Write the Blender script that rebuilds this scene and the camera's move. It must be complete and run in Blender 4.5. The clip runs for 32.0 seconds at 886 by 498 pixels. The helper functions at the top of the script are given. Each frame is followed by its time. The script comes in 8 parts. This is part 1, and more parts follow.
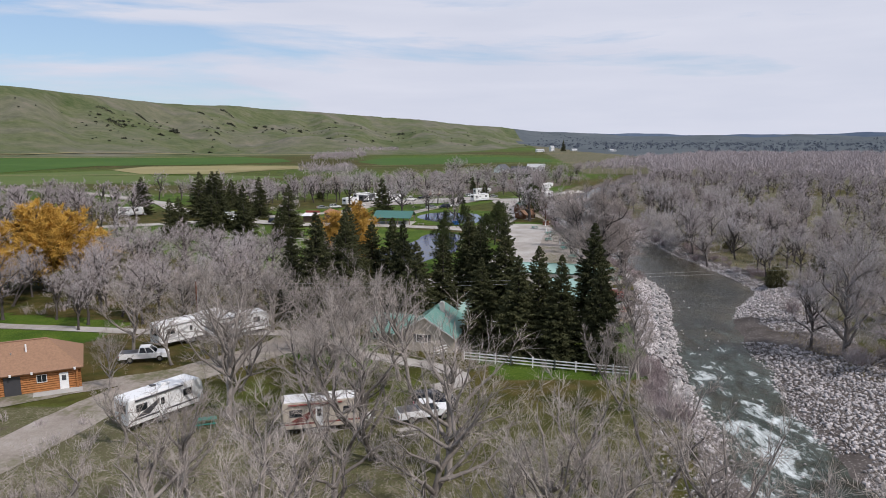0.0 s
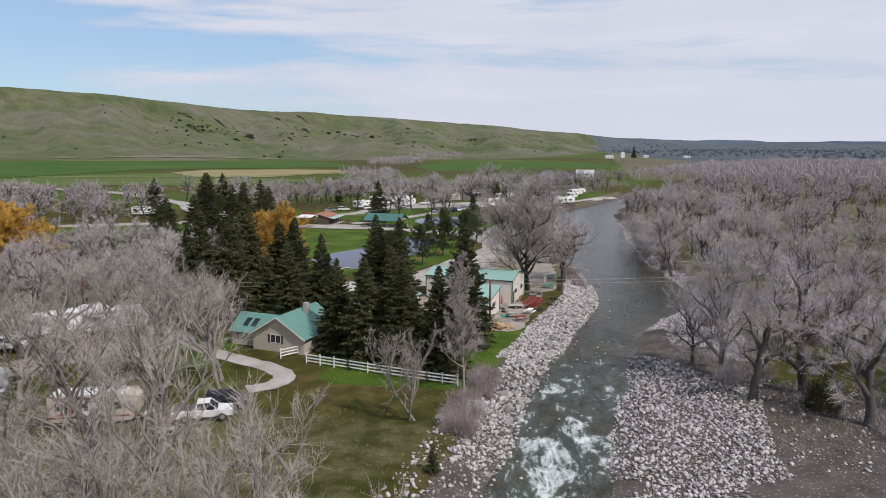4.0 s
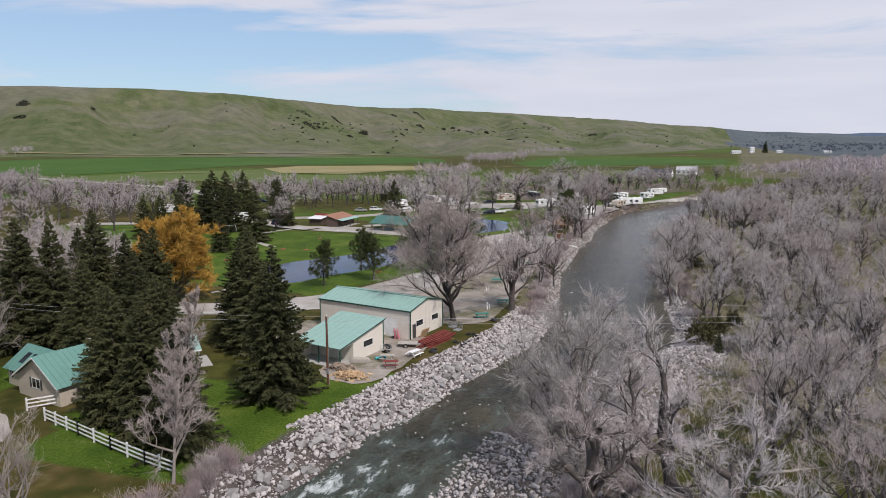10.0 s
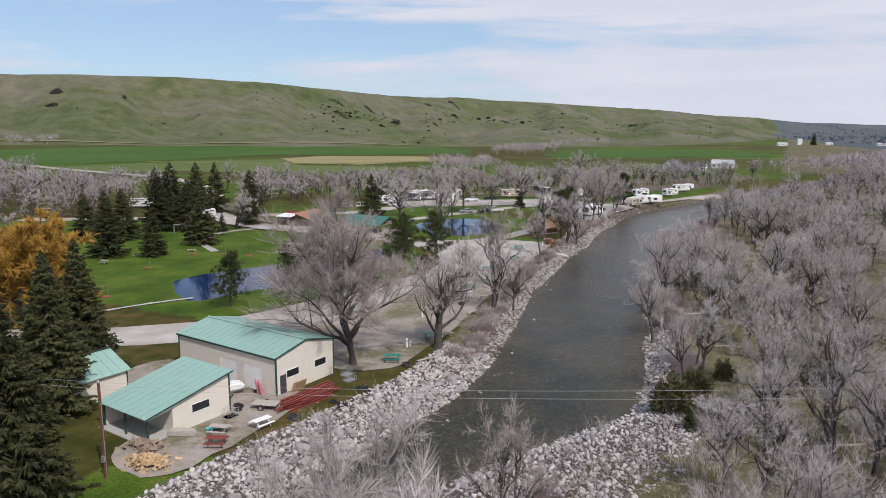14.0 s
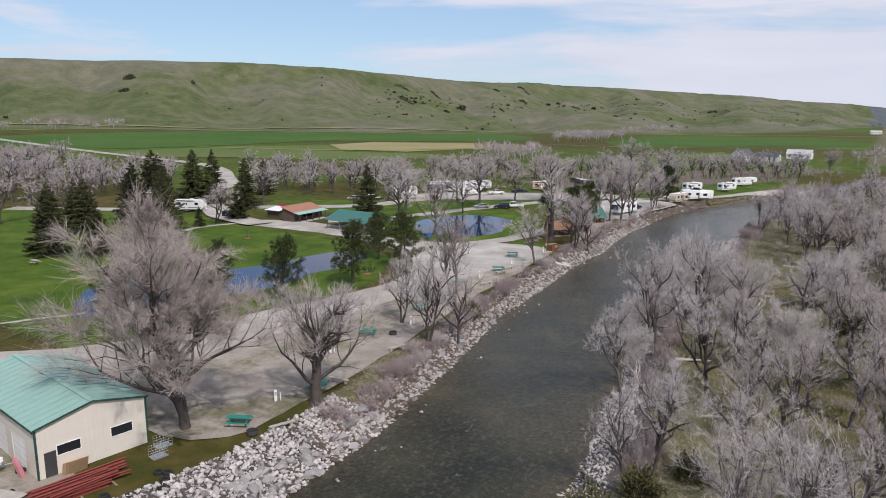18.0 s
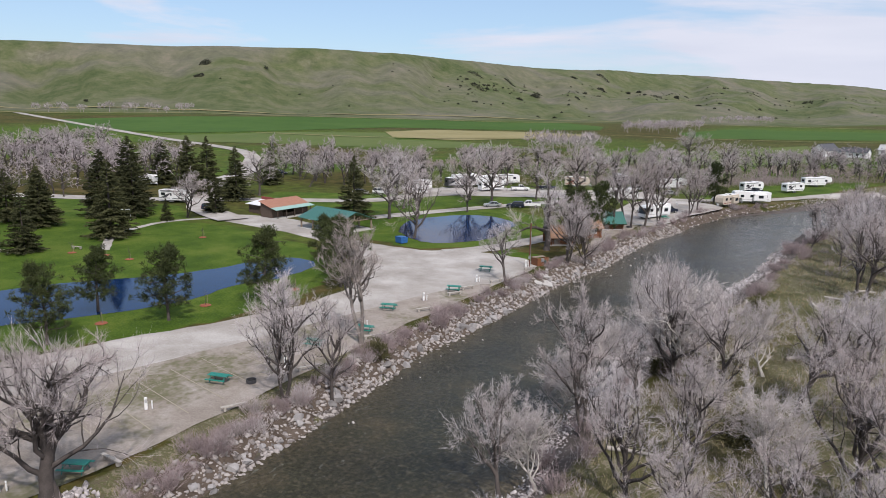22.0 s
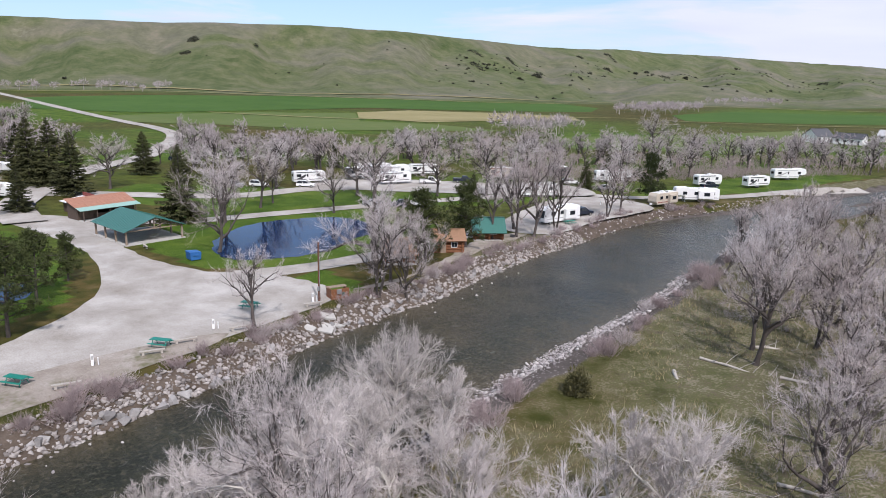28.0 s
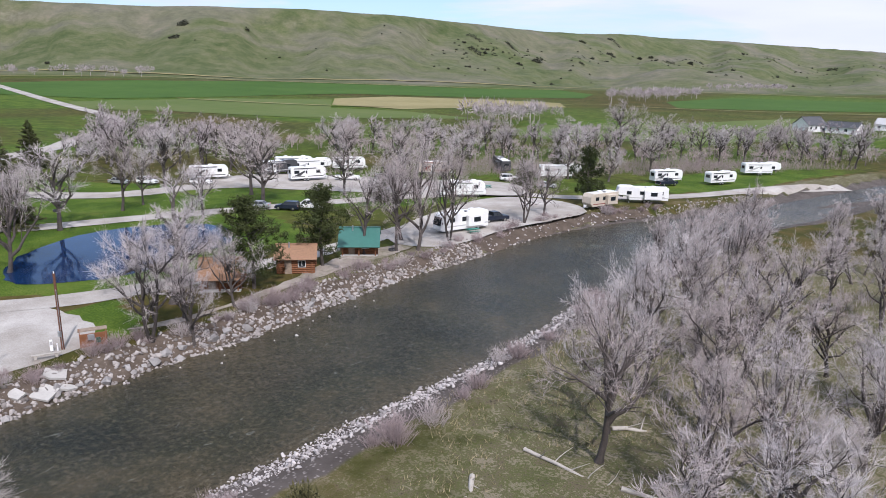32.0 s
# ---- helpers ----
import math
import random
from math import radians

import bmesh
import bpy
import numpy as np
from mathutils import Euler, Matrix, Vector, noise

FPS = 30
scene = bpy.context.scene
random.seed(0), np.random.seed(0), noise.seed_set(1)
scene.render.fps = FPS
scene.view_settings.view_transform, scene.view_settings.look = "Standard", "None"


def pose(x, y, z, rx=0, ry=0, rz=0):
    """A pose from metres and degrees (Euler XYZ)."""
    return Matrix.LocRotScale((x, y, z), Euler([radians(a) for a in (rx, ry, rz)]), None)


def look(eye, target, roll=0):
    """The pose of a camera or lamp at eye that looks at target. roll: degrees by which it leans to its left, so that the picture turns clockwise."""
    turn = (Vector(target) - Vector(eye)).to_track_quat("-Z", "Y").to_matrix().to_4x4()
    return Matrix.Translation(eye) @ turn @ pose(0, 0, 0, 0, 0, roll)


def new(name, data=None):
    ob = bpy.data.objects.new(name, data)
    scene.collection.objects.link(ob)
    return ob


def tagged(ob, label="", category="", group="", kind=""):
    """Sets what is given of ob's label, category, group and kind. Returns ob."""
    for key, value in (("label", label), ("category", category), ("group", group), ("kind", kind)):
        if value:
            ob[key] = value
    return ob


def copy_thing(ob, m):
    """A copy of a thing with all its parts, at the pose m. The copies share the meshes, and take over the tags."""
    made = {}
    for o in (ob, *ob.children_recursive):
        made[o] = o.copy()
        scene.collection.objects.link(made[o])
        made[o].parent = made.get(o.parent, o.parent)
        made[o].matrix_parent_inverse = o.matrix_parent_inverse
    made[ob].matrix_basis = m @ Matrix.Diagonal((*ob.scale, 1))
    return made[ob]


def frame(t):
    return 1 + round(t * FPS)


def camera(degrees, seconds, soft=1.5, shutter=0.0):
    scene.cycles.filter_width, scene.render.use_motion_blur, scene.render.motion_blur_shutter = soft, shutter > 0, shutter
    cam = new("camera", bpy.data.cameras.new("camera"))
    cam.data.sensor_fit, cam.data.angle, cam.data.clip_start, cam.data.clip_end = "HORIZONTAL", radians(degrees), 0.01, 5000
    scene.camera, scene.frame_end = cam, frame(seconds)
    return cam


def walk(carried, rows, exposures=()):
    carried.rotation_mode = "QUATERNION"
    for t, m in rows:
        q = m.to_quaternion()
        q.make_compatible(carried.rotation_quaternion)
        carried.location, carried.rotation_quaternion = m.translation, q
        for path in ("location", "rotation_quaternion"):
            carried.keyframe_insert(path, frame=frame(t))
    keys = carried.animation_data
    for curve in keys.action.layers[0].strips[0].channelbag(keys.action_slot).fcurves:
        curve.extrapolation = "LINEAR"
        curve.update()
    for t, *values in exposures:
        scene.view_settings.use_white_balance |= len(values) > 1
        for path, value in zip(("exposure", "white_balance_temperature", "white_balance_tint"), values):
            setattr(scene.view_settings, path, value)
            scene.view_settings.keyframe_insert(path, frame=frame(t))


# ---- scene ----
cam = camera(65.1, 32.0, 0.9)
METRES, EYE, TILT, LEAN, TURN = 240.0, 28.23, -9.0, 0.0, 0.0
ROWS = [
    (0.0, 0.0, 0.0, 0.0, 0.0, 0.0, -0.0),
    (0.5, 0.0155, 0.0014, -0.0002, 0.32, 0.04, -0.11),
    (1.0, 0.0309, 0.0031, -0.0006, 0.57, 0.07, -0.24),
    (1.5, 0.0464, 0.0048, -0.0012, 0.88, 0.11, -0.29),
    (2.0, 0.0615, 0.0063, -0.0016, 2.22, 0.15, -0.52),
    (2.5, 0.077, 0.0078, -0.0017, 3.89, 0.2, -0.77),
    (3.0, 0.0923, 0.0098, -0.0016, 5.2, 0.26, -0.98),
    (3.5, 0.1075, 0.0134, -0.0016, 5.98, 0.34, -1.11),
    (4.0, 0.1221, 0.0183, -0.0014, 6.43, 0.43, -1.21),
    (4.5, 0.1362, 0.0244, -0.0009, 7.33, 0.54, -1.37),
    (6.5, 0.1882, 0.0571, 0.005, 14.64, 0.52, -2.39),
    (7.0, 0.1985, 0.0672, 0.007, 13.98, 0.43, -2.34),
    (7.5, 0.2083, 0.0786, 0.0095, 13.5, 0.37, -2.33),
    (8.0, 0.2178, 0.0909, 0.0118, 13.51, 0.24, -2.29),
    (8.5, 0.2264, 0.1037, 0.0136, 14.44, 0.07, -2.38),
    (9.0, 0.2341, 0.1174, 0.0152, 15.32, -0.03, -2.43),
    (9.5, 0.2404, 0.1318, 0.0168, 15.92, -0.14, -2.44),
    (10.0, 0.246, 0.1464, 0.0185, 16.7, -0.26, -2.48),
    (10.5, 0.2506, 0.1613, 0.0204, 17.28, -0.38, -2.52),
    (11.0, 0.2545, 0.1766, 0.0224, 17.67, -0.47, -2.59),
    (11.5, 0.2581, 0.1918, 0.0244, 17.79, -0.56, -2.7),
    (12.0, 0.2619, 0.2069, 0.0264, 17.89, -0.65, -2.8),
    (12.5, 0.2664, 0.2218, 0.029, 18.06, -0.74, -2.9),
    (13.0, 0.2711, 0.2366, 0.0319, 18.67, -0.88, -3.04),
    (13.5, 0.2762, 0.2513, 0.0348, 19.48, -1.05, -3.16),
    (14.0, 0.281, 0.266, 0.0375, 19.94, -1.23, -3.24),
    (14.5, 0.2856, 0.2805, 0.0398, 20.38, -1.42, -3.35),
    (16.5, 0.3046, 0.3389, 0.0487, 23.89, -2.1, -3.77),
    (17.0, 0.3088, 0.3534, 0.0512, 24.38, -2.28, -3.94),
    (17.5, 0.3131, 0.3681, 0.0537, 25.49, -2.55, -4.15),
    (18.0, 0.3171, 0.383, 0.056, 25.91, -2.75, -4.3),
    (18.5, 0.321, 0.398, 0.058, 26.22, -2.98, -4.51),
    (19.0, 0.3253, 0.4129, 0.0599, 27.31, -3.2, -4.78),
    (19.5, 0.3296, 0.4276, 0.062, 28.72, -3.48, -5.04),
    (20.0, 0.334, 0.4421, 0.0646, 29.64, -3.67, -5.2),
    (20.5, 0.3378, 0.457, 0.067, 31.15, -3.87, -5.42),
    (21.0, 0.3409, 0.4724, 0.0693, 32.07, -4.06, -5.61),
    (21.5, 0.3441, 0.4876, 0.0718, 32.27, -4.19, -5.68),
    (22.0, 0.3471, 0.5029, 0.0747, 32.41, -4.31, -5.77),
    (22.5, 0.3504, 0.518, 0.0779, 32.49, -4.44, -5.86),
    (23.0, 0.3538, 0.5331, 0.0808, 32.55, -4.57, -5.93),
    (23.5, 0.3572, 0.5483, 0.0833, 32.82, -4.75, -6.0),
    (24.0, 0.3602, 0.5628, 0.0854, 33.09, -4.9, -6.04),
    (24.5, 0.3634, 0.5779, 0.0878, 33.33, -5.11, -6.07),
    (25.0, 0.3662, 0.5933, 0.0901, 33.43, -5.26, -6.07),
    (25.5, 0.3692, 0.6088, 0.0924, 33.46, -5.42, -6.09),
    (27.5, 0.3824, 0.6689, 0.1009, 33.48, -5.89, -6.15),
    (28.0, 0.3855, 0.6846, 0.103, 33.52, -6.0, -6.18),
    (28.5, 0.3886, 0.7002, 0.1049, 33.56, -6.11, -6.17),
    (29.0, 0.3915, 0.7157, 0.1071, 33.62, -6.24, -6.21),
    (29.5, 0.3944, 0.7314, 0.1092, 33.71, -6.39, -6.22),
    (30.0, 0.3971, 0.747, 0.1113, 33.81, -6.55, -6.22),
    (30.5, 0.3998, 0.7626, 0.1137, 33.92, -6.7, -6.25),
    (31.0, 0.4026, 0.778, 0.1164, 34.01, -6.87, -6.29),
    (31.5, 0.4056, 0.7934, 0.1189, 34.11, -7.03, -6.31),
    (32.0, 0.4089, 0.8086, 0.1219, 34.2, -7.19, -6.29),
]
walk(cam, [(t, pose(0, 0, EYE, TILT, LEAN, TURN) @ pose(METRES * x, METRES * y, METRES * z, 90 + pitch, roll, yaw)) for t, x, y, z, yaw, pitch, roll in ROWS],
     [(0, -0.03, 6250, 16), (9, -0.02, 6350, 16), (17, 0.05, 6300, 16), (25, 0.2, 6200, 17), (32, 0.38, 6000, 18)])

# ---- world and sun ----
SUN_AZ, SUN_EL = 128.0, 50.0          # degrees clockwise from the y axis; height of the sun
world = bpy.data.worlds.new("sky")
scene.world = world
world.use_nodes = True
_n, _l = world.node_tree.nodes, world.node_tree.links
_n.clear()
_out = _n.new("ShaderNodeOutputWorld")
_bg = _n.new("ShaderNodeBackground")
_sky = _n.new("ShaderNodeTexSky")
_sky.sky_type = "NISHITA"
_sky.sun_disc = False
_sky.sun_elevation, _sky.sun_rotation = radians(SUN_EL), radians(SUN_AZ)
_sky.air_density, _sky.dust_density, _sky.ozone_density = 1.0, 0.6, 1.5
_tc = _n.new("ShaderNodeTexCoord")
_mp = _n.new("ShaderNodeMapping")
_mp.inputs["Rotation"].default_value = (0.0, radians(6), radians(35))
_mp.inputs["Scale"].default_value = (1.4, 2.4, 11.0)
_ns = _n.new("ShaderNodeTexNoise")
_ns.inputs["Scale"].default_value, _ns.inputs["Detail"].default_value, _ns.inputs["Roughness"].default_value = 1.3, 7.0, 0.55
_ns.inputs["Distortion"].default_value = 0.35
_rp = _n.new("ShaderNodeValToRGB")
_rp.color_ramp.elements[0].position, _rp.color_ramp.elements[1].position = 0.42, 0.55
_mx = _n.new("ShaderNodeMix")
_mx.data_type = "RGBA"
_mx.inputs["B"].default_value = (6.3, 6.6, 7.15, 1)     # thin bright cloud sheet
_ns2 = _n.new("ShaderNodeTexNoise")
_ns2.inputs["Scale"].default_value, _ns2.inputs["Detail"].default_value = 3.0, 6.0
_mxc = _n.new("ShaderNodeMix")
_mxc.data_type = "RGBA"
_mxc.inputs["A"].default_value, _mxc.inputs["B"].default_value = (5.1, 5.5, 6.2, 1), (6.5, 6.7, 7.1, 1)
# the sheet thins out towards the west
_sep = _n.new("ShaderNodeSeparateXYZ")
_thin = _n.new("ShaderNodeMapRange")
_thin.inputs["From Min"].default_value, _thin.inputs["From Max"].default_value = -0.9, 0.25
_thin.inputs["To Min"].default_value, _thin.inputs["To Max"].default_value = -0.16, 0.10
_sum = _n.new("ShaderNodeMath")
_sum.operation = "ADD"
_l.new(_tc.outputs["Generated"], _sep.inputs["Vector"])
_l.new(_sep.outputs["X"], _thin.inputs["Value"])
_l.new(_tc.outputs["Generated"], _mp.inputs["Vector"])
_l.new(_mp.outputs["Vector"], _ns.inputs["Vector"])
_l.new(_mp.outputs["Vector"], _ns2.inputs["Vector"])
_l.new(_ns.outputs["Fac"], _sum.inputs[0])
_low = _n.new("ShaderNodeMapRange")
_low.inputs["From Min"].default_value, _low.inputs["From Max"].default_value = 0.0, 0.11
_low.inputs["To Min"].default_value, _low.inputs["To Max"].default_value = 0.09, 0.0
_add = _n.new("ShaderNodeMath")
_add.operation = "ADD"
_l.new(_sep.outputs["Z"], _low.inputs["Value"])
_l.new(_low.outputs["Result"], _add.inputs[0])
_l.new(_thin.outputs["Result"], _add.inputs[1])
_l.new(_add.outputs[0], _sum.inputs[1])
_l.new(_sum.outputs[0], _rp.inputs["Fac"])
_l.new(_rp.outputs["Color"], _mx.inputs["Factor"])
_tint = _n.new("ShaderNodeMix")
_tint.data_type, _tint.blend_type = "RGBA", "MULTIPLY"
_tint.inputs["Factor"].default_value, _tint.inputs["B"].default_value = 1.0, (0.76, 0.88, 0.98, 1)     # clear dry air
_l.new(_sky.outputs["Color"], _tint.inputs["A"])
_veil = _n.new("ShaderNodeMix")
_veil.data_type = "RGBA"
_veil.inputs["Factor"].default_value, _veil.inputs["B"].default_value = 0.38, (4.6, 5.9, 7.0, 1)     # thin high veil
_l.new(_tint.outputs["Result"], _veil.inputs["A"])
_l.new(_veil.outputs["Result"], _mx.inputs["A"])
_l.new(_ns2.outputs["Fac"], _mxc.inputs["Factor"])
_l.new(_mxc.outputs["Result"], _mx.inputs["B"])
_l.new(_mx.outputs["Result"], _bg.inputs["Color"])
_bg.inputs["Strength"].default_value = 0.115
_l.new(_bg.outputs["Background"], _out.inputs["Surface"])

sun = new("sun", bpy.data.lights.new("sun", "SUN"))
sun.data.energy, sun.data.angle, sun.data.color = 3.35, radians(1.6), (1.0, 0.95, 0.87)
_d = Vector((math.sin(radians(SUN_AZ)) * math.cos(radians(SUN_EL)), math.cos(radians(SUN_AZ)) * math.cos(radians(SUN_EL)), math.sin(radians(SUN_EL))))
sun.matrix_world = look(_d * 100, (0, 0, 0))

# ---- materials ----
def mat(name, build):
    m = bpy.data.materials.new(name)
    m.use_nodes = True
    nt = m.node_tree
    nt.nodes.clear()
    out = nt.nodes.new("ShaderNodeOutputMaterial")
    b = nt.nodes.new("ShaderNodeBsdfPrincipled")
    nt.links.new(b.outputs["BSDF"], out.inputs["Surface"])
    build(nt, b)
    return m


def ns(nt, scale, detail=5.0, rough=0.55, vec=None, dist=0.0):
    n = nt.nodes.new("ShaderNodeTexNoise")
    n.inputs["Scale"].default_value, n.inputs["Detail"].default_value = scale, detail
    n.inputs["Roughness"].default_value, n.inputs["Distortion"].default_value = rough, dist
    if vec:
        nt.links.new(vec, n.inputs["Vector"])
    return n.outputs["Fac"]


def obj_co(nt, scale=(1, 1, 1), geo=False):
    if geo:
        src = nt.nodes.new("ShaderNodeNewGeometry").outputs["Position"]
    else:
        src = nt.nodes.new("ShaderNodeTexCoord").outputs["Object"]
    mp = nt.nodes.new("ShaderNodeMapping")
    mp.inputs["Scale"].default_value = scale
    nt.links.new(src, mp.inputs["Vector"])
    return mp.outputs["Vector"]


def ramp(nt, fac, stops):
    r = nt.nodes.new("ShaderNodeValToRGB")
    e = r.color_ramp.elements
    while len(e) < len(stops):
        e.new(0.5)
    for el, (p, c) in zip(e, stops):
        el.position = p
        el.color = (*c, 1) if len(c) == 3 else c
    nt.links.new(fac, r.inputs["Fac"])
    return r.outputs["Color"]


def mixc(nt, fac, a, b, mode="MIX"):
    m = nt.nodes.new("ShaderNodeMix")
    m.data_type, m.blend_type = "RGBA", mode
    for key, v in (("Factor", fac), ("A", a), ("B", b)):
        if isinstance(v, (int, float)):
            m.inputs[key].default_value = v
        elif isinstance(v, tuple):
            m.inputs[key].default_value = (*v, 1)
        else:
            nt.links.new(v, m.inputs[key])
    return m.outputs["Result"]


def math2(nt, op, a, b=0.0):
    m = nt.nodes.new("ShaderNodeMath")
    m.operation, m.use_clamp = op, op in ("ADD", "MULTIPLY", "SUBTRACT")
    for i, v in enumerate((a, b)):
        if isinstance(v, (int, float)):
            m.inputs[i].default_value = v
        else:
            nt.links.new(v, m.inputs[i])
    return m.outputs[0]


def bump(nt, b, height, strength=0.4, distance=0.05):
    n = nt.nodes.new("ShaderNodeBump")
    n.inputs["Strength"].default_value, n.inputs["Distance"].default_value = strength, distance
    nt.links.new(height, n.inputs["Height"])
    nt.links.new(n.outputs["Normal"], b.inputs["Normal"])


def rand(nt):
    return nt.nodes.new("ShaderNodeObjectInfo").outputs["Random"]


def island(nt):
    return nt.nodes.new("ShaderNodeNewGeometry").outputs["Random Per Island"]


def surface(name, lo, hi, scale=3.0, rough=0.7, metal=0.0, bumps=0.3, bscale=None, per=None, geo=False, spec=0.5, amount=0.35):
    """A worn surface: a mottled colour between lo and hi at two scales with fine relief; per: object or island variation."""
    def build(nt, b):
        co = obj_co(nt, geo=geo)
        f = math2(nt, "ADD", math2(nt, "MULTIPLY", ns(nt, scale, vec=co), 0.6), math2(nt, "MULTIPLY", ns(nt, scale * 9, vec=co), 0.4))
        c = ramp(nt, f, [(0.3, lo), (0.7, hi)])
        if per:
            r = rand(nt) if per == "object" else island(nt)
            c = mixc(nt, amount, c, ramp(nt, r, [(0.0, tuple(0.45 * v for v in lo)), (0.5, hi), (1.0, tuple(min(1, 1.35 * v) for v in hi))]))
        nt.links.new(c, b.inputs["Base Color"])
        b.inputs["Roughness"].default_value, b.inputs["Metallic"].default_value = rough, metal
        b.inputs["Specular IOR Level"].default_value = spec
        if bumps:
            bump(nt, b, ns(nt, bscale or scale * 14, vec=co), bumps, 0.03)
    return mat(name, build)


def ground_build(nt, b):
    geo = nt.nodes.new("ShaderNodeNewGeometry").outputs["Position"]
    a = nt.nodes.new("ShaderNodeAttribute")
    a.attribute_name = "zone"
    sp = nt.nodes.new("ShaderNodeSeparateColor")
    nt.links.new(a.outputs["Color"], sp.inputs["Color"])
    lawn, cobble, litter = sp.outputs["Red"], sp.outputs["Green"], sp.outputs["Blue"]
    hill = a.outputs["Alpha"]
    n_big, n_mid, n_fine = ns(nt, 0.035, 4, vec=geo), ns(nt, 0.35, 6, vec=geo), ns(nt, 4.0, 5, vec=geo)
    dry = ramp(nt, math2(nt, "ADD", math2(nt, "MULTIPLY", n_mid, 0.6), math2(nt, "MULTIPLY", n_big, 0.4)), [(0.34, (0.026, 0.034, 0.005)), (0.47, (0.050, 0.049, 0.010)), (0.56, (0.080, 0.061, 0.018)), (0.68, (0.130, 0.099, 0.045))])
    green = ramp(nt, math2(nt, "ADD", math2(nt, "MULTIPLY", ns(nt, 0.12, 6, 0.65, geo), 0.55), math2(nt, "MULTIPLY", n_fine, 0.45)), [(0.36, (0.022, 0.045, 0.004)), (0.47, (0.046, 0.086, 0.007)), (0.56, (0.080, 0.120, 0.014)), (0.68, (0.135, 0.140, 0.036))])
    vo = nt.nodes.new("ShaderNodeTexVoronoi")
    vo.inputs["Scale"].default_value = 2.6
    nt.links.new(geo, vo.inputs["Vector"])
    stones = mixc(nt, 0.6, ramp(nt, n_mid, [(0.3, (0.085, 0.07, 0.062)), (0.7, (0.21, 0.182, 0.165))]), ramp(nt, vo.outputs["Distance"], [(0.05, (0.34, 0.31, 0.29)), (0.35, (0.04, 0.034, 0.03))]))
    leaf = ramp(nt, math2(nt, "ADD", math2(nt, "MULTIPLY", ns(nt, 0.5, 8, 0.7, geo), 0.6), math2(nt, "MULTIPLY", n_fine, 0.4)), [(0.32, (0.034, 0.030, 0.016)), (0.43, (0.125, 0.104, 0.07)), (0.5, (0.072, 0.078, 0.026)), (0.58, (0.205, 0.173, 0.13)), (0.66, (0.105, 0.104, 0.044)), (0.78, (0.31, 0.27, 0.22))])
    n_hill = ns(nt, 0.0040, 6, 0.55, geo, 0.8)
    hillc = ramp(nt, n_hill, [(0.36, (0.044, 0.070, 0.018)), (0.46, (0.078, 0.098, 0.038)), (0.54, (0.118, 0.118, 0.078)), (0.64, (0.150, 0.136, 0.114))])
    hillc = mixc(nt, 0.42, hillc, ramp(nt, ns(nt, 0.035, 10, 0.78, vec=geo), [(0.36, (0.032, 0.045, 0.016)), (0.5, (0.105, 0.112, 0.055)), (0.64, (0.20, 0.17, 0.115))]))
    nrm = nt.nodes.new("ShaderNodeSeparateXYZ")
    nt.links.new(nt.nodes.new("ShaderNodeNewGeometry").outputs["Normal"], nrm.inputs["Vector"])
    steep = math2(nt, "ADD", math2(nt, "SUBTRACT", 1.0, nrm.outputs["Z"]), math2(nt, "MULTIPLY", ns(nt, 0.02, 8, 0.7, geo), 0.16))
    scar = ramp(nt, steep, [(0.24, (0, 0, 0)), (0.36, (0.6, 0.6, 0.6))])
    rock = ramp(nt, ns(nt, 0.06, 8, 0.75, geo), [(0.38, (0.06, 0.055, 0.04)), (0.52, (0.16, 0.14, 0.105)), (0.66, (0.30, 0.265, 0.215))])
    hillc = mixc(nt, scar, hillc, rock)

    def soft(v):
        r = nt.nodes.new("ShaderNodeMapRange")
        r.inputs["From Min"].default_value, r.inputs["From Max"].default_value = 0.35, 0.65
        m = nt.nodes.new("ShaderNodeMath")
        m.operation = "ADD"
        nt.links.new(v, m.inputs[0])
        m2 = nt.nodes.new("ShaderNodeMath")
        m2.operation = "MULTIPLY_ADD"
        nt.links.new(n_mid, m2.inputs[0])
        m2.inputs[1].default_value, m2.inputs[2].default_value = 0.7, -0.35
        nt.links.new(m2.outputs[0], m.inputs[1])
        nt.links.new(m.outputs[0], r.inputs["Value"])
        return r.outputs["Result"]
    c = mixc(nt, soft(lawn), dry, green)
    c = mixc(nt, soft(litter), c, leaf)
    c = mixc(nt, soft(cobble), c, stones)
    c = mixc(nt, hill, c, hillc)
    nt.links.new(c, b.inputs["Base Color"])
    b.inputs["Roughness"].default_value = 0.95
    b.inputs["Specular IOR Level"].default_value = 0.15
    bump(nt, b, math2(nt, "ADD", math2(nt, "MULTIPLY", n_fine, 0.6), math2(nt, "MULTIPLY", n_mid, 0.4)), 0.7, 0.15)


GROUND = mat("ground_cover", ground_build)


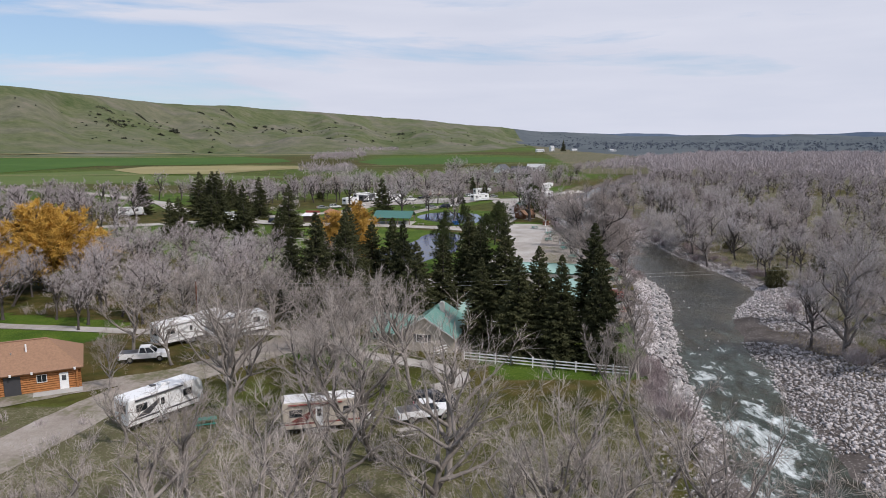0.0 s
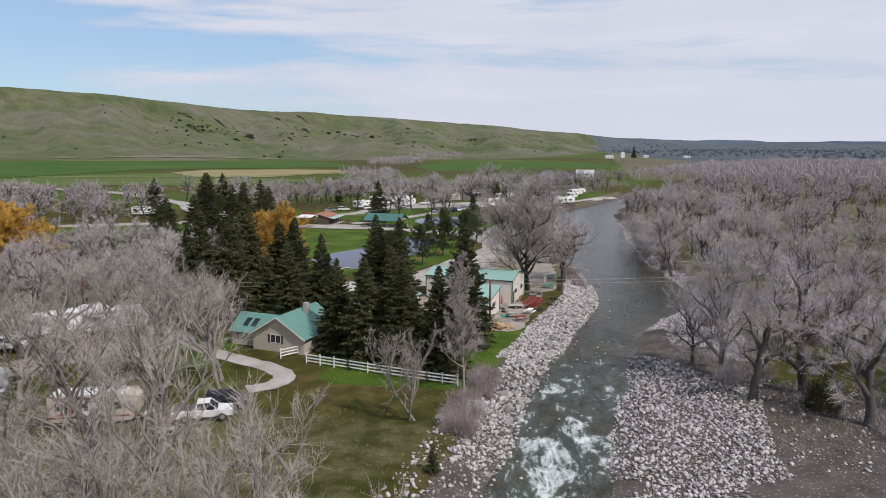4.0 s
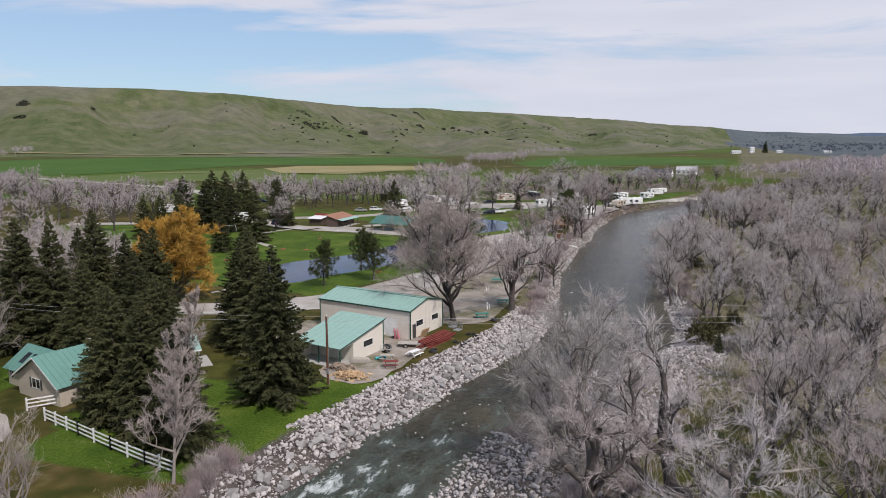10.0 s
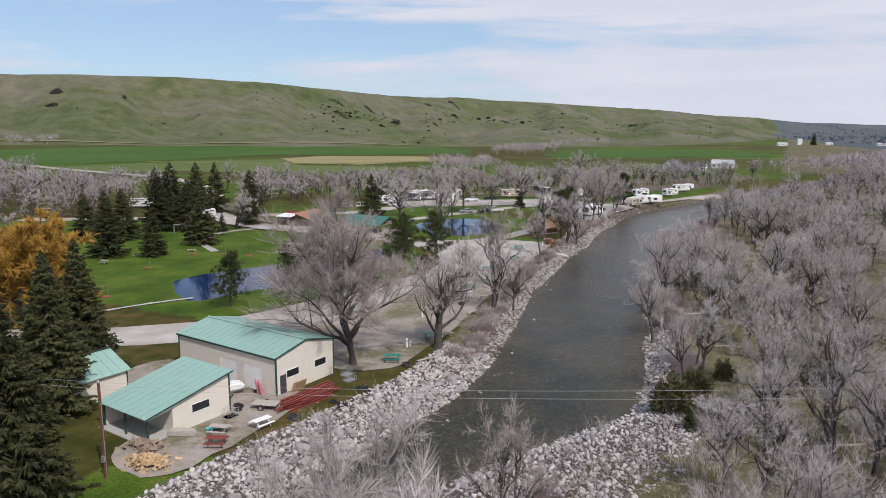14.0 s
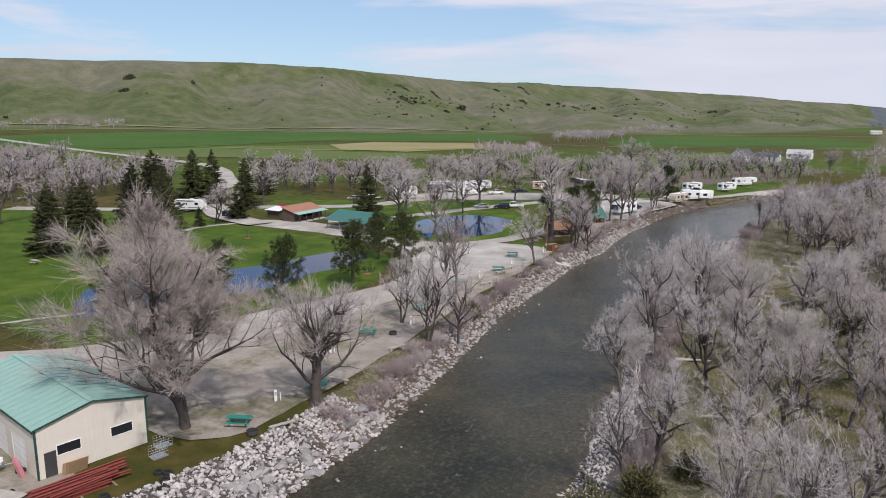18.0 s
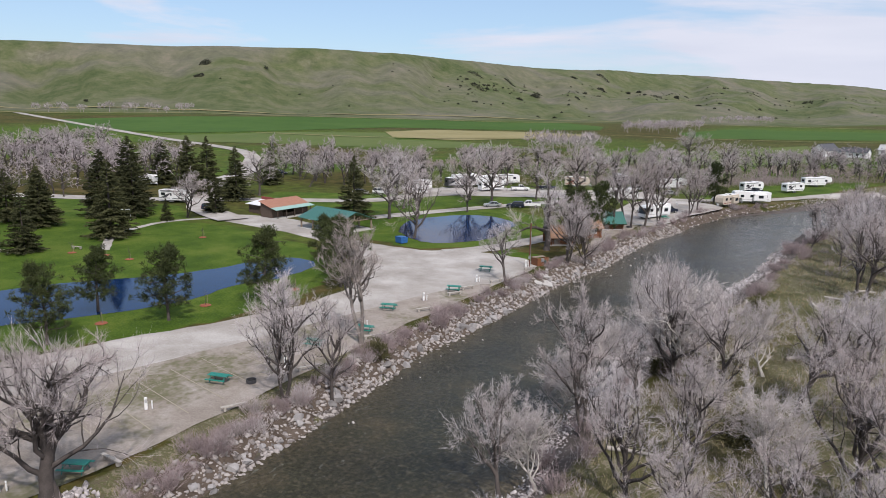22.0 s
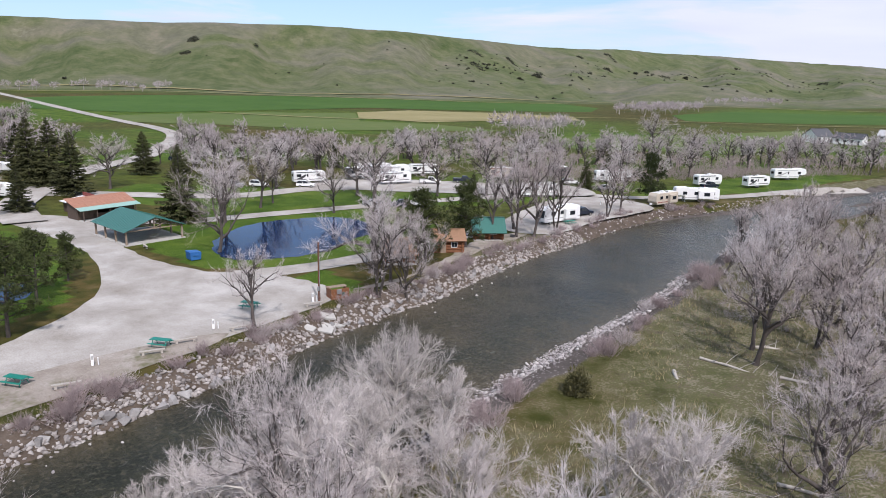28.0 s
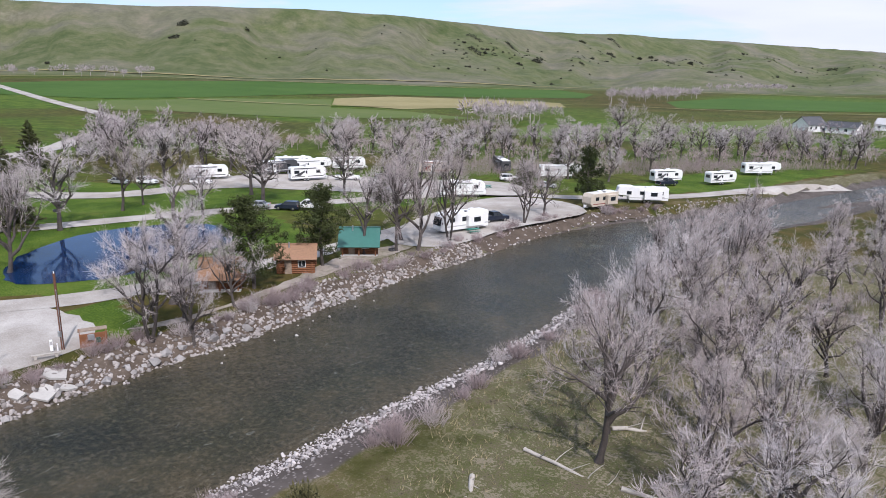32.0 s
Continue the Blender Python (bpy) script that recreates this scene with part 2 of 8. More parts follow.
def water_build(nt, b):
    geo = nt.nodes.new("ShaderNodeNewGeometry").outputs["Position"]
    a = nt.nodes.new("ShaderNodeAttribute")
    a.attribute_name = "rapid"
    rapid = a.outputs["Fac"]
    mp = nt.nodes.new("ShaderNodeMapping")
    mp.inputs["Rotation"].default_value = (0, 0, radians(-12))
    mp.inputs["Scale"].default_value = (1.0, 0.45, 1.0)
    nt.links.new(geo, mp.inputs["Vector"])
    co = mp.outputs["Vector"]
    swirl = ns(nt, 0.42, 8, 0.66, co, 1.4)
    chop = ns(nt, 1.7, 8, 0.7, co, 0.8)
    bed = ns(nt, 0.12, 5, 0.5, geo)
    deep = ramp(nt, bed, [(0.35, (0.010, 0.013, 0.008)), (0.55, (0.024, 0.025, 0.014)), (0.7, (0.055, 0.045, 0.024))])
    cobbles = ramp(nt, ns(nt, 2.3, 4, 0.7, geo), [(0.5, (0.0, 0.0, 0.0)), (0.68, (0.13, 0.108, 0.072))])
    deep = mixc(nt, 0.35, deep, cobbles, "ADD")
    sh = nt.nodes.new("ShaderNodeAttribute")
    sh.attribute_name = "shallow"
    bedc = ramp(nt, ns(nt, 2.6, 5, 0.7, geo), [(0.35, (0.03, 0.025, 0.014)), (0.55, (0.085, 0.068, 0.042)), (0.75, (0.20, 0.17, 0.125))])
    deep = mixc(nt, sh.outputs["Fac"], deep, bedc)
    patch = ns(nt, 0.30, 3, 0.5, co, 0.9)
    mixed = math2(nt, "ADD", math2(nt, "MULTIPLY", patch, 0.42), math2(nt, "ADD", math2(nt, "MULTIPLY", swirl, 0.36), math2(nt, "MULTIPLY", chop, 0.22)))
    broken = math2(nt, "ADD", mixed, math2(nt, "MULTIPLY", rapid, 0.25))

    def level(lo, hi):
        q = nt.nodes.new("ShaderNodeMapRange")
        q.inputs["From Min"].default_value, q.inputs["From Max"].default_value = lo, hi
        nt.links.new(broken, q.inputs["Value"])
        return q.outputs["Result"]
    deep = mixc(nt, math2(nt, "MULTIPLY", level(0.66, 0.80), 0.75), deep, (0.085, 0.115, 0.10))
    # pale glints of the ripples, painted into the water colour
    glint = ramp(nt, ns(nt, 1.3, 6, 0.62, co, 1.6), [(0.63, (0, 0, 0)), (0.70, (0.55, 0.55, 0.55))])
    deep = mixc(nt, glint, deep, (0.15, 0.155, 0.135))
    foam = level(0.765, 0.845)
    nt.links.new(mixc(nt, foam, deep, (0.66, 0.70, 0.69)), b.inputs["Base Color"])
    r = nt.nodes.new("ShaderNodeMapRange")
    r.inputs["To Min"].default_value, r.inputs["To Max"].default_value = 0.1, 0.8
    nt.links.new(foam, r.inputs["Value"])
    nt.links.new(r.outputs["Result"], b.inputs["Roughness"])
    b.inputs["IOR"].default_value = 1.33
    b.inputs["Specular IOR Level"].default_value = 0.31
    h = math2(nt, "ADD", math2(nt, "MULTIPLY", swirl, 0.5), math2(nt, "MULTIPLY", chop, 0.5))
    n = nt.nodes.new("ShaderNodeBump")
    n.inputs["Distance"].default_value = 0.5
    s = nt.nodes.new("ShaderNodeMapRange")
    s.inputs["To Min"].default_value, s.inputs["To Max"].default_value = 0.4, 0.9
    nt.links.new(rapid, s.inputs["Value"])
    nt.links.new(s.outputs["Result"], n.inputs["Strength"])
    nt.links.new(h, n.inputs["Height"])
    nt.links.new(n.outputs["Normal"], b.inputs["Normal"])


WATER = mat("river_water", water_build)


def pond_build(nt, b):
    geo = nt.nodes.new("ShaderNodeNewGeometry").outputs["Position"]
    # the blue of the reflected sky is set in the base colour
    c = ramp(nt, ns(nt, 0.15, 4, vec=geo), [(0.35, (0.004, 0.016, 0.052)), (0.7, (0.008, 0.028, 0.085))])
    nt.links.new(c, b.inputs["Base Color"])
    b.inputs["Roughness"].default_value, b.inputs["IOR"].default_value = 0.04, 1.33
    b.inputs["Specular IOR Level"].default_value = 0.3
    bump(nt, b, ns(nt, 1.6, 4, vec=geo), 0.06, 0.1)


POND = mat("pond_water", pond_build)


def gravel_build(nt, b):
    geo = nt.nodes.new("ShaderNodeNewGeometry").outputs["Position"]
    f = math2(nt, "ADD", math2(nt, "MULTIPLY", ns(nt, 0.16, 6, 0.6, geo), 0.65), math2(nt, "MULTIPLY", ns(nt, 7.0, 4, 0.6, geo), 0.35))
    c = ramp(nt, f, [(0.32, (0.23, 0.205, 0.175)), (0.5, (0.36, 0.335, 0.305)), (0.66, (0.49, 0.465, 0.435))])
    c = mixc(nt, ramp(nt, ns(nt, 0.045, 4, 0.6, geo, 1.2), [(0.46, (0, 0, 0)), (0.66, (0.4, 0.4, 0.4))]), c, (0.24, 0.21, 0.175))
    nt.links.new(c, b.inputs["Base Color"])
    b.inputs["Roughness"].default_value = 0.95
    b.inputs["Specular IOR Level"].default_value = 0.2
    bump(nt, b, ns(nt, 14.0, 4, vec=geo), 0.5, 0.03)


GRAVEL = mat("gravel", gravel_build)


def worn_build(nt, b):
    geo = nt.nodes.new("ShaderNodeNewGeometry").outputs["Position"]
    f = math2(nt, "ADD", math2(nt, "MULTIPLY", ns(nt, 0.3, 6, 0.6, geo), 0.6), math2(nt, "MULTIPLY", ns(nt, 6.0, 4, 0.6, geo), 0.4))
    c = ramp(nt, f, [(0.32, (0.20, 0.168, 0.14)), (0.5, (0.285, 0.248, 0.212)), (0.66, (0.37, 0.335, 0.30))])
    g = ramp(nt, math2(nt, "ADD", math2(nt, "MULTIPLY", ns(nt, 0.09, 6, 0.65, geo), 0.75), math2(nt, "MULTIPLY", ns(nt, 1.5, 4, 0.6, geo), 0.25)), [(0.5, (0, 0, 0)), (0.6, (0.8, 0.8, 0.8))])
    nt.links.new(mixc(nt, g, c, (0.105, 0.105, 0.045)), b.inputs["Base Color"])
    b.inputs["Roughness"].default_value = 0.95
    b.inputs["Specular IOR Level"].default_value = 0.15
    bump(nt, b, ns(nt, 12.0, 4, vec=geo), 0.5, 0.03)


DIRTLOT = mat("worn_gravel", worn_build)
CROP = surface("young_crop", (0.04, 0.085, 0.016), (0.065, 0.118, 0.026), 0.012, 0.95, bumps=0, geo=True, spec=0.1)
CROP2 = surface("pasture", (0.075, 0.115, 0.03), (0.12, 0.14, 0.05), 0.012, 0.95, bumps=0, geo=True, spec=0.1)
STUBBLE = surface("stubble", (0.20, 0.18, 0.08), (0.29, 0.25, 0.13), 0.02, 0.95, bumps=0, geo=True, spec=0.1)
BARK = surface("cottonwood_bark", (0.028, 0.023, 0.020), (0.105, 0.088, 0.079), 2.0, 0.95, bumps=0.6, bscale=10, per="object", amount=0.25)


def twig_build(nt, b):
    geo = nt.nodes.new("ShaderNodeNewGeometry").outputs["Position"]
    f = math2(nt, "ADD", math2(nt, "MULTIPLY", rand(nt), 0.6), math2(nt, "MULTIPLY", ns(nt, 0.07, 3, 0.6, geo), 0.4))
    c = ramp(nt, f, [(0.12, (0.33, 0.27, 0.257)), (0.3, (0.48, 0.435, 0.43)), (0.46, (0.41, 0.345, 0.33)), (0.6, (0.57, 0.53, 0.53)), (0.8, (0.37, 0.31, 0.30))])
    c = mixc(nt, 0.35, c, ramp(nt, ns(nt, 0.9, 4, 0.6, geo), [(0.35, (0.17, 0.14, 0.13)), (0.65, (0.64, 0.59, 0.57))]))
    nt.links.new(c, b.inputs["Base Color"])
    b.inputs["Roughness"].default_value = 0.9
    b.inputs["Specular IOR Level"].default_value = 0.1


TWIG = mat("bare_twigs", twig_build)
CAMPTWIG = surface("warm_grey_twigs", (0.25, 0.215, 0.19), (0.46, 0.41, 0.37), 0.5, 0.95, bumps=0, per="object", amount=0.3, spec=0.1)
GREYBARK = surface("grey_branch_bark", (0.08, 0.068, 0.06), (0.29, 0.255, 0.225), 2.0, 0.95, bumps=0.5, bscale=10, per="object", amount=0.25)
PALETWIG = surface("pale_twigs", (0.36, 0.325, 0.31), (0.58, 0.53, 0.51), 0.5, 0.95, bumps=0, per="object", amount=0.25, spec=0.1)
PALEBARK = surface("pale_bark", (0.30, 0.28, 0.25), (0.50, 0.47, 0.43), 2.0, 0.9, bumps=0.3, per="object", amount=0.2)
NEEDLE = surface("spruce_needles", (0.018, 0.026, 0.012), (0.088, 0.090, 0.038), 0.9, 0.9, bumps=0, per="object", amount=0.3, spec=0.2)
PINE = surface("pine_needles", (0.018, 0.032, 0.012), (0.065, 0.075, 0.025), 0.9, 0.9, bumps=0, per="object", amount=0.25, spec=0.2)
GOLD = surface("golden_willow_twigs", (0.34, 0.19, 0.03), (0.56, 0.34, 0.06), 0.5, 0.9, bumps=0, per="object", amount=0.2)
OLIVE = surface("olive_budding_twigs", (0.13, 0.12, 0.04), (0.22, 0.20, 0.08), 0.5, 0.9, bumps=0, per="object", amount=0.3)
BRUSH = surface("red_brush", (0.19, 0.145, 0.145), (0.37, 0.30, 0.295), 0.8, 0.95, bumps=0, per="object", amount=0.3)
JUNIPER = surface("juniper_leaves", (0.045, 0.05, 0.018), (0.12, 0.105, 0.04), 1.5, 0.9, bumps=0)
FARBUSH = surface("dark_scrub", (0.02, 0.024, 0.014), (0.05, 0.052, 0.03), 0.5, 0.95, bumps=0)
STONE = surface("riprap_stone", (0.14, 0.13, 0.124), (0.34, 0.325, 0.315), 1.2, 0.9, bumps=0.5, bscale=9, per="object", amount=0.4)
STONES = surface("river_stones", (0.19, 0.168, 0.16), (0.48, 0.445, 0.433), 1.2, 0.9, bumps=0.4, bscale=9, per="island", amount=0.55)
BANKSTONE = surface("brown_bank_stones", (0.10, 0.082, 0.072), (0.36, 0.33, 0.31), 1.2, 0.9, bumps=0.4, bscale=9, per="island", amount=0.6)
EARTH = surface("bare_bank_earth", (0.045, 0.034, 0.026), (0.14, 0.112, 0.09), 0.6, 0.95, bumps=0.6, bscale=9, geo=True, spec=0.1)
# blue distance haze is mixed into the hills' base colour
RIDGE = surface("distant_hill_haze", (0.085, 0.115, 0.165), (0.13, 0.165, 0.22), 0.002, 1.0, bumps=0, geo=True, spec=0.0)
FARTWIG = surface("distant_bare_twigs", (0.27, 0.23, 0.232), (0.46, 0.41, 0.415), 0.05, 0.95, bumps=0, per="island", amount=0.3, geo=True, spec=0.05)
# far plain colour with the haze of distance painted in
HAZEPLAIN = surface("far_plain_haze", (0.075, 0.09, 0.10), (0.125, 0.14, 0.15), 0.004, 1.0, bumps=0, geo=True, spec=0.0)
DOMETWIG = surface("brown_grey_twigs", (0.27, 0.23, 0.21), (0.47, 0.41, 0.38), 0.5, 0.95, bumps=0, spec=0.1)
# haze over the farthest trees, put into their twig colour
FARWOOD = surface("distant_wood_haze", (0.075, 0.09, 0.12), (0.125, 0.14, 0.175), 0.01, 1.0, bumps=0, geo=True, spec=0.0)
DRYGRASS = surface("dry_grass_blades", (0.13, 0.11, 0.05), (0.33, 0.28, 0.17), 1.0, 0.95, bumps=0, per="island", amount=0.6, spec=0.1)


def plain(name, c, rough=0.6, metal=0.0, var=0.12, scale=1.5, bumps=0.1):
    lo, hi = tuple(v * (1 - var) for v in c), tuple(min(1.0, v * (1 + var)) for v in c)
    return surface(name, lo, hi, scale, rough, metal, bumps, per=None)


CREAM = plain("cream_steel_siding", (0.68, 0.635, 0.56), 0.5, var=0.05)
WHITE = plain("white_paint", (0.78, 0.78, 0.77), 0.45)
GELCOAT = plain("white_gelcoat", (0.76, 0.76, 0.75), 0.3, var=0.06)
GREYPAINT = plain("grey_gelcoat", (0.42, 0.42, 0.42), 0.35)
CHARCOAL = plain("charcoal_gelcoat", (0.055, 0.055, 0.06), 0.35)
TAN = plain("tan_gelcoat", (0.50, 0.44, 0.36), 0.4)
PALEGREEN = plain("weathered_green_steel_roof", (0.26, 0.41, 0.355), 0.45, var=0.1)
GREENROOF = plain("green_steel_roof", (0.045, 0.145, 0.12), 0.4)
COTTAGEROOF = plain("sea_green_steel_roof", (0.12, 0.255, 0.215), 0.45, var=0.1)
DARKGREEN = plain("dark_green_trim", (0.02, 0.07, 0.05), 0.5)
BROWNROOF = plain("brown_shingle_roof", (0.26, 0.15, 0.09), 0.9, var=0.25, scale=4)
RUSTROOF = plain("rust_red_steel_roof", (0.33, 0.16, 0.10), 0.6, var=0.2)
LOG = plain("orange_stained_logs", (0.36, 0.15, 0.045), 0.65, var=0.3, scale=2.5)
DARKLOG = plain("dark_stained_logs", (0.19, 0.075, 0.03), 0.7, var=0.3, scale=2.5)
DARKWOOD = plain("dark_stained_timber", (0.085, 0.06, 0.045), 0.8, var=0.3, scale=3)
WIRE = plain("weathered_cable", (0.42, 0.42, 0.43), 0.5)
WOOD = plain("weathered_wood", (0.26, 0.20, 0.15), 0.85, var=0.3, scale=3)
OLDWOOD = plain("silvered_wood", (0.38, 0.35, 0.31), 0.9, var=0.25, scale=3)
FRESHWOOD = surface("split_firewood", (0.30, 0.19, 0.10), (0.52, 0.37, 0.22), 2.0, 0.85, per="object", amount=0.45)
REDSTEEL = plain("red_oxide_steel", (0.21, 0.045, 0.035), 0.7, var=0.3, scale=2)
GREENTABLE = plain("green_plastic_coating", (0.015, 0.19, 0.145), 0.45)
GLASS = plain("dark_window_glass", (0.018, 0.022, 0.026), 0.06, var=0.1, bumps=0)
TYRE = plain("black_rubber", (0.018, 0.018, 0.018), 0.85)
RIM = plain("alloy_rim", (0.5, 0.5, 0.5), 0.3, 0.9)
STEEL = plain("galvanised_steel", (0.45, 0.46, 0.47), 0.45, 0.7)
CONCRETE = plain("concrete", (0.40, 0.385, 0.36), 0.9, var=0.15, scale=0.8)
BLUE = plain("blue_paint", (0.03, 0.13, 0.36), 0.5)
TEAL = plain("teal_tarp", (0.05, 0.38, 0.40), 0.6)
NAVY = plain("navy_car_paint", (0.015, 0.02, 0.035), 0.25)
SILVER = plain("silver_car_paint", (0.38, 0.39, 0.40), 0.3, 0.4)
CARWHITE = plain("white_car_paint", (0.74, 0.74, 0.73), 0.25, var=0.05)
POLEWOOD = plain("creosoted_pole", (0.13, 0.055, 0.032), 0.85, var=0.3, scale=4)
PINK = plain("faded_red_plastic", (0.55, 0.22, 0.25), 0.6)
LAMP_GLASS = plain("lamp_glass", (0.7, 0.7, 0.68), 0.1)
FADED = plain("faded_yellow_line", (0.30, 0.262, 0.20), 0.9)

from mathutils.geometry import tessellate_polygon

# ---- the plan: one unit of the site plan is K metres ----
K = 8 / 7


def at(x, y, z=0.0):
    return Vector((x * K, y * K, z))


LEFT_Y = [-400, -60, 20, 45, 57, 65, 72, 80, 87, 98, 105, 116, 125, 131, 147, 162, 177, 192, 205, 212, 222, 234, 248, 266, 284, 302, 330, 360, 420, 700]
LEFT_X = [-40, 4, 17, 22, 24.5, 25.4, 26.3, 28, 30.3, 32.7, 35, 37.8, 38.3, 38, 36.5, 34.8, 35.1, 34.8, 35.5, 36.3, 35.8, 36, 37.5, 39, 43, 51, 60, 70, 95, 260]
RIGHT_Y = [-400, -60, 20, 45, 55, 59, 71, 78, 85, 98, 108, 118, 130, 140, 155, 172, 190, 208, 222, 240, 265, 290, 320, 360, 420, 700]
RIGHT_X = [-28, 16, 29, 32, 33.2, 33.3, 36, 37.6, 39, 42, 47.5, 55, 55.5, 54.5, 53, 53.4, 53.7, 55.3, 57, 57.5, 59.5, 65, 76, 88, 113, 280]
WATER_Z = -1.6

# crest and toe of the bluff seen from a point over the river: azimuth, crest angle, crest distance, toe distance, toe angle
BX, BY = 60.0, 90.0
B_AZ = [-180, -120, -90, -66, -56, -42, -37, -32, -28, -25, -19, -12, -4, 2, 7, 14, 40, 180]
B_EL = [3.0, 3.2, 3.4, 3.66, 3.75, 3.95, 3.75, 3.45, 3.05, 2.74, 2.62, 2.2, 1.68, 1.1, 0.62, 0.3, 0.35, 0.3]
B_DC = [1300, 1300, 1280, 1250, 1200, 1180, 1270, 1400, 1560, 1700, 1900, 2250, 2650, 3100, 3600, 4050, 4100, 4100]
B_DT = [900, 880, 860, 850, 800, 780, 800, 830, 870, 900, 940, 990, 1080, 1400, 2500, 3200, 3300, 3300]
B_TA = [-1.0, -1.0, -1.0, -1.07, -1.1, -1.25, -1.3, -1.35, -1.4, -1.4, -1.4, -1.38, -1.3, -0.9, -0.5, -0.4, -0.4, -0.4]


def fbm(x, y, s, seed=0, octaves=4):
    """Cheap smooth noise on arrays, from sums of turned sine waves."""
    r = np.random.RandomState(seed)
    v = np.zeros_like(x)
    a = 1.0
    for o in range(octaves):
        for _ in range(3):
            th, p1, p2 = r.uniform(0, 6.28, 3)
            u = (x * np.cos(th) + y * np.sin(th)) * s
            w = (-x * np.sin(th) + y * np.cos(th)) * s
            v = v + a * np.sin(u + p1 + 1.3 * np.sin(w * 0.7 + p2)) / 3
        a, s = a * 0.5, s * 2.03
    return v


def smooth(a, b, v):
    t = np.clip((v - a) / (b - a), 0, 1)
    return t * t * (3 - 2 * t)


def height(x, y):
    """Ground height in metres at plan coordinates (arrays)."""
    x, y = np.asarray(x, float), np.asarray(y, float)
    xl, xr = np.interp(y, LEFT_Y, LEFT_X), np.interp(y, RIGHT_Y, RIGHT_X)
    wob = 0.7 * fbm(x * 0, y, 0.25, 3, 3)
    dl, dr = xl + wob * 0.6 - x, x - (xr + wob)
    lbank = np.interp(y, [0, 60, 75, 90, 120, 135, 150, 400], [3.6, 3.6, 4.0, 5.2, 5.0, 3.6, 2.8, 2.8])
    left = np.interp(dl / lbank, [-2.2, -1.0, 0.0, 0.55, 1.0, 1.25], [WATER_Z - 1.2, WATER_Z - 0.8, WATER_Z, -0.55, -0.08, 0.0])
    gwid = np.interp(y, [0, 50, 75, 110, 125, 400], [14, 16, 13, 7, 4.5, 4.5])
    floor = -0.45 + 0.28 * fbm(x, y, 0.09, 5, 3)
    right = np.where(dr < 0, WATER_Z + np.maximum(dr * 0.3, -0.9), WATER_Z + (floor - WATER_Z) * (0.45 * smooth(0, 2.2, dr) + 0.55 * smooth(0.5, gwid, dr)))
    z = np.where(dl > -(xr - xl) * 0.5, left, right)
    valley = -0.9 * smooth(250, 330, y) * smooth(-10, 35, x) * (1 - smooth(600, 900, y)) * (dl > 0)
    z = z + valley
    # bluff and far hills
    px, py = x - BX, y - BY
    d, az = np.hypot(px, py) + 1e-6, np.degrees(np.arctan2(px, py))
    el, dc, dt, ta = (np.interp(az, B_AZ, q) for q in (B_EL, B_DC, B_DT, B_TA))
    eye = 24.7
    el = el + 0.05 * fbm(az, az * 0, 0.9, 17, 4)
    zc, zt = eye + dc * np.tan(np.radians(el)), eye + dt * np.tan(np.radians(ta))
    gul = fbm(az * 1.0, d * 0.0016, 0.55, 9, 4)
    s = (d - dt) / (dc - dt)
    sc = np.clip(s + 0.17 * gul * np.clip(s * 3, 0, 1) * np.clip((1.02 - s) * 4, 0, 1), 0, 1)
    f = 0.30 * sc ** 1.15 + 0.70 * sc ** 2.1
    f = 0.94 * f + 0.06 * smooth(0.86, 0.94, s + 0.03 * gul)
    f = f + (0.022 + 0.075 * smooth(-36, -22, az)) * fbm(x, y, 0.014, 11, 5) * np.clip(s * 4, 0, 1) * np.clip((1.0 - s) * 4, 0, 1)
    hz = zt + (zc - zt) * f
    hz = np.where(s > 1, zc * (1 - 0.00004 * (d - dc)), hz)
    rise = np.clip((d - 380) / np.maximum(dt - 380, 1), 0, 1)
    out = np.where(s > 0, hz, z * (1 - smooth(250, 380, d)) + zt * rise ** 1.5)
    near = d < 380
    return np.where(near, z, out) * K


def zat(x, y):
    return float(height(np.array([x]), np.array([y]))[0])


def on(x, y, dz=0.0):
    return at(x, y, zat(x, y) + dz)


def inside(poly, x, y):
    r = np.zeros(np.shape(x), bool)
    n = len(poly)
    for i in range(n):
        (x1, y1), (x2, y2) = poly[i], poly[(i + 1) % n]
        if y1 == y2:
            continue
        r ^= ((y1 > y) != (y2 > y)) & (x < (x2 - x1) * (y - y1) / (y2 - y1) + x1)
    return r


def steps(*spans):
    v = []
    for a, b, s in spans:
        v += list(np.arange(a, b, s))
    return np.array(v + [spans[-1][1]])


LAWNS = [[(-45, 132), (2, 126), (12, 150), (14, 165), (8, 182), (-8, 190), (-32, 194), (-52, 190), (-80, 170)],
         [(-14, 203), (8, 199), (17, 207), (20, 222), (16, 240), (0, 246), (-18, 236), (-30, 222)],
         [(6, 70), (24, 70), (31, 94), (23, 97), (20, 88), (0, 88)],
         [(-60, 175), (-45, 195), (-62, 205), (-110, 190), (-100, 160)],
         [(-55, 218), (-20, 226), (-8, 248), (-20, 262), (-40, 250), (-62, 236)],
         [(-10, 255), (10, 262), (24, 285), (20, 292), (0, 272)], [(30, 300), (58, 335), (64, 372), (40, 350)],
         [(20, 200), (30, 201), (30, 206), (21, 208)], [(-30, 46), (-12, 50), (-14, 60), (-26, 56)], [(-20, 78), (-8, 72), (-8, 82), (-14, 86)],
         [(-75, 78), (-45, 76), (-42, 92), (-70, 98)]]


